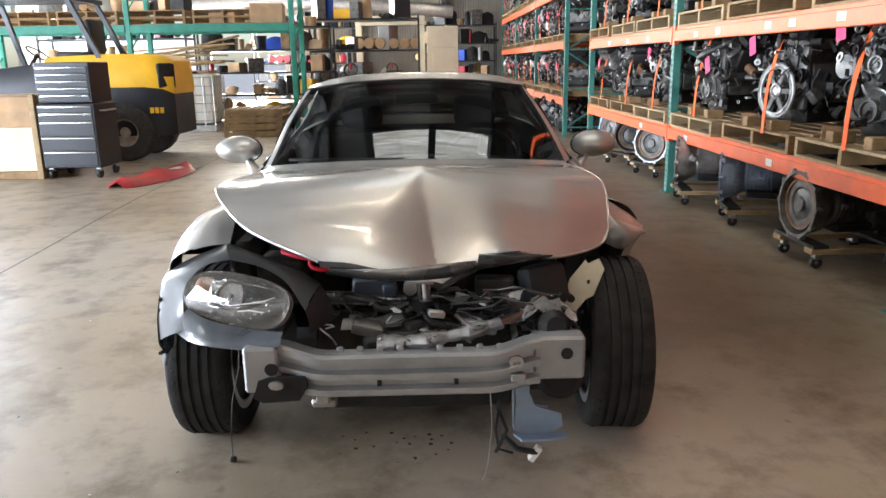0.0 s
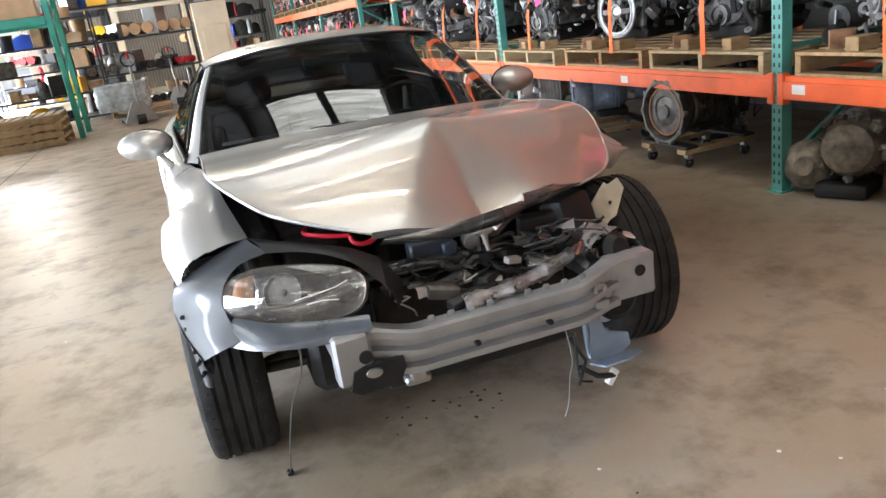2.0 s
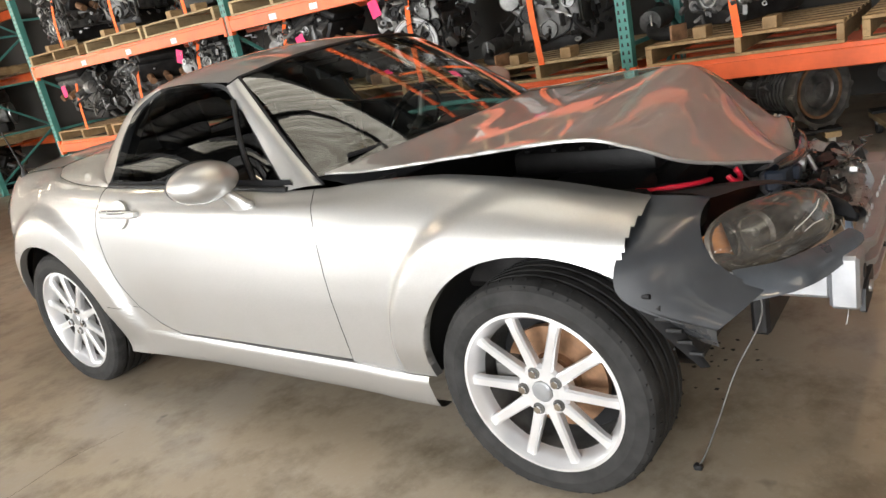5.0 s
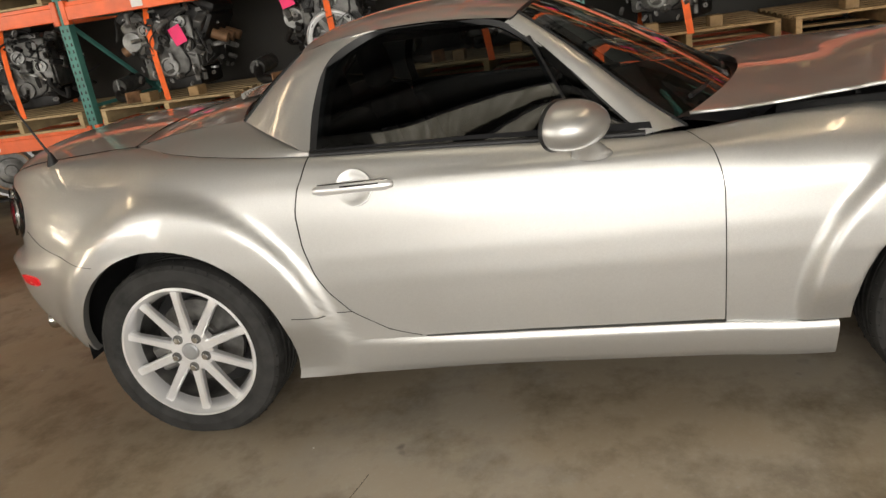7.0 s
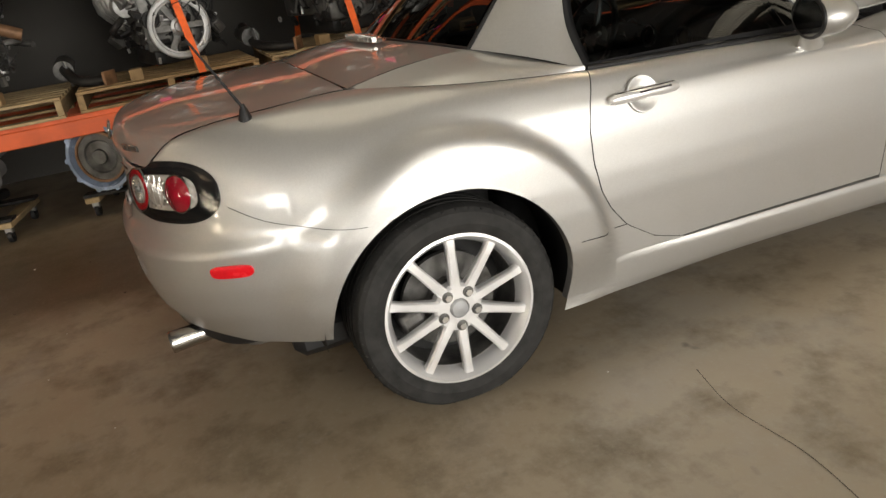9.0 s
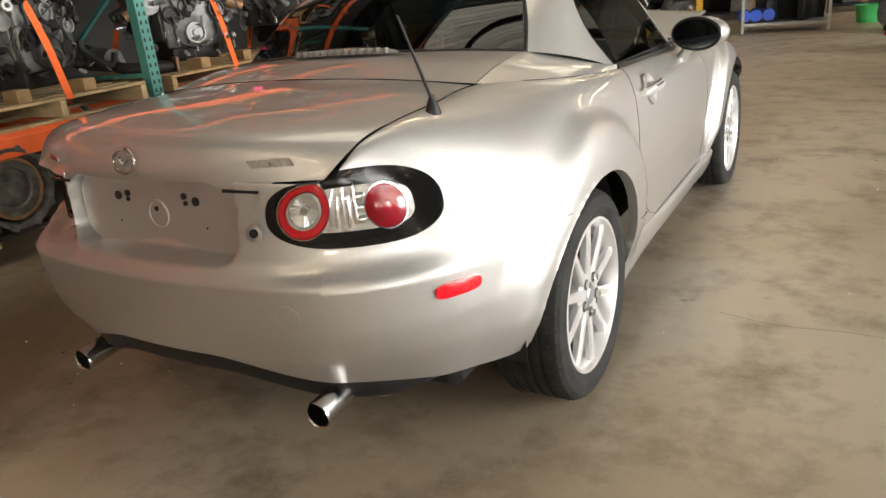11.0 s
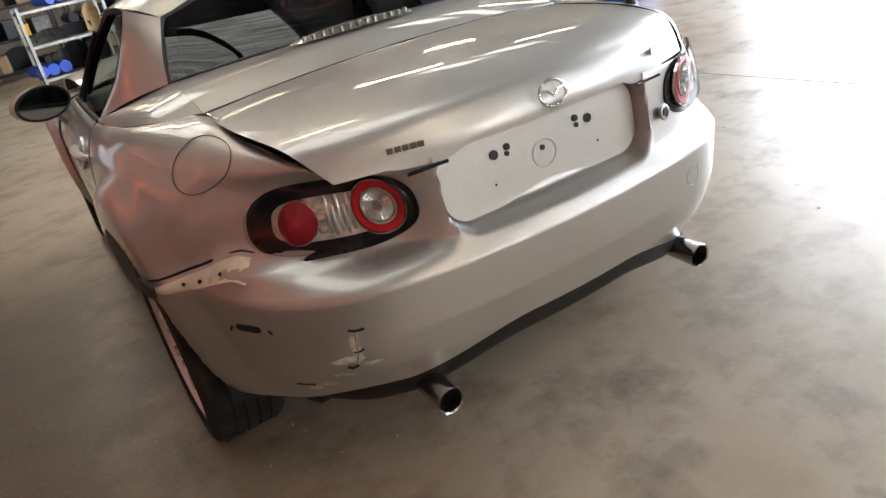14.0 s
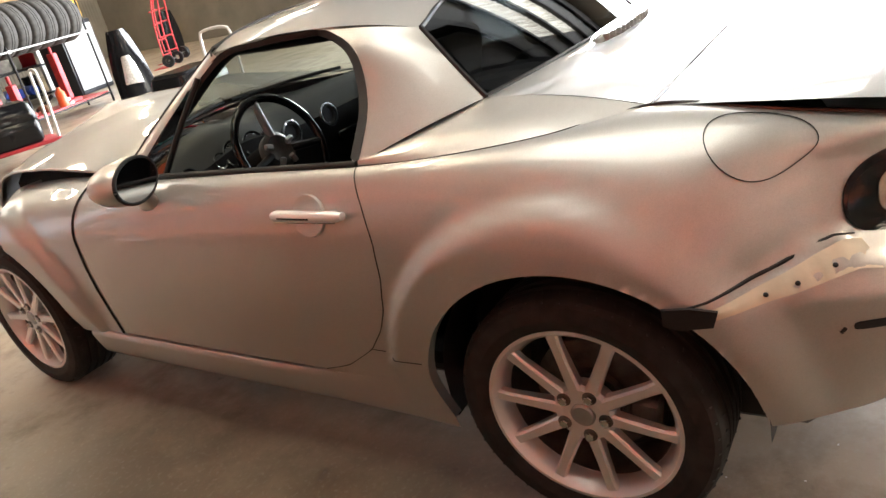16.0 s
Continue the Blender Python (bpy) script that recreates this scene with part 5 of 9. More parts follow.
# ==== the car: cabin ====
def cabin():
    bm = B()
    box(bm, -0.66, 0.66, -0.45, 0.86, 0.26, 0.30)
    box(bm, -0.60, 0.60, 0.70, 0.90, 0.30, 0.93, 0.03)
    box(bm, -0.10, 0.10, -0.4, 0.70, 0.30, 0.52, 0.04)
    part("cabin_tub", bm, M_FABRIC, car, "black carpeted cabin floor and rear bulkhead")
    for s in (-1, 1):
        bm = B()
        patch(bm, mir([(0.706, -0.30, 0.852), (0.733, 0.2, 0.874), (0.749, 0.66, 0.886)], s), mir([(0.67, -0.40, 0.35), (0.68, 0.2, 0.33), (0.68, 0.66, 0.35)], s), 12, 8, 0.02, (-s, 0, 0))
        card = part("door_card", bm, M_FABRIC, car, "black inner door panel", 60)
        part("inner_handle", tube(B(), [(s * 0.655, -0.02, 0.72), (s * 0.64, 0.03, 0.725), (s * 0.655, 0.10, 0.725)], 0.009, 8), M_CHROME, card)
        bm = B()
        x = s * 0.33
        box(bm, x - 0.23, x + 0.23, 0.10, 0.56, 0.36, 0.48, 0.05, None, 3)
        box(bm, x - 0.22, x + 0.22, 0, 0.13, 0, 0.50, 0.055, pose(0, 0.50, 0.44, -14) @ pose(0, 0, 0), 3)
        for e in (-1, 1):
            box(bm, x + e * 0.20 - 0.035, x + e * 0.20 + 0.035, -0.05, 0.10, 0.03, 0.42, 0.03, pose(0, 0.50, 0.44, -14), 2)
        seat = part("seat", bm, M_FABRIC, car, "black bucket seat", 50)
        bm = B()
        box(bm, x - 0.12, x + 0.12, 0.02, 0.11, 0.52, 0.70, 0.04, pose(0, 0.50, 0.44, -14), 3)
        part("headrest", bm, M_FABRIC, seat, smooth=50)
    bm = B()
    rows = []
    for x in np.linspace(-0.67, 0.67, 31):
        f = 1 - (abs(x) / 0.67) ** 3
        hump = 0.035 * math.exp(-((x - 0.31) / 0.17) ** 2)
        rows.append([Vector((x, -0.58 + 0.18 * (abs(x) / 0.67) ** 2, 0.845)), Vector((x, -0.42, 0.85 + hump)), Vector((x, -0.28, 0.835 + hump)), Vector((x, -0.20, 0.79 + hump)), Vector((x, -0.19, 0.70)), Vector((x, -0.24, 0.55))])
    sheet(bm, rows)
    dash = part("dashboard", bm, M_BLACK, car, "black dashboard", 50)
    for k, (x, r) in enumerate(((0.20, 0.028), (0.265, 0.05), (0.36, 0.05), (0.43, 0.028))):
        part("gauge_ring", lathe(B(), [(r, 0), (r, 0.006), (r * 0.86, 0.004), (r * 0.84, 0)], frame_z((x, -0.205, 0.80), (0, 1, 0.3), (1, 0, 0)), 24), M_CHROME, dash, smooth=40)
    for x in (-0.60, -0.12, 0.10, 0.60):
        part("air_vent", lathe(B(), [(0.040, 0), (0.042, 0.014), (0.034, 0.014), (0.030, 0.004), (0, 0.002)], frame_z((x, -0.186, 0.785), (0, 1, 0.15), (1, 0, 0)), 24), M_BLACK, dash, smooth=40)
        part("vent_ring", lathe(B(), [(0.041, 0.010), (0.047, 0.012), (0.047, 0.018), (0.040, 0.018)], frame_z((x, -0.186, 0.785), (0, 1, 0.15), (1, 0, 0)), 28, close=True), M_CHROME, dash, smooth=40)
    bm = B()
    box(bm, -0.52, -0.16, -0.20, -0.182, 0.66, 0.70, 0.006)
    part("trim_strip", bm, M_BLACKGLOSS, dash)
    f = frame_z((0.315, -0.02, 0.80), (0, 0.92, 0.38), (1, 0, 0))
    bm = B()
    tube(bm, [f @ Vector((0.180 * math.cos(a), 0.180 * math.sin(a), 0)) for a in np.linspace(0, 2 * math.pi, 49)], 0.0145, 10, caps=False)
    sw = part("steering_wheel", bm, M_BLACKGLOSS, car, "black three-spoke steering wheel, airbag gone", 60)
    for a in (12, 168, 270):
        c = Vector((math.cos(radians(a)), math.sin(radians(a)), 0))
        part("wheel_spoke", tube(B(), [f @ (c * 0.05 + Vector((0, 0, -0.02))), f @ (c * 0.12 + Vector((0, 0, -0.012))), f @ (c * 0.175)], [0.016, 0.014, 0.011], 8), M_BLACK if a < 200 else M_STEEL, sw)
    part("wheel_boss", lathe(B(), [(0.062, -0.05), (0.066, -0.02), (0.050, -0.01), (0.020, -0.02), (0, -0.02)], f, 20), M_ENGINE, sw, smooth=40)
    for a in (60, 120, 200, 340):
        c = f @ Vector((0.052 * math.cos(radians(a)), 0.052 * math.sin(radians(a)), -0.005))
        part("airbag_clip", box(B(), -0.016, 0.016, -0.008, 0.008, -0.006, 0.012, 0.003, Matrix.Translation(c) @ pose(0, 0, 0, 20, a, 0)), M_STEEL, sw)
    part("column", cyl(B(), f @ Vector((0, 0, -0.04)), f @ Vector((0, 0, -0.26)), 0.045, seg=16), M_FABRIC, sw)
    part("inner_mirror", box(B(), -0.11, 0.11, 0.06, 0.085, 1.09, 1.145, 0.015, None, 2), M_BLACK, car, "small rear-view mirror")
    part("headlining", (lambda b: (sheet(b, [[Vector((x, y, 1.14 + 0.03 * (1 - (x / 0.5) ** 2))) for x in np.linspace(-0.5, 0.5, 12)] for y in np.linspace(0.07, 0.70, 6)]), b)[1])(B()), M_FABRIC, car, "dark headlining")


cabin()

# ==== the car: smashed front ====
M_DARKGLOSS = plain("dark_glossy_plastic", (0.05, 0.052, 0.055), 0.25, 0.3, 0.2, 6, 0.02, 0.8)
M_CORNER = plain("dark_bumper_skin", (0.030, 0.033, 0.038), 0.42, 0.0, 0.35, 5, 0.03, 0.25)
M_STRIP = plain("blue_grey_bumper_strip", (0.065, 0.073, 0.085), 0.3, 0.1, 0.35, 8, 0.05, 0.8)
M_LENSWORN = worn_lens("scratched_lens")
M_LAMPSMOKE = plain("dulled_lamp_bowl", (0.17, 0.15, 0.13), 0.24, 0.6, 0.55, 26, 0.6)
M_FOIL = plain("crinkled_alloy", (0.40, 0.40, 0.405), 0.30, 1.0, 0.45, 24, 1.0)
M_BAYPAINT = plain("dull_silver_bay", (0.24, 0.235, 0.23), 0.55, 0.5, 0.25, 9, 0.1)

HOOD_R = [(-0.655, -0.41, 0.856), (-0.652, -0.60, 0.858), (-0.655, -0.92, 0.882), (-0.650, -1.25, 0.903), (-0.605, -1.37, 0.868), (-0.52, -1.46, 0.795), (-0.40, -1.535, 0.748), (-0.274, -1.606, 0.722)]
HOOD_L = [(0.655, -0.41, 0.856), (0.652, -0.60, 0.862), (0.66, -0.88, 0.880), (0.675, -1.10, 0.862), (0.668, -1.22, 0.775), (0.63, -1.31, 0.690), (0.47, -1.42, 0.668), (0.33, -1.50, 0.695)]


def bonnet():
    """The bonnet, folded into a tent at the middle and torn along its front lip."""
    nj, ni = 84, 96
    right, left = spline(HOOD_R, nj), spline(HOOD_L, nj)
    bm = B()
    rows = []
    for j in range(nj + 1):
        t = j / nj
        row = []
        for i in range(ni + 1):
            a = i / ni
            w = 2 * a - 1
            p = right[j] * (1 - a) + left[j] * a
            arch = 1 - w * w
            p[1] -= arch * (0.235 * (1 - t) + 0.05 * t)
            p[2] += arch * (0.048 * (1 - t) ** 0.7)
            x, y = p[0], p[1]
            lift = np.interp(-y, [0.9, 1.15, 1.335, 1.45, 1.62], [0.0, 0.022, 0.072, 0.062, 0.006])
            # two folds run from the peak to the lip, with a sunk facet right of the second one
            d = max(0.0, -y - 1.335)
            xa, xb, sunk = 0.022 - 0.80 * d, 0.022 + 0.26 * d, min(0.075, 0.36 * d)
            if x < xa:
                p[2] += lift * max(0.0, 1 - (xa - x) / 0.62) ** 1.25
            elif x < xb:
                p[2] += lift - sunk * ((x - xa) / (xb - xa)) ** 1.5
            else:
                p[2] += lift * math.exp(-(x - xb) / 0.30) - sunk * math.exp(-(x - xb) / 0.11)
            k = smooth01((-y - 1.05) / 0.25)
            p[2] += smooth01(d / 0.12) * 0.020 * math.exp(-(((x - 0.27) / 0.10) ** 2))
            p[2] += k * 0.018 * math.exp(-(((x - 0.52) / 0.10) ** 2)) * arch * 2
            p[2] += 0.002 * k * noise.noise(Vector((x * 7, y * 7, 1.3))) * min(1.0, 4 * arch)
            row.append(Vector(p))
        rows.append(row)
    sheet(bm, rows)
    return bm, rows


_bm, HOOD = bonnet()
hood = part("bonnet", _bm, PAINT, car, "buckled silver bonnet with a sharp crease", 18)


def hood_under():
    bm = B()
    sheet(bm, [[p - Vector((0, 0, 0.012 + 0.02 * (0.25 < i / 96 < 0.75))) for i, p in enumerate(row)][2:-2] for row in HOOD[2:-1:2]])
    return bm


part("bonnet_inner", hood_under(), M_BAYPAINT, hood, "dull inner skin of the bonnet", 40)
part("bonnet_edge", tube(B(), [r[0] - Vector((0, 0, 0.003)) for r in HOOD], 0.0055, 6), PAINT, hood, smooth=60)
part("bonnet_edge", tube(B(), [r[-1] - Vector((0, 0, 0.003)) for r in HOOD], 0.0055, 6), PAINT, hood, smooth=60)
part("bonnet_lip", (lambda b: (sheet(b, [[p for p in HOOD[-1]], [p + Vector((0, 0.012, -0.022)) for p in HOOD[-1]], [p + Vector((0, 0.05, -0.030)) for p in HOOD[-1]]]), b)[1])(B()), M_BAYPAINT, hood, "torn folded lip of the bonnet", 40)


def torn_trim():
    """Dark folded strip that hangs below the torn lip."""
    bm = B()
    a = [(-0.24, -1.605, 0.712), (-0.08, -1.625, 0.708), (0.10, -1.60, 0.715), (0.19, -1.565, 0.712)]
    b = [(-0.26, -1.60, 0.690), (-0.08, -1.63, 0.672), (0.10, -1.61, 0.672), (0.20, -1.56, 0.685)]
    patch(bm, a, b, 16, 5, 0.014, (0, -1, 0.2))
    a = [(0.20, -1.55, 0.728), (0.30, -1.52, 0.722), (0.43, -1.47, 0.700)]
    b = [(0.19, -1.56, 0.680), (0.31, -1.53, 0.690), (0.44, -1.46, 0.692)]
    patch(bm, a, b, 10, 4, 0.016, (0, -1, 0.4))
    return bm


part("torn_trim", torn_trim(), M_DARKGLOSS, hood, "dark torn trim strip", 40)

# crash beam
def crash_beam():
    """Aluminium beam with two pressed flutes, a little bowed, dropping below its ends."""
    bm = B()
    prof = [(0.05, 0.058), (0.0, 0.060), (-0.006, 0.052), (-0.006, 0.034), (0.014, 0.026), (0.014, 0.012), (-0.006, 0.004), (-0.006, -0.012), (0.014, -0.020), (0.014, -0.034), (-0.006, -0.042), (-0.006, -0.056), (0.0, -0.062), (0.05, -0.060)]
    rows = []
    for k in range(41):
        x = -0.385 + 0.74 * k / 40
        e = smooth01((abs(x + 0.015) - 0.22) / 0.16)
        bow = -1.825 + 0.035 * e
        zc = 0.462 + 0.018 * e + 0.014 * (x + 0.1) * 0
        rows.append([Vector((x, bow + py, zc + pz * (1 + 0.12 * e))) for py, pz in prof])
    sheet(bm, rows)
    bm.faces.new([bm.verts.new(p) for p in rows[0]])
    bm.faces.new([bm.verts.new(p) for p in rows[-1]][::-1])
    return bm


beam = part("crash_beam", crash_beam(), M_ALUM, car, "bare aluminium crash beam with pressed flutes", 30)
for s, x0, x1, y, z0, z1 in ((-1, -0.465, -0.37, -1.81, 0.412, 0.545), (1, 0.335, 0.482, -1.775, 0.418, 0.545)):
    bm = B()
    box(bm, x0, x1, y - 0.01, y + 0.055, z0, z1, 0.008)
    box(bm, x0 + 0.01, x1 - 0.01, y + 0.05, y + 0.36, z0 + 0.02, z1 - 0.02, 0.01)
    part("beam_end", bm, M_ALUM, beam, "aluminium end plate and crash box", 30)
part("tow_hole", cyl(B(), (-0.388, -1.8225, 0.483), (-0.388, -1.815, 0.483), 0.018, seg=20), M_BLACK, beam)
part("tow_hole", cyl(B(), (0.43, -1.7875, 0.497), (0.43, -1.78, 0.497), 0.017, seg=20), M_BLACK, beam)
part("tow_ring", lathe(B(), [(0.020, 0), (0.020, 0.012), (0.011, 0.012), (0.010, 0.002), (0, 0.002)], frame_z((0.285, -1.80, 0.484), (0, -1, 0), (1, 0, 0)), 24), M_STEEL, beam, smooth=40)
part("beam_clip", box(B(), 0.27, 0.312, -1.812, -1.79, 0.415, 0.45, 0.004), M_ALUM, beam)
for x in (-0.093, 0.118):
    part("beam_slot", box(B(), x - 0.006, x + 0.006, -1.8345, -1.80, 0.434, 0.444), M_BLACK, beam)
for k in (0, 1, 2, 3, 5, 6, 7, 8):
    x = -0.20 + 0.055 * k
    part("beam_tab", box(B(), x - 0.010, x + 0.010, -1.80, -1.795, 0.515, 0.537, 0.004), M_ALUM, beam)
bm = B()
prism(bm, [(-0.075, -0.03), (-0.05, -0.045), (0.05, -0.04), (0.075, 0.0), (0.07, 0.03), (-0.03, 0.03), (-0.06, 0.02)], frame_z((-0.365, -1.815, 0.432), (0, -1, 0), (1, 0, 0)), 0.012)
part("bumper_bracket", bm, M_BLACK, beam, "broken black bumper bracket")
part("bracket_washer", lathe(B(), [(0.022, 0), (0.020, 0.006), (0, 0.008)], frame_z((-0.375, -1.829, 0.44), (0, -1, 0), (1, 0, 0)) @ Matrix.Diagonal((1, 0.6, 1, 1)), 20), M_STEEL, beam)
bm = B()
box(bm, -0.275, -0.235, -1.80, -1.74, 0.365, 0.43, 0.006)
box(bm, -0.29, -0.22, -1.79, -1.75, 0.35, 0.375, 0.006)
part("tow_eye", bm, M_STEEL, beam, "bent steel lashing bracket")

# headlamp and what is left of the bumper skin round it
def lamp_frame():
    c = Vector((-0.512, -1.648, 0.630))
    along = Vector((0.86, -0.46, -0.05)).normalized()
    out = Vector((-0.42, -0.80, 0.42)).normalized()
    return frame_z(c, out, along)


def headlamp():
    f = lamp_frame()
    rim = [(x + 0.01 * (y / 0.07), y) for x, y in oval(0.40, 0.155, 44, 2.6)]
    bm = B()
    rows = []
    for t, d in ((1.0, 0.0), (0.98, 0.012), (0.90, 0.004), (0.78, -0.03), (0.45, -0.055), (0.02, -0.06)):
        rows.append([f @ Vector((x * t, y * t, d)) for x, y in rim])
    sheet(bm, rows, closed=True)
    lamp = part("headlamp", bm, M_LAMPSMOKE, car, "cracked headlamp with a silvered bowl", 50)
    part("reflector", lathe(B(), [(0.012, -0.05), (0.030, -0.035), (0.050, -0.002), (0.053, -0.002), (0.053, -0.012)], f @ Matrix.Translation((-0.035, 0.004, 0)), 28), M_LAMPSMOKE, lamp, smooth=50)
    part("bulb_cap", ellipsoid(B(), f @ Vector((-0.035, 0.004, -0.022)), (0.015, 0.015, 0.015), None, 14, 10), M_ENGINE, lamp, smooth=60)
    # smashed bezel: two bent bright edges and a crumpled sheet
    bm = B()
    patch(bm, [(-0.118, 0.045, -0.008), (-0.105, 0.010, 0.002), (-0.112, -0.035, -0.010)], [(-0.085, 0.042, -0.016), (-0.088, 0.005, -0.012), (-0.080, -0.030, -0.020)], 8, 4, 0.006)
    bm.transform(f)
    part("bezel_shard", bm, M_CHROME, lamp, "bright crumpled piece of lamp bezel", 30)
    bm = B()
    patch(bm, [(-0.07, -0.030, -0.006), (0.02, -0.026, 0.004), (0.09, -0.002, 0.008), (0.165, 0.028, 0.0)], [(-0.06, -0.052, -0.004), (0.03, -0.050, -0.008), (0.10, -0.036, -0.004), (0.17, -0.006, -0.006)], 18, 5, 0.010)
    bm.transform(f)
    part("bezel_shard", bm, M_LAMPSMOKE, lamp, "bright crumpled piece of lamp bezel", 30)
    part("bezel_edge", tube(B(), [f @ Vector(p) for p in spline([(-0.08, -0.034, 0.012), (0.0, -0.030, 0.018), (0.05, -0.012, 0.022), (0.11, 0.012, 0.018), (0.165, 0.030, 0.006)], 16)], 0.0022, 6), M_CHROME, lamp, smooth=60)
    part("bezel_edge", tube(B(), [f @ Vector(p) for p in spline([(-0.10, 0.040, 0.004), (0.0, 0.050, 0.006), (0.10, 0.052, 0.004)], 12)], 0.0022, 6), M_CHROME, lamp, smooth=60)
    bm = B()
    rows = []
    for t in np.linspace(0, 1, 7):
        rows.append([f @ Vector((-0.188 + 0.07 * t, 0.012 + y * (0.45 + 0.45 * t) * 0.8, -0.012 + 0.016 * math.sin(math.pi * t))) for y in np.linspace(-0.055, 0.055, 9)])
    sheet(bm, rows)
    part("indicator", bm, M_AMBER, lamp, "amber indicator lens", 50)
    bm = B()
    rows = []
    for t in np.linspace(1.0, 0.02, 9):
        rows.append([f @ Vector((x * t * 0.985, y * t * 0.985, 0.008 + 0.040 * (1 - t * t))) for x, y in rim])
    sheet(bm, rows, closed=True)
    part("lens_cover", bm, M_LENSWORN, lamp, "clear plastic lens cover", 60)
    bm = B()
    tube(bm, [f @ Vector(p) for p in ((0.02, -0.02, 0.046), (0.07, -0.005, 0.043), (0.12, 0.012, 0.034), (0.15, 0.03, 0.024))], 0.0012, 5)
    tube(bm, [f @ Vector(p) for p in ((0.05, -0.03, 0.042), (0.09, -0.02, 0.038), (0.13, -0.018, 0.03))], 0.0011, 5)
    part("lens_crack", bm, M_WHITE, lamp)


headlamp()


def bumper_rest():
    """Corner of the bumper skin that still hangs round the lamp."""
    bm = B()
    outer = [(-0.593, -1.403, 0.742), (-0.70, -1.392, 0.700), (-0.805, -1.385, 0.640), (-0.826, -1.40, 0.575), (-0.808, -1.485, 0.525), (-0.772, -1.585, 0.486)]
    lampside = [(-0.545, -1.530, 0.722), (-0.628, -1.530, 0.705), (-0.680, -1.545, 0.660), (-0.690, -1.578, 0.612), (-0.678, -1.622, 0.572), (-0.650, -1.672, 0.552)]
    patch(bm, outer, lampside, 20, 8, 0.012, (-0.6, -0.6, 0.3))
    return bm


part("bumper_corner", bumper_rest(), M_CORNER, car, "torn dark corner of the front bumper", 60)
part("bumper_strip", (lambda b: (patch(b, [(-0.672, -1.600, 0.590), (-0.588, -1.682, 0.582), (-0.47, -1.738, 0.576), (-0.355, -1.785, 0.578)], [(-0.725, -1.60, 0.525), (-0.62, -1.730, 0.530), (-0.47, -1.787, 0.529), (-0.36, -1.818, 0.548)], 24, 8, 0.012, (0, -0.8, 0.4)), b)[1])(B()), M_STRIP, car, "glossy blue-grey torn strip of bumper under the lamp", 60)
part("bumper_blade", (lambda b: (patch(b, [(-0.826, -1.405, 0.575), (-0.808, -1.49, 0.53), (-0.775, -1.588, 0.49)], [(-0.79, -1.42, 0.56), (-0.752, -1.52, 0.46), (-0.755, -1.585, 0.44)], 10, 4, 0.006, (-1, 0, 0)), b)[1])(B()), M_DARKGLOSS, car, "pointed torn bumper edge", 60)


def lamp_bridge():
    bm = B()
    patch(bm, [(-0.593, -1.403, 0.742), (-0.45, -1.50, 0.718), (-0.34, -1.565, 0.695), (-0.27, -1.62, 0.665)], [(-0.555, -1.535, 0.722), (-0.45, -1.600, 0.716), (-0.36, -1.680, 0.690), (-0.295, -1.765, 0.632)], 20, 8, 0.010, (0, -0.3, 0.9))
    patch(bm, [(-0.295, -1.765, 0.632), (-0.27, -1.62, 0.665)], [(-0.28, -1.79, 0.575), (-0.22, -1.68, 0.58)], 8, 6, 0.01, (0.5, -0.8, 0))
    return bm


part("lamp_bridge", lamp_bridge(), M_BLACK, car, "black plastic panel above the headlamp", 50)
bm = B()
patch(bm, [(-0.815, -1.40, 0.58), (-0.80, -1.48, 0.48), (-0.785, -1.55, 0.40)], [(-0.79, -1.415, 0.60), (-0.765, -1.50, 0.49), (-0.765, -1.565, 0.395)], 12, 4, 0.004, (0, -1, 0))
part("front_liner", bm, M_BLACK, car, "torn black wheel liner hanging at the wheel")
for k in range(6):
    t = k / 5
    part("liner_clip", cyl(B(), (-0.80 + 0.02 * t, -1.42 - 0.10 * t, 0.57 - 0.14 * t), (-0.805 + 0.02 * t, -1.46 - 0.1 * t, 0.575 - 0.14 * t), 0.006, seg=6), M_BLACK, car)

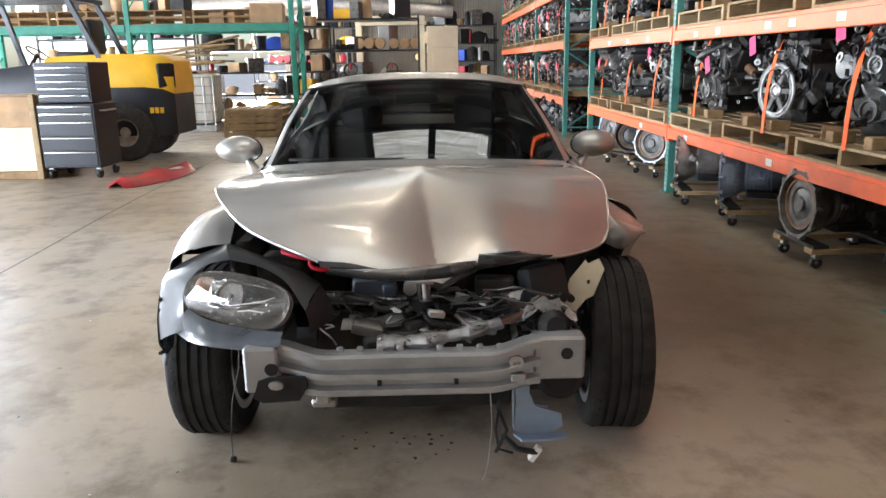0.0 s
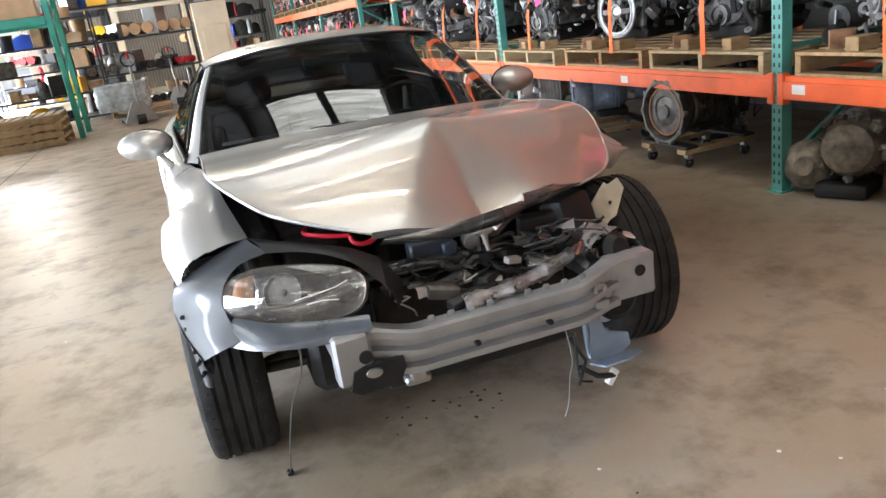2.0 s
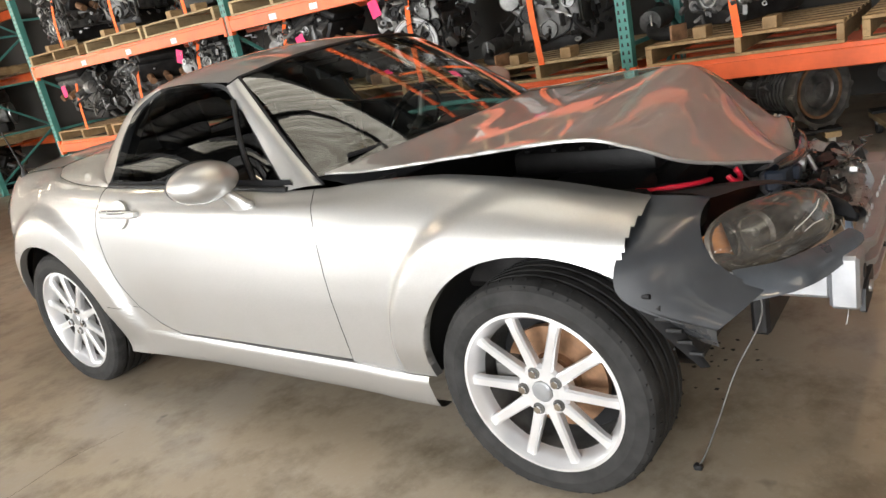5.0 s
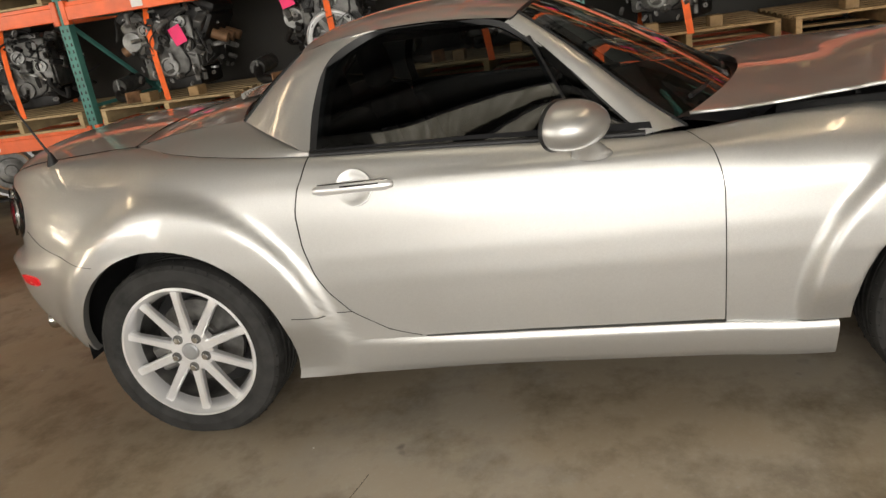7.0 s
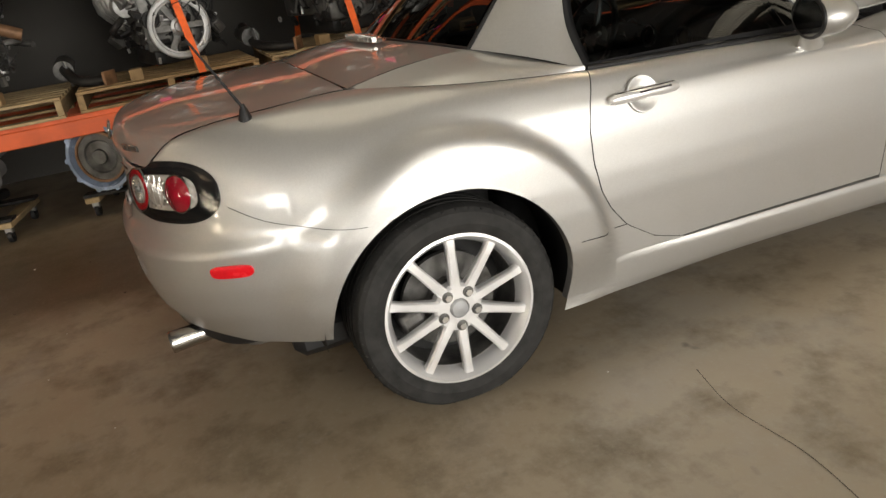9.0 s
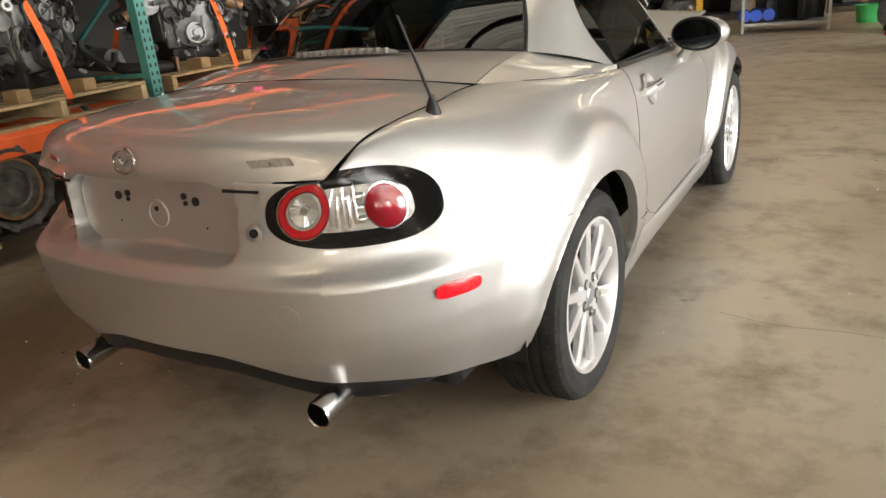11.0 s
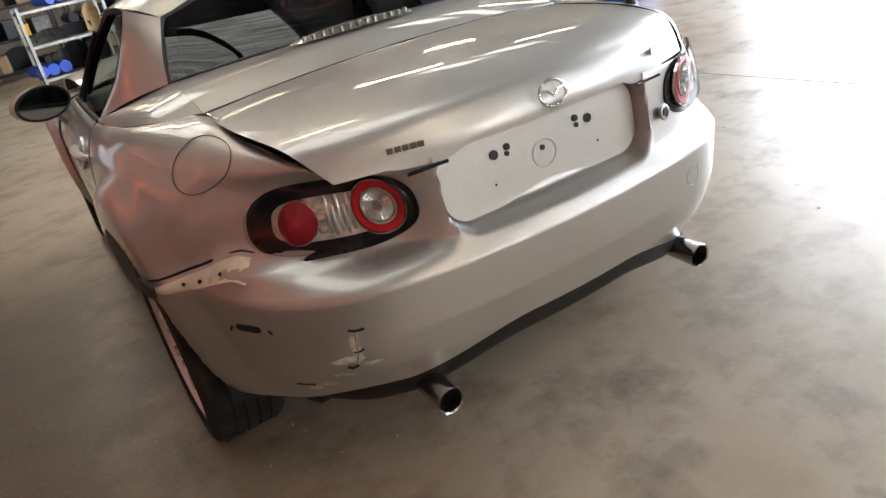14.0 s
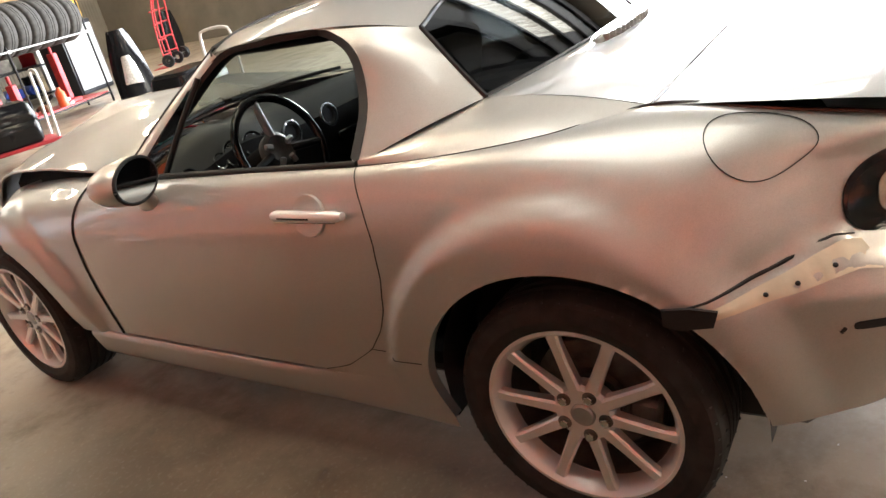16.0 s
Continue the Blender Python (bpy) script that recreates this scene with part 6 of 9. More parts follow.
# engine bay
def bay():
    # Shade under the bonnet is put into the near-black bay colours.
    part("bay_floor", box(B(), -0.49, 0.49, -1.45, -0.55, 0.22, 0.46, 0.03), M_ENGINEDARK, car, "engine bay floor, coloured dark for the shade there")
    part("inner_wing", box(B(), -0.60, -0.50, -1.40, -0.50, 0.465, 0.74, 0.03), M_ENGINEDARK, car, "inner wing of the engine bay, coloured dark for the shade")
    part("inner_wing", box(B(), 0.50, 0.61, -1.20, -0.50, 0.465, 0.84, 0.03), M_ENGINEDARK, car, "inner wing of the engine bay, coloured dark for the shade")
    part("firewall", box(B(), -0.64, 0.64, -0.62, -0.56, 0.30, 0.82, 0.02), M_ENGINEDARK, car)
    bm = B()
    box(bm, -0.20, 0.20, -1.30, -0.72, 0.42, 0.68, 0.03)
    box(bm, -0.13, 0.15, -1.25, -0.75, 0.66, 0.755, 0.025, None, 2)
    for k in range(4):
        box(bm, 0.14, 0.32, -1.2 + 0.12 * k, -1.13 + 0.12 * k, 0.60, 0.68, 0.02)
    eng = part("engine", bm, M_ENGINEDARK, car, "dark engine with ribbed intake", 40)
    for k in range(5):
        part("intake_rib", box(B(), -0.125, 0.145, -1.22 + 0.1 * k, -1.20 + 0.1 * k, 0.752, 0.764, 0.003), M_ENGINEDARK, eng)
    part("oil_cap", lathe(B(), [(0.03, 0), (0.03, 0.02), (0.02, 0.025), (0, 0.025)], pose(-0.05, -1.15, 0.755), 16), M_BLACK, eng)
    part("air_box", box(B(), -0.50, -0.24, -1.30, -1.0, 0.52, 0.72, 0.03, None, 2), M_BLACK, car, "black plastic air box", 40)
    part("fuse_box", box(B(), 0.30, 0.50, -1.22, -0.95, 0.50, 0.70, 0.025, None, 2), M_BLACK, car, "black fuse box", 40)
    part("coolant_bottle", box(B(), -0.50, -0.33, -1.46, -1.32, 0.58, 0.705, 0.035, None, 3), M_ENGINEDARK, car, "grey coolant bottle, darkened for the shade in the bay", 60)
    bm = B()
    tube(bm, [(-0.28 + 0.036 * math.cos(a), -1.49 + 0.014 * math.sin(a) - 0.02, 0.700 + 0.018 * math.sin(a)) for a in np.linspace(math.pi - 0.3, 2 * math.pi + 0.3, 14)], 0.0075, 8)
    part("red_cable", bm, M_PINKRED, car, "bright red battery cable", 60)
    part("red_cable", tube(B(), spline([(-0.38, -1.22, 0.695), (-0.42, -1.32, 0.702), (-0.42, -1.40, 0.710), (-0.38, -1.44, 0.706), (-0.31, -1.46, 0.696)], 14), 0.007, 8), M_PINKRED, car, "bright red battery cable", 60)
    # radiator support, latch and broken pieces
    part("radiator", box(B(), -0.30, 0.30, -1.58, -1.53, 0.24, 0.56, 0.01), M_ENGINEDARK, car, "dark crushed radiator")
    sup = part("support_bar", tube(B(), spline([(-0.50, -1.55, 0.60), (-0.25, -1.60, 0.615), (0.05, -1.60, 0.60), (0.22, -1.56, 0.57), (0.38, -1.62, 0.555)], 20), 0.022, 8), M_DARKGLOSS, car, "bent dark radiator support bar", 60)
    bm = B()
    box(bm, -0.18, -0.05, -1.615, -1.56, 0.615, 0.675, 0.008)
    box(bm, -0.09, -0.045, -1.63, -1.60, 0.62, 0.66, 0.006)
    part("clip_block", bm, M_BLUEGREYDARK, sup, "dark blue-grey connector block")
    part("round_cap", cyl(B(), (-0.008, -1.60, 0.65), (-0.008, -1.632, 0.645), 0.020, seg=18), M_STEEL, sup)
    bm = B()
    box(bm, 0.012, 0.024, -1.625, -1.60, 0.575, 0.665, 0.003)
    box(bm, 0.040, 0.052, -1.620, -1.595, 0.595, 0.672, 0.003)
    box(bm, 0.00, 0.062, -1.625, -1.60, 0.655, 0.668, 0.003)
    tube(bm, [(0.032, -1.63, 0.66), (0.036, -1.65, 0.615), (0.028, -1.645, 0.575)], 0.007, 8)
    part("bonnet_latch", bm, M_STEEL, sup, "bent steel bonnet latch")
    rng = random.Random(5)
    for k in range(9):
        x = -0.16 + 0.05 * k + rng.uniform(-0.02, 0.02)
        bm = B()
        pts = [(x, -1.62 - rng.uniform(0, 0.10), 0.60 - rng.uniform(0, 0.05))]
        for q in range(3):
            pts.append((pts[-1][0] + rng.uniform(0.01, 0.06), pts[-1][1] - rng.uniform(-0.02, 0.03), pts[-1][2] - rng.uniform(-0.01, 0.025)))
        tube(bm, spline(pts, 9), rng.choice((0.006, 0.009, 0.012)), 7)
        part("hose", bm, rng.choice((M_BLACK, M_ENGINE, M_STEEL, M_BLACK)), car, smooth=60)
    for x, y, z, w, h, d, mat in ((0.02, -1.68, 0.545, 0.10, 0.05, 0.06, M_BLACK), (-0.13, -1.70, 0.555, 0.09, 0.035, 0.05, M_ENGINE), (0.19, -1.66, 0.545, 0.11, 0.045, 0.07, M_FOIL), (0.30, -1.62, 0.56, 0.09, 0.06, 0.06, M_ENGINEDARK), (0.12, -1.60, 0.575, 0.12, 0.03, 0.05, M_BLACK), (0.25, -1.52, 0.61, 0.12, 0.08, 0.06, M_BLACK), (0.42, -1.40, 0.58, 0.14, 0.14, 0.12, M_BLACK), (-0.06, -1.74, 0.535, 0.16, 0.028, 0.035, M_BLACK)):
        bm = B()
        box(bm, -w / 2, w / 2, -d / 2, d / 2, -h / 2, h / 2, min(w, h, d) * 0.22, pose(x, y, z, rng.uniform(-18, 18), rng.uniform(-14, 14), rng.uniform(-30, 30)), 2)
        part("broken_piece", bm, mat, car, smooth=40)
    for k in range(16):
        x, y, z = rng.uniform(-0.26, 0.34), rng.uniform(-1.74, -1.56), rng.uniform(0.535, 0.625)
        if k % 3 == 0:
            bm = B()
            q = rng.uniform(0.05, 0.10)
            patch(bm, [(-q, 0, 0), (0, 0.01, rng.uniform(-0.02, 0.03)), (q, 0, rng.uniform(-0.02, 0.02))], [(-q * 0.8, 0.05, 0.01), (0, 0.04, rng.uniform(-0.01, 0.04)), (q * 0.9, 0.06, 0.02)], 8, 3, 0.01)
            bm.transform(pose(x, y, z, rng.uniform(-40, 40), rng.uniform(-25, 25), rng.uniform(-40, 40)))
            part("torn_sheet", bm, rng.choice((M_FOIL, M_FOIL, M_DARKGLOSS)), car, smooth=30)
        elif k % 3 == 1:
            pts = [Vector((x, y, z))]
            for q in range(4):
                pts.append(pts[-1] + Vector((rng.uniform(-0.05, 0.06), rng.uniform(-0.03, 0.03), rng.uniform(-0.03, 0.02))))
            part("loose_wire", tube(B(), spline(pts, 12), 0.0028, 5), rng.choice((M_BLACK, M_BLACK, M_STEEL)), car, smooth=60)
        else:
            w = rng.uniform(0.03, 0.07)
            part("broken_clip", box(B(), -w / 2, w / 2, -0.012, 0.012, -0.009, 0.009, 0.003, pose(x, y, z, rng.uniform(-40, 40), rng.uniform(-30, 30), rng.uniform(-60, 60))), rng.choice((M_BLACK, M_STEEL, M_ENGINE)), car)
    # crumpled aluminium duct
    bm = B()
    pts = spline([(-0.10, -1.765, 0.53), (0.02, -1.76, 0.535), (0.15, -1.73, 0.545), (0.26, -1.70, 0.565)], 24)
    rows = []
    for k, p in enumerate(pts):
        r = 0.021 + 0.004 * math.sin(k * 0.8) + 0.002 * math.sin(k * 2.3)
        rows.append([Vector(p) + Vector((0, r * 1.3 * math.cos(a), r * math.sin(a))) for a in [2 * math.pi * q / 10 for q in range(10)]])
    sheet(bm, rows, closed=True)
    part("crushed_duct", bm, M_FOIL, car, "crushed bare metal duct", 25)
    # a tangle of hoses and harness that has been pushed back over the radiator
    knots = random.Random(41)
    for k in range(18):
        x = knots.uniform(-0.30, 0.22)
        y, z = knots.uniform(-1.73, -1.56), knots.uniform(0.545, 0.64)
        pts = [Vector((x, y, z))]
        for q in range(5):
            pts.append(pts[-1] + Vector((knots.uniform(0.0, 0.07), knots.uniform(-0.025, 0.025), knots.uniform(-0.022, 0.022))))
        part("harness", tube(B(), spline(pts, 16), knots.choice((0.003, 0.004, 0.006, 0.009)), 6), knots.choice((M_BLACK, M_BLACK, M_DARKGLOSS, M_ENGINEDARK)), car, smooth=60)
    for k in range(7):
        q = knots.uniform(0.04, 0.08)
        bm = B()
        patch(bm, [(-q, 0, 0), (-0.3 * q, 0.012, 0.02), (0.4 * q, -0.01, -0.012), (q, 0, 0.012)], [(-q * 0.7, 0.045, 0.015), (0, 0.05, -0.01), (0.5 * q, 0.035, 0.025), (q * 0.9, 0.05, 0.0)], 9, 4, 0.012)
        bm.transform(pose(-0.24 + 0.085 * k, knots.uniform(-1.70, -1.60), knots.uniform(0.56, 0.63), knots.uniform(-60, 20), knots.uniform(-25, 25), knots.uniform(-40, 40)))
        part("torn_plastic", bm, knots.choice((M_DARKGLOSS, M_BLACK, M_DARKGLOSS)), car, smooth=30)
    # left rail end with torn metal
    bm = B()
    pts = spline([(0.28, -1.70, 0.535), (0.33, -1.66, 0.585), (0.42, -1.64, 0.595), (0.47, -1.66, 0.56), (0.47, -1.70, 0.53)], 20)
    sheet(bm, [[Vector(p) + Vector((0.01 * math.sin(k * 2.1), dy, 0.01 * math.sin(k * 1.3 + dy * 40))) for dy in (-0.05, -0.02, 0.02, 0.06)] for k, p in enumerate(pts)])
    part("torn_rail", bm, M_FOIL, car, "torn crumpled aluminium rail end", 30)
    part("lamp_stub", lathe(B(), [(0.0, 0), (0.045, 0), (0.05, 0.03), (0.03, 0.05), (0, 0.05)], frame_z((0.40, -1.68, 0.54), (0.2, -1, 0.3), (1, 0, 0)), 16), M_BLACK, car, smooth=40)
    # cream bracket where the wing was
    bm = B()
    prism(bm, [(-0.036, -0.085), (0.016, -0.095), (0.030, -0.04), (0.046, -0.02), (0.042, 0.075), (0.012, 0.10), (-0.012, 0.07), (-0.026, 0.075), (-0.045, 0.0)], frame_z((0.548, -1.415, 0.585), (-0.35, -0.93, 0.1), (0.9, -0.35, 0.25)) @ pose(0, 0, 0, 0, 0, -36), 0.006)
    br = part("wing_bracket", bm, M_CREAM, car, "bent cream-primed wing bracket")
    for dx, dz, r in ((-0.02, -0.02, 0.013), (0.04, 0.03, 0.007), (0.06, 0.075, 0.006), (0.02, -0.07, 0.006)):
        part("bracket_hole", cyl(B(), (0.525 + dx, -1.440 + 0.3 * dx, 0.565 + dz), (0.523 + dx, -1.420 + 0.3 * dx, 0.565 + dz), r, seg=12), M_ENGINEDARK, br)
    # suspension and hub area on both sides
    for s in (-1, 1):
        bm = B()
        tube(bm, [(s * 0.35, -1.10, 0.26), (s * 0.66, -1.16, 0.24)], 0.022, 8)
        tube(bm, [(s * 0.38, -1.35, 0.30), (s * 0.66, -1.20, 0.25)], 0.018, 8)
        tube(bm, [(s * 0.55, -1.16, 0.30), (s * 0.52, -1.14, 0.62)], 0.035, 10)
        part("suspension", bm, M_ENGINE, car, "grimy suspension arms and damper", 60)
    # hanging washer bottle bracket under the beam
    bm = B()
    f = frame_z((0.285, -1.69, 0.43), (0.12, -1, 0.05), (1, 0.1, 0))
    prism(bm, [(0.0, 0.0), (0.058, 0.0), (0.052, -0.09), (0.070, -0.135), (0.150, -0.165), (0.156, -0.205), (0.120, -0.222), (0.050, -0.232), (0.004, -0.205), (0.014, -0.12)], f, 0.010)
    prism(bm, [(0.004, 0.0), (0.016, 0.0), (0.026, -0.12), (0.014, -0.20), (0.002, -0.19)], f @ pose(0.0, 0.0, 0.01, 0, 78, 0), 0.006)
    prism(bm, [(0.0, 0.0), (0.145, 0.015), (0.150, 0.060), (0.09, 0.078), (0.01, 0.065)], f @ pose(0.006, -0.222, 0.0, 82, 0, 0), 0.006)
    prism(bm, [(0.06, -0.14), (0.15, -0.17), (0.11, -0.21), (0.07, -0.20)], f @ pose(0, 0, 0.012, 12, 20, 0), 0.012)
    hb = part("hanging_bracket", bm, M_BLUEGREY, car, "pale blue broken plastic bracket hanging down", 30)
    bm = B()
    tube(bm, [(0.25, -1.70, 0.32), (0.235, -1.73, 0.24), (0.245, -1.72, 0.17), (0.29, -1.71, 0.15)], 0.004, 6)
    tube(bm, [(0.24, -1.69, 0.30), (0.27, -1.72, 0.23), (0.235, -1.73, 0.165)], 0.006, 6)
    tube(bm, [(0.26, -1.69, 0.20), (0.30, -1.73, 0.175), (0.36, -1.72, 0.155)], 0.009, 6)
    part("wiring_stub", bm, M_BLACK, hb)
    part("clip", box(B(), -0.010, 0.010, -0.012, 0.012, -0.026, 0.026, 0.003, pose(0.355, -1.715, 0.150, 0, 35, 0), 1), M_LABEL, hb)
    part("broken_fan", lathe(B(), [(0.0, 0), (0.07, 0), (0.075, 0.03), (0.055, 0.045), (0, 0.04)], frame_z((0.44, -1.60, 0.36), (0, -1, 0.1), (1, 0, 0)), 24), M_BLACK, car, "black cooling fan remnant", 40)
    part("dangling_wire", tube(B(), spline([(-0.535, -1.60, 0.54), (-0.53, -1.62, 0.42), (-0.575, -1.56, 0.28), (-0.60, -1.52, 0.16), (-0.615, -1.48, 0.05), (-0.62, -1.46, 0.012)], 24), 0.0022, 6), M_ENGINE, car, "dangling thin wire")
    part("wire_plug", box(B(), -0.631, -0.611, -1.470, -1.448, 0.001, 0.018, 0.004), M_BLACK, car, "small dark plug at the end of a wire")
    part("dangling_wire", tube(B(), spline([(0.22, -1.68, 0.40), (0.225, -1.72, 0.26), (0.222, -1.70, 0.18), (0.214, -1.695, 0.10), (0.20, -1.69, 0.05)], 24), 0.0018, 6), M_STEEL, car, "dangling thin wire")


M_PINKRED = plain("bright_red_cable", (0.75, 0.02, 0.05), 0.4, 0, 0.1, 10, 0)
M_BLUEGREYDARK = plain("dark_blue_plastic", (0.025, 0.035, 0.055), 0.45, 0, 0.2, 10, 0.05)
bay()


def folded_wing():
    """Front of the other wing, folded outwards over the tyre."""
    bm = B()
    a = [(0.60, -1.02, 0.80), (0.655, -1.10, 0.795), (0.72, -1.15, 0.74), (0.83, -1.09, 0.69)]
    b = [(0.66, -1.13, 0.66), (0.69, -1.16, 0.65), (0.75, -1.14, 0.63), (0.83, -1.075, 0.665)]
    patch(bm, a, b, 18, 8, 0.035, (0.2, -1, 0.2))
    c = [(0.60, -1.0, 0.80), (0.70, -0.98, 0.78), (0.80, -0.97, 0.72), (0.845, -1.0, 0.66)]
    patch(bm, c, a, 18, 8, 0.02, (0.3, 0, 1))
    return bm


part("folded_wing", folded_wing(), PAINT, car, "crumpled silver wing folded outwards", 34)

# ==== pallet racks along the wall ====
RX0, RX1 = 2.44, 3.52
LEVELS = (0.60, 1.515, 2.46, 3.40)


def upright(x, y, h, w=0.076, d=0.07):
    """One C-shaped post, open to the back."""
    f = 1 if x < 3 else -1
    q = 0.006
    out = [(0, -w / 2), (d, -w / 2), (d, -w / 2 + q), (q, -w / 2 + q), (q, w / 2 - q), (d, w / 2 - q), (d, w / 2), (0, w / 2)]
    return prism(B(), [(f * a, b) for a, b in out], pose(x, y, 0.008), h - 0.008)


def foot_plate(x, y, d=0.07):
    xa, xb = (x, x + d) if x < 3 else (x - d, x)
    return box(B(), xa - 0.03, xb + 0.03, y - 0.06, y + 0.06, 0, 0.008)


def rack(ys, levels, h, mat_post, mat_beam, label, x0=RX0, x1=RX1, slots=True):
    t = thing("pallet_rack", (x0 + x1) / 2, (ys[0] + ys[-1]) / 2, 0, label, "rack", "pallet racks")
    inv = t.matrix_basis.inverted()

    def add(name, bm, mat, lab="", smooth=0.0):
        bm.transform(inv)
        return part(name, bm, mat, t, lab, smooth)

    for y in ys:
        for x in (x0, x1):
            add("post", upright(x, y, h), mat_post)
            add("foot_plate", foot_plate(x, y), mat_post)
        if slots:
            bm = B()
            z = 0.06
            while z < min(h, 2.6):
                for dy in (-0.019, 0.019):
                    bx = x0 - 0.0012
                    prism(bm, [(-0.0075, 0.012), (0.0075, 0.012), (0.005, -0.012), (-0.005, -0.012)], frame_z((bx, y + dy, z), (1, 0, 0), (0, -1, 0)), 0.002)
                z += 0.0508
            tagged(add("slot_pattern", bm, M_BLACK), kind="stuff")
        zz = 0.15
        up = True
        while zz < h - 0.7:
            a, b = (x0 + 0.05, x1 - 0.05) if up else (x1 - 0.05, x0 + 0.05)
            add("brace", tube(B(), [(a, y, zz), (b, y, zz + 0.62)], 0.018, 4), mat_post)
            add("brace", tube(B(), [(x0 + 0.05, y, zz), (x1 - 0.05, y, zz)], 0.018, 4), mat_post)
            zz += 0.66
            up = not up
    for a, b in zip(ys, ys[1:]):
        for z in levels:
            for x, f in ((x0 - 0.012, 1), (x1 + 0.012, -1)):
                bm = B()
                xa, xb = sorted((x, x + f * 0.05))
                lip = sorted((x + f * 0.002, x + f * 0.03))
                box(bm, xa, xb, a + 0.04, b - 0.04, z - 0.065, z + 0.035, 0.005)
                box(bm, lip[0] + 0.012, lip[1] + 0.018, a + 0.04, b - 0.04, z + 0.03, z + 0.062, 0.003)
                add("beam", bm, mat_beam, smooth=30)
                for y, g in ((a + 0.038, 1), (b - 0.038, -1)):
                    bm = B()
                    box(bm, xa - 0.004, xb, y - 0.022, y + 0.022, z - 0.095, z + 0.075, 0.004)
                    add("beam_connector", bm, mat_beam)
            for k in range(3):
                yy = a + (b - a) * (k + 0.5) / 3
                add("cross_bar", box(B(), x0 + 0.03, x1 - 0.03, yy - 0.02, yy + 0.02, z + 0.002, z + 0.03), mat_beam)
    return t


YP = (-3.87, -0.15, 3.585, 7.30)
rack(YP, LEVELS, 4.3, M_TEAL, M_ORANGE, "tall teal and orange pallet rack full of engines")
rack((9.35, 12.9, 16.5, 20.1), (0.60, 1.55, 2.45, 3.35), 4.6, M_TEAL, M_ORANGE, "further teal and orange pallet rack of engines", slots=False)

# labels on the beams
for y, z in ((2.95, 1.50), (2.45, 1.505), (1.55, 1.51), (1.2, 1.51), (0.62, 1.515), (3.05, 0.59), (1.35, 0.59), (-0.32, 0.60), (-1.9, 0.595), (4.4, 1.5), (5.2, 1.5), (6.1, 1.5), (4.5, 0.59)):
    lab = link("rack_label", box(B(), RX0 - 0.0145, RX0 - 0.0125, y - 0.045, y + 0.045, z - 0.03, z + 0.02), M_LABEL)
    tagged(lab, "small white paper label on the rack beam", "label", "rack labels")


# ---- pallets ----
def pallet(first={}, kind="brown"):
    """A stringer pallet, 1.05 deep (x) by 1.12 wide (y), front edge at x = 0."""
    if kind in first:
        return first[kind]
    mat = M_WOOD if kind == "brown" else M_WOODPALE
    t = thing("pallet", 0, 0, 0, "worn brown wooden stringer pallet" if kind == "brown" else "newer pale wooden stringer pallet", "pallet", "pallets")
    rng = random.Random(3)
    for y in (-0.54, 0, 0.54):
        part("stringer", box(B(), 0, 1.05, y - 0.02, y + 0.02, 0.018, 0.108, 0.003), mat, t)
    for k in range(7):
        x = 0.0 + k * 0.159
        w = 0.09 + 0.012 * rng.random()
        part("deck_board", box(B(), x, x + w, -0.56, 0.56, 0.109, 0.127, 0.002), mat, t)
    for x in (0.0, 0.48, 0.955):
        part("bottom_board", box(B(), x, x + 0.095, -0.56, 0.56, 0, 0.0175, 0.002), mat, t)
    first[kind] = t
    return t


_used = set()


def put(proto, m):
    """First use moves the original, later ones copy it."""
    if proto.name not in _used:
        _used.add(proto.name)
        proto.matrix_basis = m
        return proto
    return copy_thing(proto, m)


def load_top(level):
    return level + 0.0625


PALLET_ROWS = []
for li, z in enumerate(LEVELS[:3]):
    for a, b in zip(YP, YP[1:]):
        for k in range(3):
            y = a + 0.64 + k * 1.21
            PALLET_ROWS.append((y, z))
rng = random.Random(11)
for y, z in PALLET_ROWS:
    put(pallet(kind="pale" if rng.random() < 0.25 else "brown"), pose(RX0 - 0.02 + rng.uniform(-0.02, 0.03), y + rng.uniform(-0.03, 0.03), load_top(z), 0, 0, rng.uniform(-1.2, 1.2)))
for a, b in zip((9.35, 12.9, 16.5), (12.9, 16.5, 20.1)):
    for z in (0.60, 1.55, 2.45):
        for k in range(3):
            put(pallet(kind="brown"), pose(RX0 - 0.02, a + 0.62 + k * 1.16, load_top(z)))


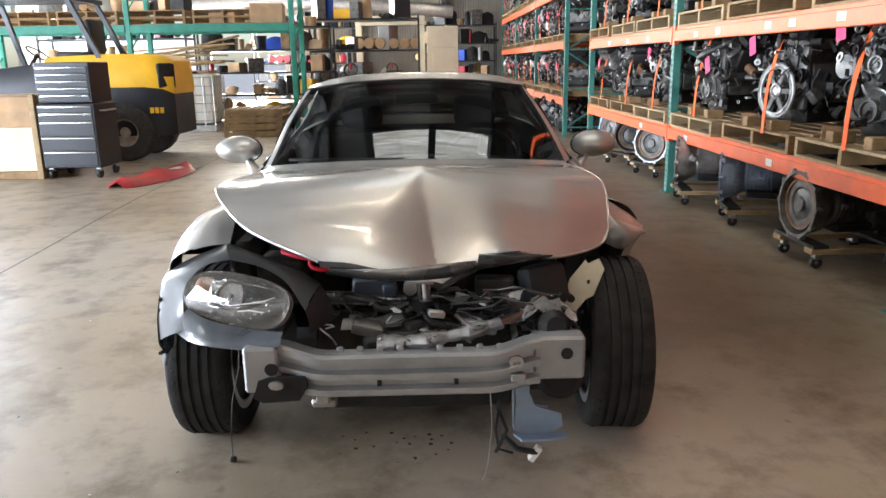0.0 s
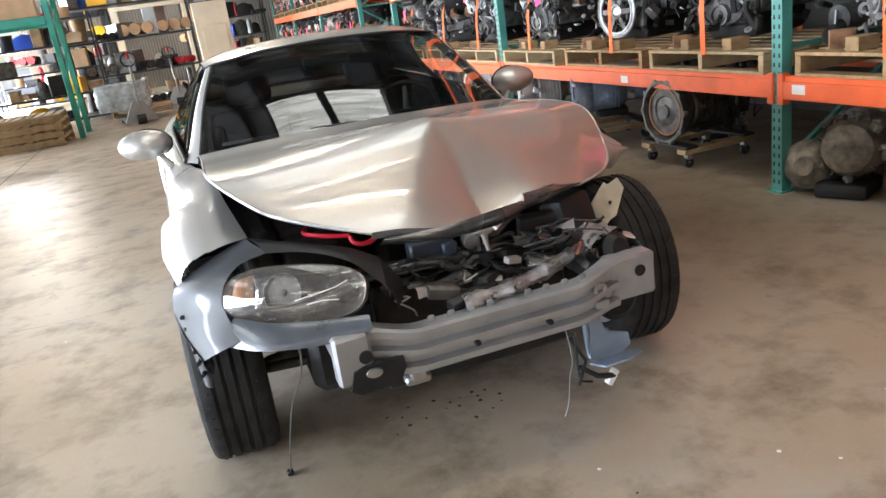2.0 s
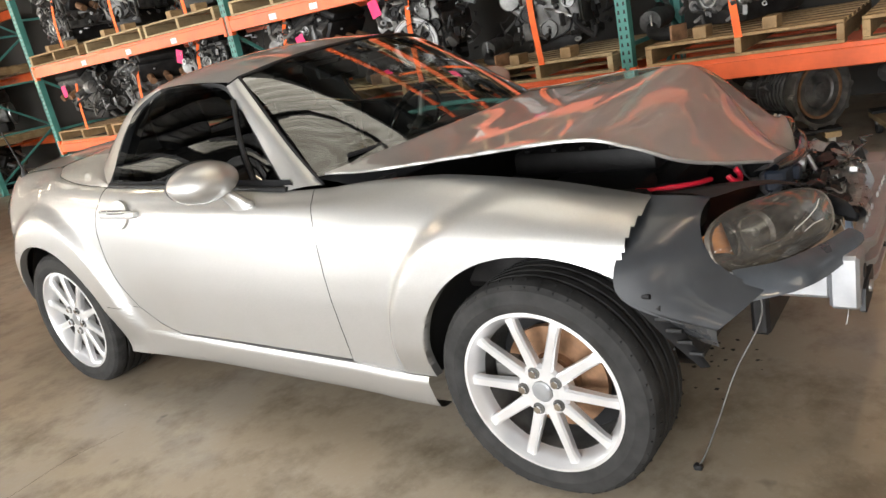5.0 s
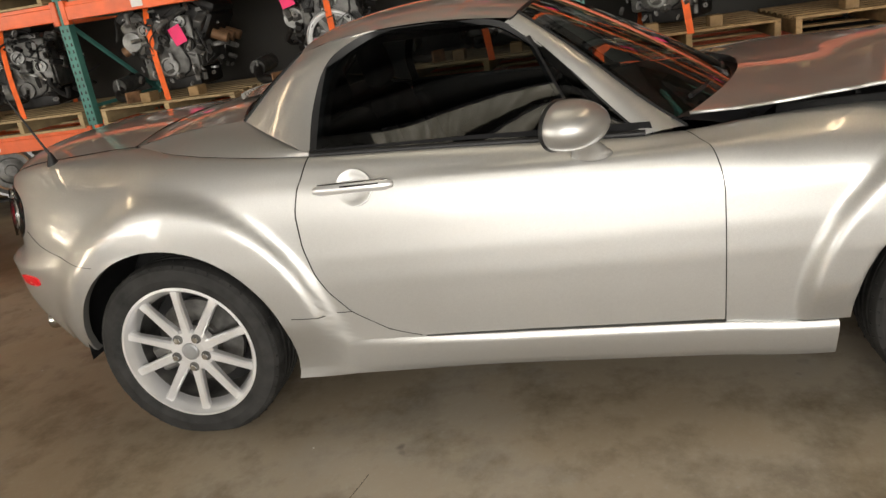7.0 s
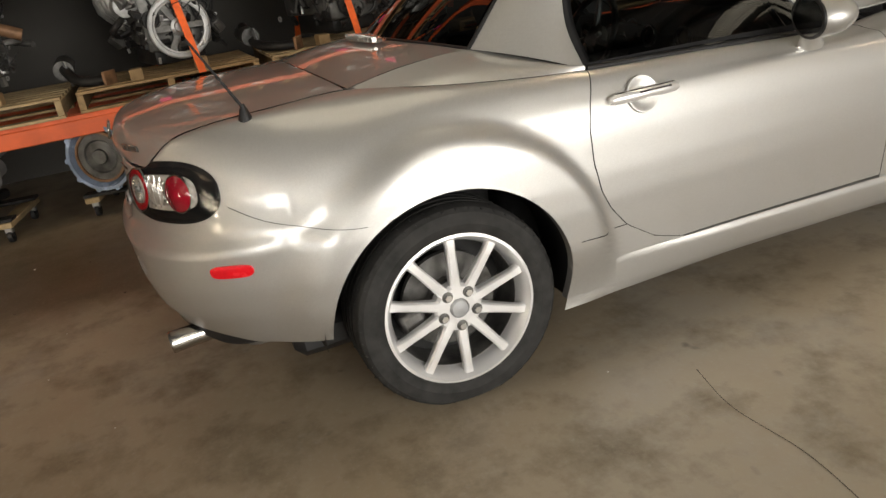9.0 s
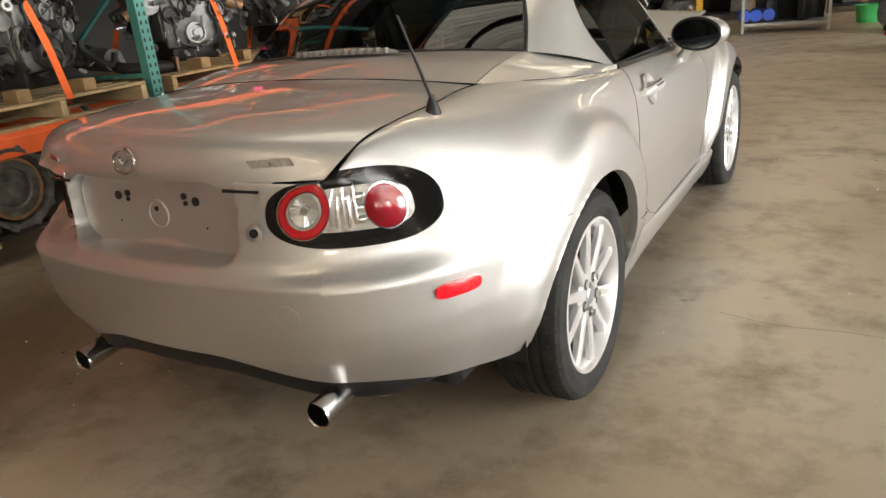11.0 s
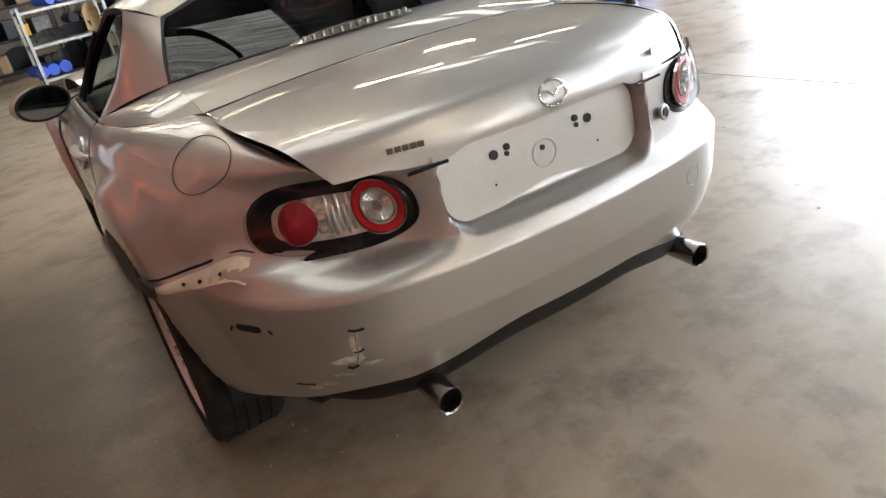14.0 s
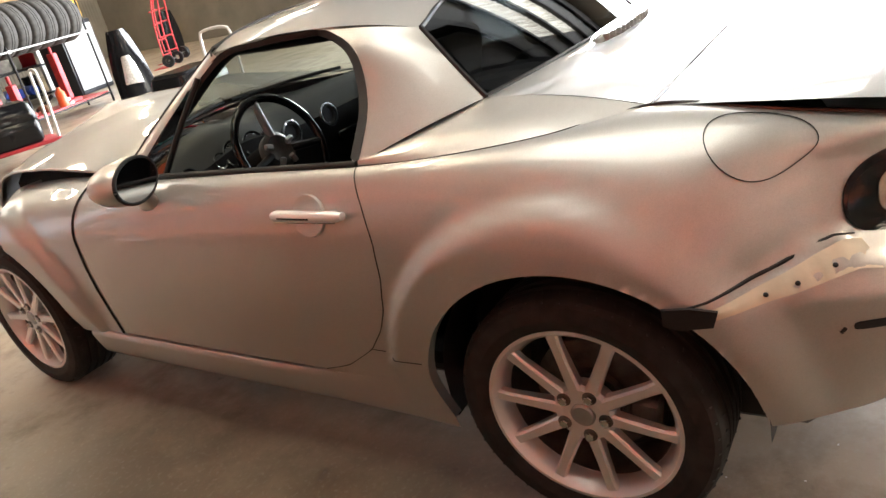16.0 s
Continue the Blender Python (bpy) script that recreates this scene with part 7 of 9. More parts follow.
# ---- engines ----
def engine(seed, tone):
    """A used engine, its pulley side to -x, about 0.75 wide."""
    rng = random.Random(seed)
    dark, mid, light = (M_ENGINEDARK, M_ENGINE, M_CASTALU) if tone == "dark" else (M_ENGINEDARK, M_ENGINE, M_CASTALU)
    t = thing("used_engine", 0, 0, 0, "grimy dark used engine on a pallet" if tone == "dark" else "used aluminium engine with exposed pulleys", "engine", "used engines")
    part("sump", box(B(), 0.12, 0.66, -0.17, 0.17, 0.05, 0.20, 0.03, None, 2), dark, t, smooth=40)
    part("block", box(B(), 0.10, 0.72, -0.22, 0.22, 0.19, 0.46, 0.025, None, 2), mid, t, smooth=40)
    vee = rng.random() < 0.6
    if vee:
        for s in (-1, 1):
            part("cylinder_head", box(B(), 0.12, 0.68, -0.10, 0.10, 0, 0.22, 0.03, pose(0, s * 0.17, 0.42, -s * 32), 2), mid if s > 0 else dark, t, smooth=40)
            part("cam_cover", box(B(), 0.14, 0.66, -0.085, 0.085, 0.215, 0.29, 0.03, pose(0, s * 0.17, 0.42, -s * 32), 2), dark, t, smooth=40)
            for k in range(3):
                part("exhaust_port", cyl(B(), (0.22 + 0.17 * k, s * 0.30, 0.42), (0.22 + 0.17 * k, s * 0.41, 0.37), 0.038, seg=10), M_RUST if rng.random() < 0.4 else mid, t, smooth=40)
        part("intake", box(B(), 0.18, 0.60, -0.13, 0.13, 0.56, 0.68, 0.04, None, 2), dark, t, smooth=40)
    else:
        part("cylinder_head", box(B(), 0.12, 0.70, -0.14, 0.14, 0.45, 0.62, 0.025, None, 2), mid, t, smooth=40)
        part("cam_cover", box(B(), 0.13, 0.68, -0.12, 0.12, 0.62, 0.70, 0.03, None, 2), dark, t, smooth=40)
        for k in range(4):
            part("intake_runner", tube(B(), spline([(0.20 + 0.13 * k, 0.12, 0.56), (0.20 + 0.13 * k, 0.28, 0.60), (0.20 + 0.13 * k, 0.33, 0.45), (0.20 + 0.13 * k, 0.24, 0.34)], 8), 0.03, 8), light, t, smooth=60)
    part("timing_cover", box(B(), 0.05, 0.11, -0.21, 0.21, 0.14, 0.58, 0.03, None, 2), mid, t, smooth=40)
    spots = [(0.0, 0.22, 0.095), (-0.15, 0.36, 0.06), (0.16, 0.34, 0.065), (0.0, 0.44, 0.055), (-0.13, 0.53, 0.045), (0.15, 0.52, 0.05)]
    for y, z, r in spots:
        y, z, r = y + rng.uniform(-0.02, 0.02), z + rng.uniform(-0.02, 0.02), r * rng.uniform(0.65, 0.95)
        m = frame_z((0.05, y, z), (-1, 0, 0), (0, 1, 0))
        part("pulley", lathe(B(), [(r * 0.3, 0), (r, 0.0), (r, 0.012), (r * 0.92, 0.018), (r, 0.024), (r, 0.036), (r * 0.82, 0.036), (r * 0.78, 0.018), (r * 0.35, 0.018), (r * 0.3, 0.03), (0, 0.03)], m, 24), rng.choice((M_CASTALU, mid, M_ENGINEDARK, M_ENGINEDARK, M_CASTALU)), t, smooth=40)
    fit = B()
    for k in range(70):
        face = rng.random()
        if face < 0.45:
            p = Vector((rng.uniform(-0.005, 0.05), rng.uniform(-0.25, 0.25), rng.uniform(0.10, 0.64)))
        elif face < 0.9:
            p = Vector((rng.uniform(0.08, 0.68), rng.choice((-1, 1)) * rng.uniform(0.21, 0.30), rng.uniform(0.12, 0.62)))
        else:
            p = Vector((rng.uniform(0.1, 0.65), rng.uniform(-0.2, 0.2), rng.uniform(0.62, 0.71)))
        q = rng.uniform(0.010, 0.034)
        m = Matrix.Translation(p) @ pose(0, 0, 0, rng.uniform(0, 180), rng.uniform(0, 180), 0)
        if rng.random() < 0.5:
            box(fit, -q * rng.uniform(0.6, 2.2), q, -q * 0.7, q * 0.7, -q * 0.5, q * 0.5, 0, m)
        else:
            cyl(fit, m @ Vector((0, 0, -q)), m @ Vector((0, 0, q * rng.uniform(0.6, 2.5))), q * rng.uniform(0.4, 0.9), seg=8)
    tagged(part("engine_clutter", fit, rng.choice((M_ENGINE, M_ENGINEDARK)), t), kind="stuff")
    bright = B()
    for k in range(34):
        if rng.random() < 0.6:
            p = Vector((rng.uniform(-0.02, 0.04), rng.uniform(-0.26, 0.26), rng.uniform(0.08, 0.66)))
        else:
            p = Vector((rng.uniform(0.08, 0.68), rng.choice((-1, 1)) * rng.uniform(0.22, 0.32), rng.uniform(0.12, 0.64)))
        q = rng.uniform(0.007, 0.022)
        m = Matrix.Translation(p) @ pose(0, 0, 0, rng.uniform(0, 180), rng.uniform(0, 180), 0)
        if rng.random() < 0.4:
            box(bright, -q * rng.uniform(0.8, 3.0), q, -q * 0.6, q * 0.6, -q * 0.4, q * 0.4, 0, m)
        elif rng.random() < 0.6:
            lathe(bright, [(q * 0.7, -q * 0.3), (q * 1.5, -q * 0.3), (q * 1.5, q * 0.3), (q * 0.7, q * 0.3)], m, 12, close=True)
        else:
            cyl(bright, m @ Vector((0, 0, -q)), m @ Vector((0, 0, q * 2.5)), q * 0.5, seg=7)
    tagged(part("engine_hardware", bright, M_GEARALU, t, "small bright bolts, brackets and rings"), kind="stuff")
    wires = B()
    for k in range(9):
        p = Vector((rng.uniform(-0.03, 0.10), rng.uniform(-0.28, 0.28), rng.uniform(0.35, 0.68)))
        pts = [p]
        for q in range(5):
            pts.append(pts[-1] + Vector((rng.uniform(-0.03, 0.05), rng.uniform(-0.10, 0.10), rng.uniform(-0.10, 0.05))))
        tube(wires, spline(pts, 14), rng.choice((0.003, 0.004, 0.005)), 5)
    tagged(part("wire_loom", wires, M_BLACK, t, "loose black wiring loom"), kind="stuff")
    part("belt", tube(B(), [(0.032, 0.10 * math.cos(a) + 0.14 * math.cos(a) * abs(math.sin(a)), 0.36 + 0.22 * math.sin(a)) for a in np.linspace(0, 2 * math.pi, 24)], 0.008, 5, caps=False), M_BLACK, t)
    part("alternator", lathe(B(), [(0.03, 0), (0.07, 0.01), (0.075, 0.10), (0.05, 0.13), (0, 0.13)], frame_z((0.06, 0.27, 0.44), (1, 0, 0), (0, 1, 0)), 16), light, t, smooth=40)
    part("flywheel", lathe(B(), [(0.16, 0), (0.16, 0.03), (0.10, 0.04), (0.04, 0.03), (0, 0.03)], frame_z((0.72, 0, 0.30), (1, 0, 0), (0, 1, 0)), 24), M_STEEL, t, smooth=40)
    for k in range(11):
        p = Vector((rng.uniform(0.0, 0.65), rng.uniform(-0.32, 0.32), rng.uniform(0.25, 0.66)))
        pts = [p]
        for q in range(3):
            pts.append(pts[-1] + Vector((rng.uniform(-0.12, 0.12), rng.uniform(-0.14, 0.14), rng.uniform(-0.10, 0.08))))
        part("hose", tube(B(), spline(pts, 8), rng.choice((0.006, 0.009, 0.014, 0.020)), 6), rng.choice((M_BLACK, M_ENGINEDARK, M_ENGINE, M_STEEL)), t, smooth=60)
    for k in range(8):
        w, h, d = rng.uniform(0.04, 0.12), rng.uniform(0.03, 0.10), rng.uniform(0.03, 0.10)
        part("bracket", box(B(), -w / 2, w / 2, -d / 2, d / 2, -h / 2, h / 2, 0.008, pose(rng.uniform(0.05, 0.6), rng.choice((-1, 1)) * rng.uniform(0.20, 0.33), rng.uniform(0.22, 0.60), rng.uniform(-40, 40), rng.uniform(-40, 40), rng.uniform(-40, 40))), rng.choice((mid, light, M_ENGINEDARK)), t)
    return t


ENGINES = [engine(1, "dark"), engine(2, "light"), engine(4, "dark"), engine(7, "mid"), engine(9, "dark")]


def flexplate(t):
    """Large slotted drive plate on the pulley side of an engine."""
    m = frame_z((-0.005, 0.0, 0.27), (-1, 0, 0), (0, 1, 0))
    ring = part("drive_plate", lathe(B(), [(0.150, 0.0), (0.192, 0.0), (0.196, 0.006), (0.192, 0.016), (0.186, 0.018), (0.182, 0.010), (0.168, 0.010), (0.164, 0.018), (0.152, 0.016)], m, 48, close=True), M_GEARALU, t, "large slotted steel drive plate", 30)
    for k in range(6):
        a = 2 * math.pi * k / 6
        part("plate_spoke", box(B(), 0.04, 0.155, -0.020, 0.020, 0.002, 0.010, 0.003, m @ Matrix.Rotation(a, 4, "Z")), M_ENGINE, ring)
    part("plate_hub", lathe(B(), [(0.0, 0.0), (0.055, 0.0), (0.055, 0.016), (0.038, 0.022), (0.030, 0.012), (0, 0.012)], m, 24), M_STEEL, ring, smooth=30)
    part("plenum", tube(B(), spline([(0.12, -0.05, 0.66), (0.30, -0.02, 0.71), (0.55, 0.02, 0.70), (0.70, 0.04, 0.62)], 12), [0.05, 0.07, 0.08, 0.085, 0.085, 0.085, 0.085, 0.085, 0.085, 0.08, 0.075, 0.07, 0.05], 14), M_ENGINEDARK, t, "black rounded intake plenum", 50)


BIG_ENGINE = engine(15, "dark")
flexplate(BIG_ENGINE)


def strap(pts, width=0.045, mat=None, label="bright orange ratchet strap over an engine"):
    """A flat webbing strap through points, its width along y."""
    bm = B()
    c = spline(pts, 4 * (len(pts) - 1))
    lo, hi = [], []
    for p in c:
        lo.append(Vector(p) + Vector((0, -width / 2, 0)))
        hi.append(Vector(p) + Vector((0, width / 2, 0)))
    sheet(bm, [lo, hi])
    thicken(bm, 0.003)
    return tagged(link("strap", bm, mat or M_STRAP), label, "strap", "straps")


def tag_sheet(x, y, z, w, h, rx=0, rz=0):
    bm = B()
    box(bm, -0.001, 0.001, -w / 2, w / 2, -h / 2, h / 2)
    ob = tagged(link("paper_tag", bm, M_PINK), "pink paper tag on an engine", "tag", "tags")
    ob.matrix_basis = pose(x, y, z, rx, 0, rz)


def blocks(y, z):
    """Timber blocks under an engine."""
    for dy in (-0.2, 0.2):
        ob = link("timber_block", box(B(), 0.03, 0.17, -0.04, 0.04, 0, 0.07, 0.004), M_WOOD)
        ob.matrix_basis = pose(RX0, y + dy, z)
        tagged(ob, "rough brown timber block under an engine", "block", "timber blocks")


rng = random.Random(23)
n = 0
for y, z in PALLET_ROWS:
    if z > 3:
        continue
    near = z < 1
    pz = load_top(z) + 0.128
    k = n % len(ENGINES)
    if near and abs(y - 0.49) < 0.3:
        k = 1
    elif near and abs(y - 1.70) < 0.3:
        k = 0
    turn = rng.choice((0, 0, 18, -25, 35, 90, -60))
    if near and abs(y - 0.49) < 0.3:
        turn = 15
    elif near and y > 2.2:
        k, turn = (2, 8) if y < 3.6 else (k, turn)
    c = pose(RX0 + 0.42, y, pz + 0.045, 0, 0, turn) @ pose(-0.36, 0, -0.045)
    if near and abs(y - 1.70) < 0.3:
        c = pose(RX0 + 0.46, y - 0.05, pz + 0.045, 0, 0, 12) @ pose(-0.36, 0, -0.045)
        put(BIG_ENGINE, c)
    else:
        put(ENGINES[k], c)
    n += 1
    if rng.random() < 0.75:
        blocks(y, pz)
    if rng.random() < 0.85:
        ys = y + rng.uniform(-0.14, 0.14)
        strap([(RX0 - 0.01, ys - 0.10, pz - 0.02), (RX0 + 0.04, ys - 0.05, pz + 0.38), (RX0 + 0.20, ys, pz + 0.72), (RX0 + 0.62, ys + 0.04, pz + 0.73), (RX0 + 0.90, ys + 0.1, pz + 0.3), (RX0 + 0.98, ys + 0.14, pz - 0.01)])
    if rng.random() < 0.7:
        tag_sheet(RX0 + 0.02, y + rng.uniform(-0.25, 0.25), pz + rng.uniform(0.42, 0.66), 0.10, 0.13, rng.uniform(-20, 20))
for a in (9.35, 12.9, 16.5):
    for z in (0.60, 1.55, 2.45):
        for k in range(3):
            y, pz = a + 0.62 + k * 1.16, load_top(z) + 0.128
            put(ENGINES[(n + k) % 5], pose(RX0 + 0.42, y, pz, 0, 0, rng.choice((0, 30, -40, 90))) @ pose(-0.36, 0, 0))
            strap([(RX0, y - 0.1, pz), (RX0 + 0.02, y, pz + 0.45), (RX0 + 0.3, y + 0.05, pz + 0.73)])
            if rng.random() < 0.7:
                tag_sheet(RX0 + 0.0, y + 0.15, pz + 0.4, 0.12, 0.14)
            n += 1


def exhaust_pipe(y, z, seed):
    """A cast-off exhaust downpipe lying on the pallets between two engines."""
    r = random.Random(seed)
    t = thing("exhaust_pipe", RX0 + 0.30, y, z, "sooty dark exhaust pipe lying between engines", "pipe", "loose exhaust pipes")
    rad = r.uniform(0.026, 0.04)
    pts = [(-0.16, -0.16, rad), (-0.06, 0.02, rad + 0.01), (0.10, 0.10, rad + r.uniform(0.02, 0.12)), (0.34, 0.12, rad + r.uniform(0.04, 0.16))]
    part("pipe", tube(B(), spline(pts, 14), rad, 12), M_ENGINEDARK, t, smooth=60)
    part("flange", box(B(), -0.065, 0.065, -0.010, 0.010, -rad, rad + 0.02, 0.004, pose(-0.16, -0.16, rad, 0, 0, -30)), M_RUST, t)
    part("silencer", cyl(B(), (0.10, 0.11, rad + 0.08), (0.42, 0.12, rad + 0.10), rad * 1.9, seg=16), M_ENGINE, t, smooth=40)
    part("bracket", box(B(), 0.0, 0.03, 0.0, 0.012, 0.0, 0.16, 0.003, pose(0.02, 0.06, 0.02, 0, 14, 30)), M_CASTALU, t)


for k, (y, z) in enumerate(PALLET_ROWS):
    if z < 1 and -1.0 < y < 5.0:
        exhaust_pipe(y + 0.52, load_top(z) + 0.128, 60 + k)


# ---- gearboxes on dollies under the rack ----
def dolly():
    t = thing("dolly", 0, 0, 0, "low wooden dolly on black castors", "dolly", "dollies")
    for y in (-0.2, 0.2):
        part("runner", box(B(), -0.30, 0.30, y - 0.045, y + 0.045, 0.10, 0.135, 0.004), M_WOODPALE, t)
    for x in (-0.24, 0.24):
        part("plank", box(B(), x - 0.05, x + 0.05, -0.25, 0.25, 0.136, 0.156, 0.003), M_ENGINEDARK, t)
        for y in (-0.2, 0.2):
            w = part("castor", lathe(B(), [(0.012, -0.014), (0.036, -0.014), (0.038, 0), (0.036, 0.014), (0.012, 0.014)], frame_z((x, y, 0.0385), (0, 1, 0), (1, 0, 0)), 16, close=True), M_BLACK, t, smooth=40)
            part("fork", box(B(), x - 0.02, x + 0.02, y - 0.022, y + 0.022, 0.06, 0.099, 0.003), M_STEEL, w)
    return t


def gearbox(seed, tone):
    """A car gearbox, bell housing towards -x, resting at z = 0."""
    rng = random.Random(seed)
    mat = M_GEARALU if tone == "light" else M_BLUEFILM if tone == "blue" else M_ENGINE
    t = thing("gearbox", 0, 0, 0, "silvery cast gearbox with an open bell housing" if tone == "light" else "cast gearbox wrapped in pale blue film" if tone == "blue" else "oily dark gearbox with an exposed round clutch face", "gearbox", "gearboxes")
    m = frame_z((-0.30, 0, 0.22), (1, 0, 0), (0, 1, 0))
    part("bell_housing", lathe(B(), [(0.215, 0), (0.215, 0.012), (0.20, 0.02), (0.185, 0.10), (0.14, 0.17), (0.11, 0.19), (0.10, 0.16), (0.17, 0.09), (0.195, 0.0)], m, 28, close=True), mat, t, smooth=35)
    for k in range(10):
        a = 2 * math.pi * k / 10
        part("bolt_lug", cyl(B(), m @ Vector((0.212 * math.cos(a), 0.212 * math.sin(a), -0.002)), m @ Vector((0.212 * math.cos(a), 0.212 * math.sin(a), 0.035)), 0.019, seg=8), mat, t)
    part("clutch_face", lathe(B(), [(0.165, 0.05), (0.16, 0.03), (0.11, 0.03), (0.10, 0.04), (0.05, 0.03), (0.045, 0.015), (0, 0.015)], m, 28), M_ENGINE, t, smooth=35)
    part("ring_gear", lathe(B(), [(0.150, 0.02), (0.166, 0.02), (0.166, 0.034), (0.150, 0.034)], m, 36, close=True), M_RUST, t, smooth=35)
    part("main_case", lathe(B(), [(0.12, 0.17), (0.135, 0.20), (0.13, 0.34), (0.10, 0.42), (0.07, 0.46), (0.06, 0.60), (0.045, 0.62), (0, 0.62)], m, 14), mat, t, smooth=25)
    for k in range(7):
        a = rng.uniform(0, 6.28)
        h = 0.20 + 0.03 * k
        part("case_rib", lathe(B(), [(0.128, h), (0.147, h), (0.147, h + 0.008), (0.128, h + 0.008)], m, 14, close=True), mat, t)
    part("pan", box(B(), -0.10, 0.16, -0.12, 0.12, 0.05, 0.11, 0.015), M_ENGINEDARK, t)
    for k in range(6):
        p = Vector((rng.uniform(-0.15, 0.2), rng.choice((-1, 1)) * rng.uniform(0.1, 0.17), rng.uniform(0.2, 0.36)))
        part("fitting", box(B(), -0.03, 0.03, -0.03, 0.03, -0.025, 0.025, 0.008, Matrix.Translation(p) @ pose(0, 0, 0, rng.uniform(0, 60), rng.uniform(0, 60), 0)), rng.choice((mat, M_BLACK, M_STEEL)), t)
    return t


M_OILYALU = plain("oily_cast_alloy", (0.20, 0.172, 0.135), 0.55, 0.35, 0.6, 16, 0.35)


def transaxle(x, y, rz):
    """A gearbox and final drive in one casting, lying on the floor with its open bell to -x."""
    r = random.Random(77)
    t = thing("transaxle", x, y, 0, "oily brown cast transaxle lying on the floor", "gearbox", "gearboxes", rz=rz)
    bell = frame_z((-0.17, 0.04, 0.235), (1, 0, 0.12), (0, 1, 0))
    part("bell_housing", lathe(B(), [(0.205, 0), (0.212, 0.014), (0.19, 0.026), (0.175, 0.09), (0.12, 0.15), (0.10, 0.14), (0.16, 0.08), (0.185, 0.0)], bell, 26, close=True), M_OILYALU, t, smooth=35)
    for k in range(12):
        a = 2 * math.pi * (k + 0.3) / 12
        part("bolt_lug", cyl(B(), bell @ Vector((0.205 * math.cos(a), 0.205 * math.sin(a), -0.003)), bell @ Vector((0.205 * math.cos(a), 0.205 * math.sin(a), 0.040)), 0.017, seg=8), M_OILYALU, t)
    case = part("gear_case", lathe(B(), [(0.14, 0.10), (0.165, 0.15), (0.16, 0.26), (0.13, 0.33), (0.09, 0.35), (0, 0.355)], bell, 13), M_OILYALU, t, smooth=28)
    for k in range(9):
        a = 2 * math.pi * k / 9
        part("case_rib", box(B(), 0.125, 0.172, -0.005, 0.005, 0.10, 0.30, 0.003, bell @ Matrix.Rotation(a, 4, "Z")), M_OILYALU, case)
    drive = frame_z((0.02, -0.19, 0.155), (0.94, 0.1, 0.1), (0, 1, 0))
    part("final_drive", lathe(B(), [(0.0, -0.12), (0.06, -0.12), (0.09, -0.09), (0.135, -0.04), (0.14, 0.05), (0.10, 0.10), (0.055, 0.12), (0.05, 0.16), (0, 0.16)], drive, 18), M_OILYALU, t, smooth=35)
    part("output_seal", lathe(B(), [(0.052, -0.125), (0.052, -0.135), (0.034, -0.135), (0.030, -0.122), (0, -0.122)], drive, 20), M_BLACK, t, smooth=30)
    part("oil_pan", box(B(), -0.10, 0.18, -0.12, 0.15, 0.0, 0.085, 0.02, None, 2), M_ENGINEDARK, t, smooth=40)
    part("selector_shaft", tube(B(), [(-0.06, -0.02, 0.40), (-0.02, -0.10, 0.41), (0.05, -0.12, 0.37)], 0.012, 8), M_STEEL, t, smooth=50)
    part("mount_bracket", box(B(), -0.06, 0.06, -0.05, 0.05, 0.0, 0.03, 0.008, pose(0.0, 0.05, 0.395, 12, 10, 20)), M_OILYALU, t)
    for k in range(22):
        a, h = r.uniform(0, 2 * math.pi), r.uniform(0.06, 0.30)
        p = bell @ Vector((0.165 * math.cos(a), 0.165 * math.sin(a), h))
        if p.z > 0.06:
            q = r.uniform(0.012, 0.032)
            part("boss", box(B(), -q, q, -q * 0.8, q * 0.8, -q * 0.7, q * 0.7, q * 0.25, Matrix.Translation(p) @ pose(0, 0, 0, r.uniform(0, 90), r.uniform(0, 90), r.uniform(0, 90))), r.choice((M_OILYALU, M_OILYALU, M_ENGINEDARK, M_CASTALU)), t, smooth=30)


transaxle(2.68, -0.42, 205)
DOLLY, GB = dolly(), [gearbox(1, "light"), gearbox(2, "dark"), gearbox(3, "blue")]
for y, x, turn, k in ((3.02, 2.66, -22, 0), (2.12, 2.74, -28, 2), (0.92, 2.72, 4, 1), (4.72, 2.78, 40, 0), (5.75, 2.70, 70, 1), (6.5, 2.8, 20, 2), (-1.00, 2.80, 55, 1), (-1.75, 2.9, 50, 1)):
    put(DOLLY, pose(x, y, 0, 0, 0, turn * 0.4))
    put(GB[k], pose(x, y, 0.157, 0, 0, turn))
for y, x, turn, k in ((-0.30, 3.20, 60, 1), (-2.5, 2.9, 30, 1), (-3.2, 2.85, 70, 0)):
    put(GB[k], pose(x, y, 0.0, 0, 0, turn) @ pose(0, 0, -0.006))
for y, x, turn, k in ((-2.1, 3.2, 90, 0), (1.5, 3.25, 60, 2), (10.2, 2.8, 40, 0), (11.4, 2.8, 60, 4), (13.6, 2.8, 0, 2), (15.1, 2.8, 30, 0)):
    put(ENGINES[k], pose(x, y, 0.0, 0, 0, turn) @ pose(-0.36, 0, -0.045))

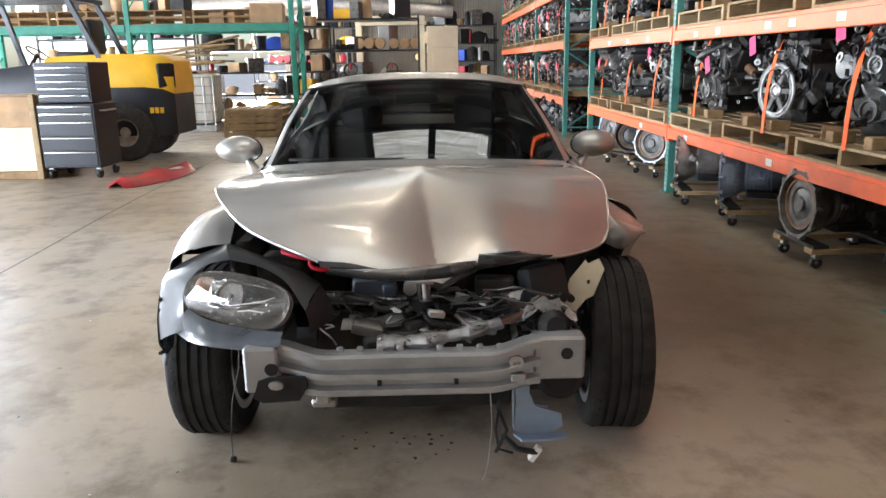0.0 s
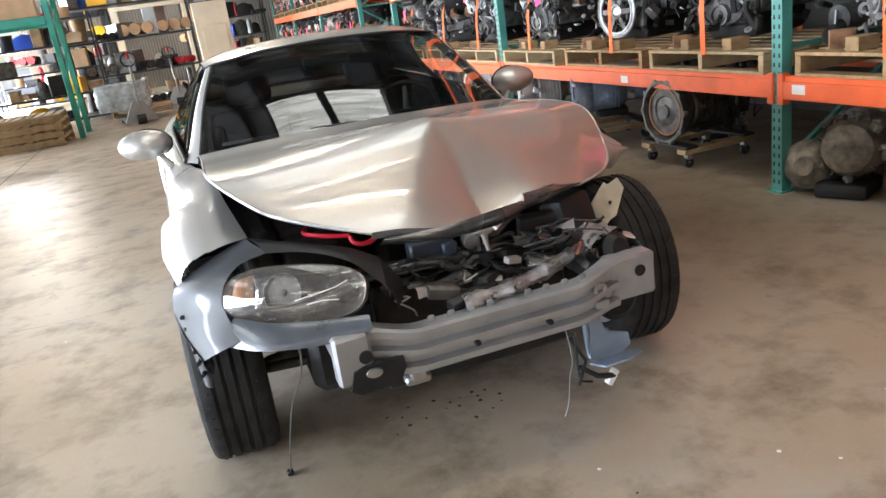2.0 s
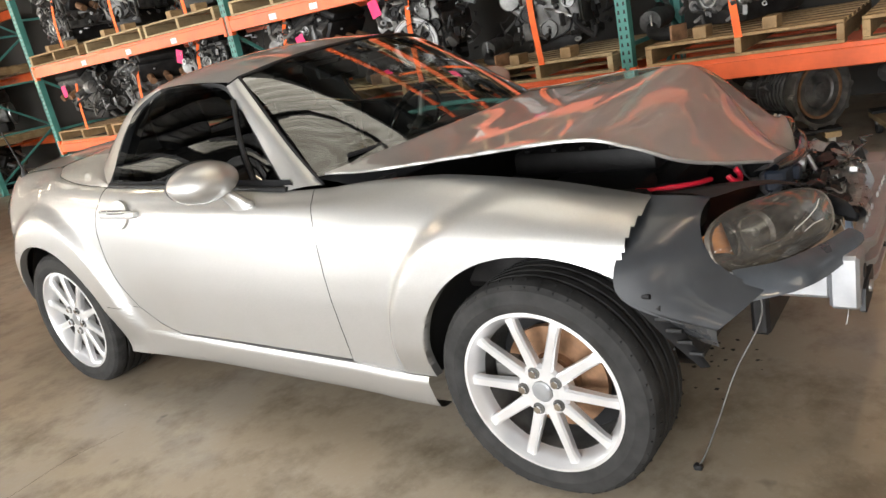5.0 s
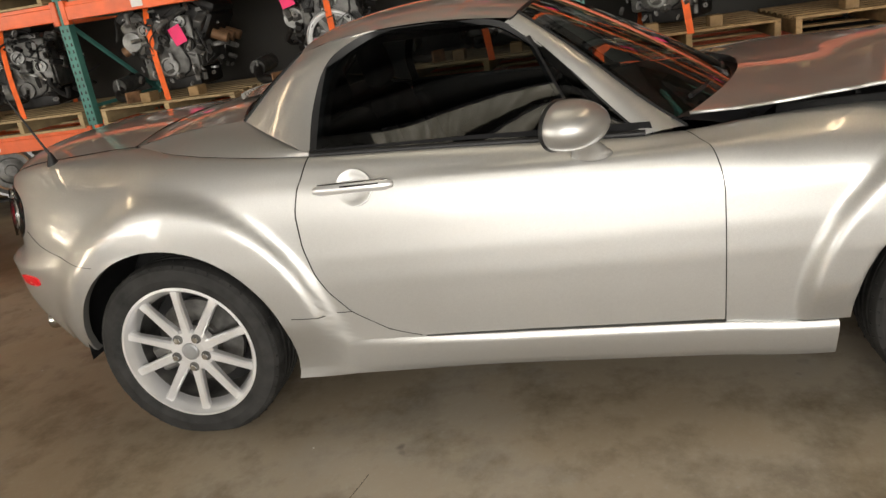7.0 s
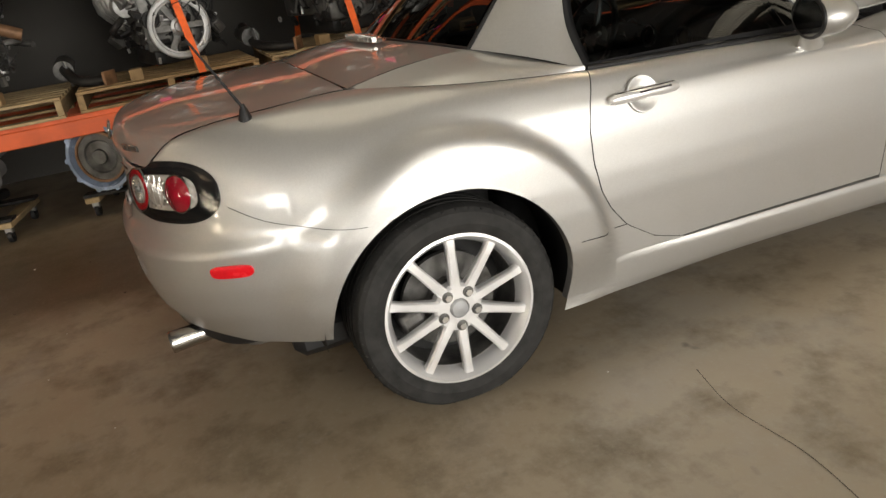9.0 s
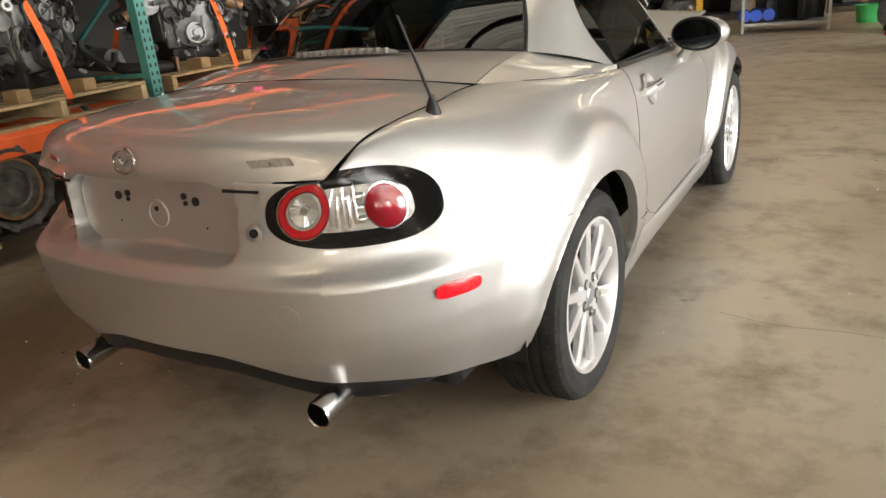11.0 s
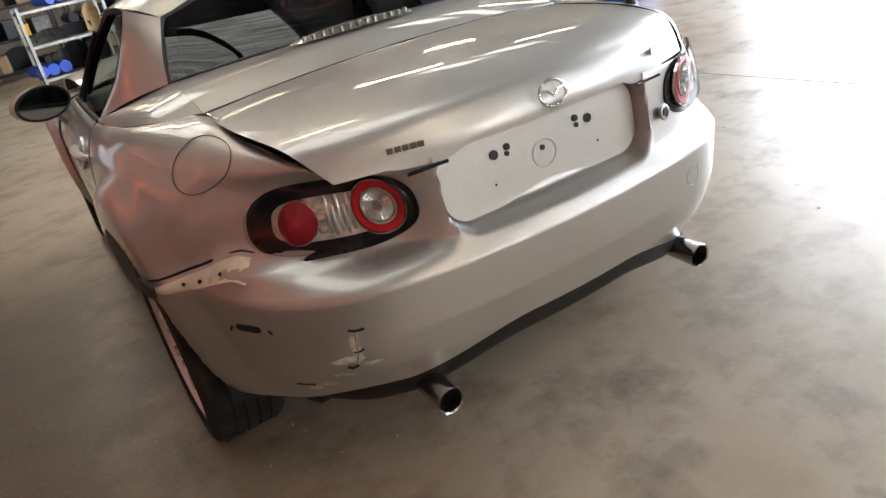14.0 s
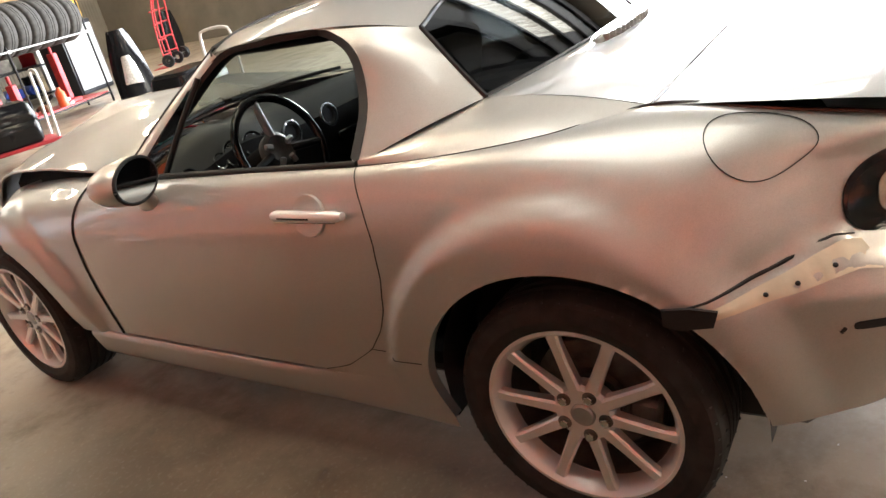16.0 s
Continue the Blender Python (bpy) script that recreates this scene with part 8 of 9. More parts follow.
# ==== things behind the car ====
def tool_chest():
    t = thing("tool_chest", -4.16, 5.48, 0, "dark slate rolling tool chest with bright drawer pulls", "tool chest", rz=-4)
    lower = part("lower_cabinet", box(B(), -0.35, 0.35, -0.27, 0.27, 0.13, 0.885, 0.01), M_NAVY, t)
    upper = part("upper_chest", box(B(), -0.33, 0.33, -0.24, 0.24, 0.895, 1.36, 0.01), M_NAVY, t)
    for z0, z1 in ((0.16, 0.33), (0.34, 0.50), (0.51, 0.68), (0.69, 0.78), (0.79, 0.865)):
        d = part("drawer", box(B(), -0.325, 0.325, -0.282, -0.271, z0, z1, 0.004), M_NAVY, lower)
        part("drawer_pull", box(B(), -0.315, 0.315, -0.296, -0.283, z1 - 0.022, z1 - 0.006, 0.003), M_CHROME, lower)
    for z0, z1 in ((0.915, 0.99), (1.0, 1.07), (1.08, 1.15), (1.16, 1.23), (1.24, 1.31)):
        part("drawer", box(B(), -0.305, 0.305, -0.252, -0.241, z0, z1, 0.004), M_NAVY, upper)
        part("drawer_pull", box(B(), -0.295, 0.295, -0.266, -0.253, z1 - 0.02, z1 - 0.006, 0.003), M_CHROME, upper)
    part("side_handle", tube(B(), [(0.355, -0.15, 0.80), (0.40, -0.15, 0.80), (0.40, 0.15, 0.80), (0.355, 0.15, 0.80)], 0.012, 8), M_STEEL, lower)
    for x in (-0.29, 0.29):
        for y in (-0.2, 0.2):
            w = part("castor", lathe(B(), [(0.012, -0.018), (0.058, -0.018), (0.062, 0), (0.058, 0.018), (0.012, 0.018)], frame_z((x, y, 0.0625), (1, 0, 0), (0, 1, 0)), 20, close=True), M_BLACK, t, smooth=40)
            part("fork", box(B(), x - 0.03, x + 0.03, y - 0.03, y + 0.03, 0.09, 0.129, 0.004), M_STEEL, w)


tool_chest()


M_RIMDUST = plain("dusty_wheel_rim", (0.36, 0.31, 0.26), 0.6, 0.2, 0.3, 14, 0.1)


def forklift():
    """Yellow lift truck, its counterweight towards +x."""
    t = thing("forklift", -4.9, 7.45, 0, "yellow and black counterbalance forklift truck", "forklift")
    bm = B()
    sec = [(-0.55, 0.35), (-0.55, 1.15), (-0.45, 1.42), (0.45, 1.42), (0.55, 1.15), (0.55, 0.35)]
    rows = []
    for x, k, dz in ((-1.2, 1.0, -0.15), (-0.3, 1.0, -0.05), (0.5, 1.02, 0.0), (1.05, 1.0, 0.0), (1.3, 0.93, -0.03), (1.42, 0.78, -0.10)):
        rows.append([Vector((x, y * k, max(0.3, z + (dz if z > 1 else 0)))) for y, z in sec])
    vs = sheet(bm, rows, closed=True)
    bm.faces.new(vs[0])
    bm.faces.new(vs[-1][::-1])
    body = part("chassis", bm, M_NAVY, t, "black counterweight", 35)
    bm = B()
    rows = []
    for x, k, dz in ((-0.30, 1.0, -0.04), (-0.1, 1.0, -0.02), (0.5, 1.02, 0.0), (1.05, 1.0, 0.0), (1.30, 0.94, -0.03), (1.43, 0.80, -0.10)):
        rows.append([Vector((x, y * k * 1.015, z + dz)) for y, z in ((-0.56, 1.02), (-0.57, 1.2), (-0.46, 1.47), (0.46, 1.47), (0.57, 1.2), (0.56, 1.02))])
    vs = sheet(bm, rows, closed=True)
    bm.faces.new(vs[0])
    bm.faces.new(vs[-1][::-1])
    part("hood", bm, M_YELLOW, t, "scuffed yellow hood", 35)
    part("rear_grille", box(B(), -0.12, 0.12, -0.05, 0.05, 1.0, 1.34, 0.03, pose(1.33, -0.46, 0, 0, 0, 38), 2), M_BLACK, body)
    bm = B()
    for k in range(3):
        box(bm, 1.10 + k * 0.07, 1.15 + k * 0.07, -0.565, -0.556, 0.66, 0.74)
    part("side_mark", bm, M_YELLOW, body)
    for x, y, r in ((0.72, -0.48, 0.40), (0.72, 0.48, 0.40), (-1.0, -0.50, 0.40), (-1.0, 0.50, 0.40)):
        m = frame_z((x, y, r), (0, -1 if y < 0 else 1, 0), (1, 0, 0))
        w = part("wheel", lathe(B(), [(r * 0.5, -0.12), (r * 0.95, -0.12), (r, -0.09), (r, 0.09), (r * 0.95, 0.12), (r * 0.5, 0.12)], m, 32, close=True), M_TYREOLD, t, "chunky dusty forklift tyre", 35)
        part("rim", lathe(B(), [(r * 0.52, 0.07), (r * 0.50, 0.10), (r * 0.36, 0.06), (r * 0.2, 0.06), (r * 0.17, 0.10), (0, 0.10)], m, 24), M_RIMDUST, w, smooth=35)
        bm = B()
        for k in range(20):
            a = 2 * math.pi * k / 20
            box(bm, r * 0.9, r * 1.005, -0.018, 0.018, -0.10, 0.10, 0, m @ Matrix.Rotation(a, 4, "Z"))
        tagged(part("lug", bm, M_TYREOLD, w), kind="stuff")
    for x, y in ((-1.05, -0.5), (-1.05, 0.5), (0.55, -0.47), (0.55, 0.47)):
        lean = -0.25 if x < 0 else -0.45
        part("guard_post", tube(B(), [(x, y, 1.2), (x + lean, y * 0.95, 2.2)], 0.045, 4), M_NAVY, t)
    bm = B()
    for y in np.linspace(-0.45, 0.45, 7):
        box(bm, -1.35, 0.15, y - 0.015, y + 0.015, 2.2, 2.24)
    for x in (-1.35, 0.12):
        box(bm, x, x + 0.06, -0.5, 0.5, 2.19, 2.25)
    part("overhead_guard", bm, M_NAVY, t)
    part("seat", box(B(), -0.25, 0.25, -0.25, 0.25, 1.42, 1.52, 0.04, None, 2), M_BLACK, t, smooth=40)
    part("seat_back", box(B(), 0.18, 0.28, -0.25, 0.25, 1.50, 1.95, 0.04, None, 2), M_BLACK, t, smooth=40)
    f = frame_z((-0.62, 0, 1.50), (0.6, 0, 0.8), (0, 1, 0))
    part("steering_wheel", tube(B(), [f @ Vector((0.17 * math.cos(a), 0.17 * math.sin(a), 0)) for a in np.linspace(0, 6.283, 25)], 0.013, 6, caps=False), M_BLACK, t)
    part("steering_column", tube(B(), [(-0.62, 0, 1.50), (-0.95, 0, 1.05)], 0.03, 8), M_NAVY, t)
    for y in (-0.35, 0.35):
        part("mast_rail", box(B(), -1.58, -1.45, y - 0.05, y + 0.05, 0.06, 2.6, 0.01), M_NAVY, t)
        part("fork_tine", box(B(), -2.6, -1.58, y - 0.06, y + 0.06, 0.0, 0.05, 0.01), M_STEEL, t)
    part("mast_bar", box(B(), -1.56, -1.48, -0.35, 0.35, 1.5, 1.6, 0.01), M_NAVY, t)


forklift()


def crate():
    t = thing("wooden_crate", -5.3, 5.75, 0, "pale-faced wooden crate with a brown top", "crate")
    part("side_panel", box(B(), -0.72, 0.70, -0.52, -0.50, 0.10, 0.62, 0.004), M_CREAMWALL, t, "off-white panel")
    part("core", box(B(), -0.70, 0.68, -0.495, 0.5, 0.10, 0.98, 0.01), M_CARTON, t)
    part("corner_post", box(B(), 0.69, 0.76, -0.53, -0.46, 0, 1.0, 0.006), M_WOODPALE, t)
    for y in (-0.45, 0.4):
        part("skid", box(B(), -0.75, 0.75, y - 0.05, y + 0.05, 0, 0.098, 0.006), M_WOOD, t)


crate()


def red_panel():
    """A torn red bumper skin lying on the floor."""
    t = thing("red_bumper_skin", -3.2, 5.15, 0, "torn red car bumper skin lying on the floor", "bumper", rz=-12)
    bm = B()
    rows = []
    for k in range(17):
        u = k / 16
        y = -0.75 + 1.5 * u
        w = 0.10 + 0.20 * math.sin(math.pi * u) ** 0.6
        rows.append([Vector((-w, y, 0.004)), Vector((-w * 0.8, y, 0.03 + 0.012 * math.sin(9 * u))), Vector((-w * 0.2, y + 0.03, 0.065 + 0.045 * math.sin(14 * u))), Vector((w * 0.5, y, 0.045 + 0.03 * u)), Vector((w, y, 0.005))])
    sheet(bm, rows)
    thicken(bm, 0.004)
    part("skin", bm, M_REDPAINT, t, smooth=50)
    part("inner_foam", box(B(), -0.05, 0.12, 0.35, 0.6, 0.01, 0.06, 0.01), M_LABEL, t)


red_panel()


def tote():
    """A liquid tote: milky tank in a wire cage on a pallet base."""
    t = thing("liquid_tote", 0, 0, 0, "milky plastic liquid tote in a wire cage", "tote", "totes")
    part("tank", box(B(), -0.47, 0.47, -0.56, 0.56, 0.16, 1.14, 0.06, None, 3), M_TANK, t, smooth=40)
    part("lid", lathe(B(), [(0.10, 0), (0.10, 0.04), (0, 0.04)], pose(0, 0, 1.14), 20), M_BLACK, t)
    part("base", box(B(), -0.5, 0.5, -0.6, 0.6, 0.0, 0.13, 0.01), M_STEEL, t)
    for k in range(6):
        z = 0.22 + 0.17 * k
        part("cage_ring", tube(B(), [(-0.5, -0.59, z), (0.5, -0.59, z), (0.5, 0.59, z), (-0.5, 0.59, z), (-0.5, -0.59, z)], 0.010, 6), M_STEEL, t)
    for x in np.linspace(-0.5, 0.5, 6):
        for y in (-0.6, 0.6):
            part("cage_bar", tube(B(), [(x, y, 0.12), (x, y, 1.10)], 0.009, 6), M_STEEL, t)
    for y in np.linspace(-0.4, 0.4, 5):
        for x in (-0.51, 0.51):
            part("cage_bar", tube(B(), [(x, y, 0.12), (x, y, 1.10)], 0.009, 6), M_STEEL, t)
    return t


TOTE = tote()
put(TOTE, pose(-4.75, 12.1, 0, 0, 0, 4))
put(TOTE, pose(3.3, -7.4, 0, 0, 0, 3))
for k in range(4):
    put(pallet(kind="pale"), pose(-3.65, 10.62, 0.128 * k, 0, 0, -1 + k) @ pose(0.0, 0, 0))

# green rack


def green_rack():
    t = thing("green_rack", -5.4, 11.3, 0, "green pallet rack stacked with timber and boxes", "rack")
    for x in (-3.0, -0.05, 2.98):
        for y in (-0.55, 0.5):
            part("post", box(B(), x - 0.045, x + 0.045, y - 0.045, y + 0.045, 0, 3.3, 0.006), M_GREEN, t)
        for k in range(4):
            part("brace", tube(B(), [(x, -0.52, 0.2 + 0.7 * k), (x, 0.47, 0.2 + 0.7 * k + 0.6)], 0.018, 4), M_GREEN, t)
    for z in (1.98,):
        for y in (-0.58, 0.53):
            for a, b in ((-2.95, -0.10), (0.0, 2.93)):
                part("beam", box(B(), a, b, y - 0.025, y + 0.025, z - 0.07, z + 0.07, 0.006), M_GREEN, t)
    return t


green_rack()
rng = random.Random(31)


def plain_thing(name, bm, mat, x, y, z, label, category, group="", rz=0.0, rx=0.0, ry=0.0, smooth=30.0):
    ob = link(name, bm, mat, None, "", smooth)
    ob.matrix_basis = pose(x, y, z, rx, ry, rz)
    return tagged(ob, label, category, group)


def carton(x, y, z, w, d, h, rz=0.0):
    t = thing("carton", x, y, z, "taped brown cardboard carton", "box", "cartons", rz=rz)
    part("body", box(B(), -w / 2, w / 2, -d / 2, d / 2, 0, h, 0.006), M_CARTON, t)
    part("tape", box(B(), -0.025, 0.025, -d / 2 - 0.001, d / 2 + 0.001, h - 0.001, h + 0.001), M_LABEL, t)


for k in range(4):
    put(pallet(kind="brown"), pose(-8.0 + 1.25 * k, 10.75, 2.052, 0, 0, 90) @ pose(0, -0.56, 0))
    put(pallet(kind="brown"), pose(-8.0 + 1.25 * k, 10.75, 2.182, 0, 0, 90) @ pose(0, -0.56, 0))
carton(-2.9, 11.0, 2.06, 0.6, 0.5, 0.35, 4)
carton(-3.7, 11.1, 2.06, 0.5, 0.5, 0.2, -8)
for k in range(9):
    plain_thing("plank", box(B(), -1.3, 1.3, -0.07, 0.07, 0, 0.035, 0.003), M_WOOD, -5.3 + 0.04 * rng.uniform(-4, 4), 12.6 + 0.12 * rng.uniform(-2, 2), 1.26 + 0.05 * k, "loose brown timber plank", "plank", "planks", rng.uniform(-14, 14), 0, rng.uniform(-16, 2))
carton(-6.3, 12.6, 0.0, 1.0, 0.8, 1.2)
carton(-5.0, 12.9, 0.0, 0.9, 0.7, 1.2)


def shelf_unit(x, y, w, d, h, n, label, mat, rz=0.0, fill=0, seed=1):
    """An open steel shelf with boxes and tubs on it."""
    t = thing("shelf_unit", x, y, 0, label, "shelf", rz=rz)
    for sx in (-1, 1):
        for sy in (-1, 1):
            part("post", box(B(), sx * w / 2 - 0.02, sx * w / 2 + 0.02, sy * d / 2 - 0.02, sy * d / 2 + 0.02, 0, h), mat, t)
    r = random.Random(seed)
    for k in range(n):
        z = 0.12 + (h - 0.2) * k / max(1, n - 1)
        part("shelf", box(B(), -w / 2, w / 2, -d / 2, d / 2, z - 0.02, z + 0.02), mat, t)
        if not fill:
            continue
        cx = -w / 2 + 0.08
        while cx < w / 2 - 0.25:
            bw, bh = r.uniform(0.10, 0.42), ((h - 0.2) / max(1, n - 1) - 0.06) * r.uniform(0.3, 0.95)
            m = r.choice((M_BLACK, M_CARTON, M_ENGINE, M_YELLOW, M_ENGINEDARK, M_ENGINE, M_REDPAINT, M_BLUE, M_CARTON, M_ENGINEDARK, M_WOOD, M_GREYPAINT, M_CARTON, M_BLACK, M_CREAMWALL, M_NAVY, M_ENGINE, M_WOOD, M_CARTON, M_BLACK))
            if r.random() < 0.93:
                c = Matrix.Translation((x, y, 0)) @ Matrix.Rotation(radians(rz), 4, "Z") @ Matrix.Translation((cx + bw / 2, 0, z + 0.021))
                c = c @ pose(0, r.uniform(-0.06, 0.06), 0, 0, 0, r.uniform(-24, 24))
                kind = r.choice(("bin", "box", "tub", "panel", "panel", "roll"))
                if kind == "tub":
                    bm = lathe(B(), [(min(bw, 0.3) * 0.4, 0), (min(bw, 0.3) * 0.5, bh), (min(bw, 0.3) * 0.42, bh), (min(bw, 0.3) * 0.36, 0.02)], None, 16, close=True)
                elif kind == "panel":
                    lean, bow = r.uniform(0.05, 0.2), r.uniform(0.02, 0.09)
                    bm = B()
                    sheet(bm, [[Vector((bw * 0.7 * q, -0.1 + lean * u - bow * (1 - q * q), bh * 1.1 * u * (1 - 0.25 * q * q * u))) for q in np.linspace(-1, 1, 9)] for u in np.linspace(0, 1, 7)])
                    thicken(bm, 0.006)
                elif kind == "roll":
                    q = min(bw, bh) * 0.42
                    o = thing("pipe_bundle", 0, 0, 0, "bundle of round tubes on a shelf", "tubes", "stored goods")
                    for e in range(3):
                        part("tube", cyl(B(), (q * 1.7 * (e - 1), -d * r.uniform(0.3, 0.5), q), (q * 1.7 * (e - 1) + r.uniform(-0.05, 0.05), d * 0.45, q), q * 0.82, seg=12), m, o, smooth=30)
                else:
                    bm = box(B(), -bw / 2, bw / 2, -d * 0.36, d * 0.36, 0, bh, 0.012)
                    if kind == "bin":
                        box(bm, -bw / 2 - 0.01, bw / 2 + 0.01, -d * 0.36 - 0.01, d * 0.36 + 0.01, bh - 0.03, bh, 0.004)
                if kind != "roll":
                    o = link("splash_guard" if kind == "panel" else "storage_" + kind, bm, m, None, "", 30)
                    tagged(o, "curved moulded splash guard stood on a shelf" if kind == "panel" else "assorted storage " + kind + " on a shelf", "car part" if kind == "panel" else kind, "stored goods")
                o.matrix_basis = c
            cx += bw + r.uniform(0.0, 0.06)
    return t


shelf_unit(-3.6, 14.2, 3.0, 0.7, 2.2, 5, "dark cluttered steel shelf of parts and bins", M_NAVY, 0, 1, 3)
shelf_unit(-7.2, 14.6, 3.4, 0.7, 2.6, 5, "dark cluttered steel shelf of boxes", M_NAVY, 0, 1, 4)
shelf_unit(-1.4, 15.2, 2.6, 0.9, 2.4, 4, "long steel shelf of trim panels", M_NAVY, 0, 1, 8)
shelf_unit(1.2, 23.2, 2.6, 0.7, 2.6, 5, "far steel shelf of parts", M_NAVY, 0, 1, 12)
shelf_unit(-4.2, 23.4, 3.5, 0.7, 2.6, 5, "far steel shelf of car parts", M_NAVY, 0, 1, 14)


def pallet_jack(x, y, rz):
    t = thing("pallet_jack", x, y, 0, "grey hand pallet jack with a looped handle", "pallet jack", "pallet jacks", rz=rz)
    for dx in (-0.2, 0.2):
        part("fork", box(B(), dx - 0.08, dx + 0.08, 0.1, 1.25, 0.06, 0.11, 0.01), M_GREYPAINT, t)
        part("roller", cyl(B(), (dx - 0.04, 1.15, 0.04), (dx + 0.04, 1.15, 0.04), 0.04, seg=12), M_BLACK, t)
    bm = B()
    prism(bm, [(-0.30, 0.05), (0.30, 0.05), (0.10, 0.42), (-0.10, 0.42)], frame_z((0, 0.08, 0), (0, -1, 0), (1, 0, 0)), 0.10)
    part("pump_housing", bm, M_GREYPAINT, t)
    part("steer_wheel", cyl(B(), (-0.08, 0, 0.09), (0.08, 0, 0.09), 0.09, seg=18), M_BLACK, t)
    part("handle_bar", tube(B(), [(0, -0.02, 0.3), (0, -0.12, 0.75), (0, -0.18, 1.05)], 0.022, 8), M_STEEL, t)
    part("handle_loop", tube(B(), [(0.0 + 0.13 * math.cos(a), -0.19 - 0.03 * math.sin(a), 1.17 + 0.12 * math.sin(a)) for a in np.linspace(0, 6.283, 21)], 0.016, 6, caps=False), M_BLACK, t)
    part("grip_knob", cyl(B(), (0, -0.2, 1.18), (0, -0.22, 1.30), 0.03, seg=10), M_REDPAINT, t)


pallet_jack(-1.45, 11.5, 10)
pallet_jack(-0.7, 14.6, -12)
put(pallet(kind="pale"), pose(-1.75, 12.2, 0.115, 0, 0, 90) @ pose(0, -0.3, 0))
put(pallet(kind="pale"), pose(-0.6, 15.6, 0.115, 0, 0, 80) @ pose(0, -0.3, 0))


def wrapped_load(x, y, z, w, d, h, label, seed=1):
    bm = B()
    r = random.Random(seed)
    rows = []
    for k in range(9):
        zz = h * k / 8
        row = []
        for q in range(20):
            a = 2 * math.pi * q / 20
            sx = math.copysign(abs(math.cos(a)) ** 0.45, math.cos(a)) * w / 2
            sy = math.copysign(abs(math.sin(a)) ** 0.45, math.sin(a)) * d / 2
            j = 1 + 0.05 * r.uniform(-1, 1)
            row.append(Vector((sx * j, sy * j, zz)))
        rows.append(row)
    vs = sheet(bm, rows, closed=True)
    bm.faces.new(vs[-1])
    plain_thing("wrapped_load", bm, M_FILM, x, y, z, label, "wrapped load", "", 0, 0, 0, 50)


wrapped_load(-1.75, 12.65, 0.245, 1.0, 0.8, 0.5, "grey part wrapped in clear plastic film", 2)
carton(-0.3, 15.9, 0.245, 1.0, 0.9, 0.2, -10)
carton(0.5, 15.0, 0.0, 1.1, 0.8, 0.3, 6)


def press_frame():
    t = thing("machine_frame", -0.95, 18.6, 0, "tall cream-painted machine frame", "machine")
    for x in (-0.9, 0.9):
        part("column", box(B(), x - 0.09, x + 0.09, -0.12, 0.12, 0, 2.35, 0.01), M_CREAMWALL, t)
    part("top_beam", box(B(), -1.0, 1.0, -0.13, 0.13, 2.352, 2.6, 0.01), M_CREAMWALL, t)
    part("cabinet", box(B(), 1.05, 1.95, -0.3, 0.3, 0, 2.3, 0.01), M_CREAMWALL, t)
    part("cabinet_door", box(B(), 1.2, 1.85, -0.315, -0.301, 0.2, 1.7, 0.005), M_CREAMWALL, t)


press_frame()
slab("trim_1", XW, XE, YN - 0.12, YN - 0.004, 3.6, 3.75, M_ROOFBLACK, "dark steel wall rail", "rail")
slab("trim_2", XW, XE, YN - 0.12, YN - 0.004, 5.0, 5.15, M_ROOFBLACK, "dark steel wall rail", "rail")
for x in (-8.0, -2.5, 0.7):
    slab("pillar", x - 0.12, x + 0.12, YN - 0.3, YN - 0.125, 0, ZC - 0.7, M_ROOFBLACK, "dark steel wall column", "column")
def duct():
    bm = tube(B(), spline([(-7, 0, 0), (-4, 0.1, 0.1), (-1, 0, 0), (2, 0.1, -0.25)], 30), 0.22, 12)
    for x in (-6.5, -4.0, -1.0, 1.6):
        cyl(bm, (x, 0.05, 0.0), (x, 0.05, ZC - 3.2), 0.008, seg=6)
    return bm


plain_thing("air_duct", duct(), M_STEEL, -1.0, 22.5, 3.2, "long silver flexible air duct", "duct")
plain_thing("white_board", box(B(), -1.6, 1.6, -0.03, 0.03, 0, 2.3, 0.006), M_WHITE, -7.6, 16.6, 0, "large white panel leaning among the shelves", "panel", "panels")
for x, y, s in ((1.35, 18.8, 5), (1.9, 20.5, 6), (0.4, 21.0, 2)):
    put(ENGINES[s % 5], pose(x, y, 0, 0, 0, 40 * s) @ pose(-0.36, 0, -0.045))

# ==== things on the far side of the bonnet ====
M_DARKRED = plain("worn_red_steel", (0.42, 0.03, 0.035), 0.5, 0.1, 0.3, 8, 0.08)
M_GREYTUBE = plain("galvanised_tube", (0.38, 0.38, 0.37), 0.45, 0.6, 0.2, 8, 0.05)


def tyre(r=0.36, w=0.235):
    bm = B()
    lathe(bm, [(r * 0.60, -w * 0.40), (r * 0.68, -w * 0.48), (r * 0.86, -w * 0.5), (r * 0.96, -w * 0.44), (r, -w * 0.34), (r, -w * 0.12), (r * 0.98, -w * 0.11), (r * 0.98, -w * 0.08), (r, -w * 0.07), (r, w * 0.07), (r * 0.98, w * 0.08), (r * 0.98, w * 0.11), (r, w * 0.12), (r, w * 0.34), (r * 0.96, w * 0.44), (r * 0.86, w * 0.5), (r * 0.68, w * 0.48), (r * 0.60, w * 0.40), (r * 0.62, 0)], None, 40, close=True)
    return bm


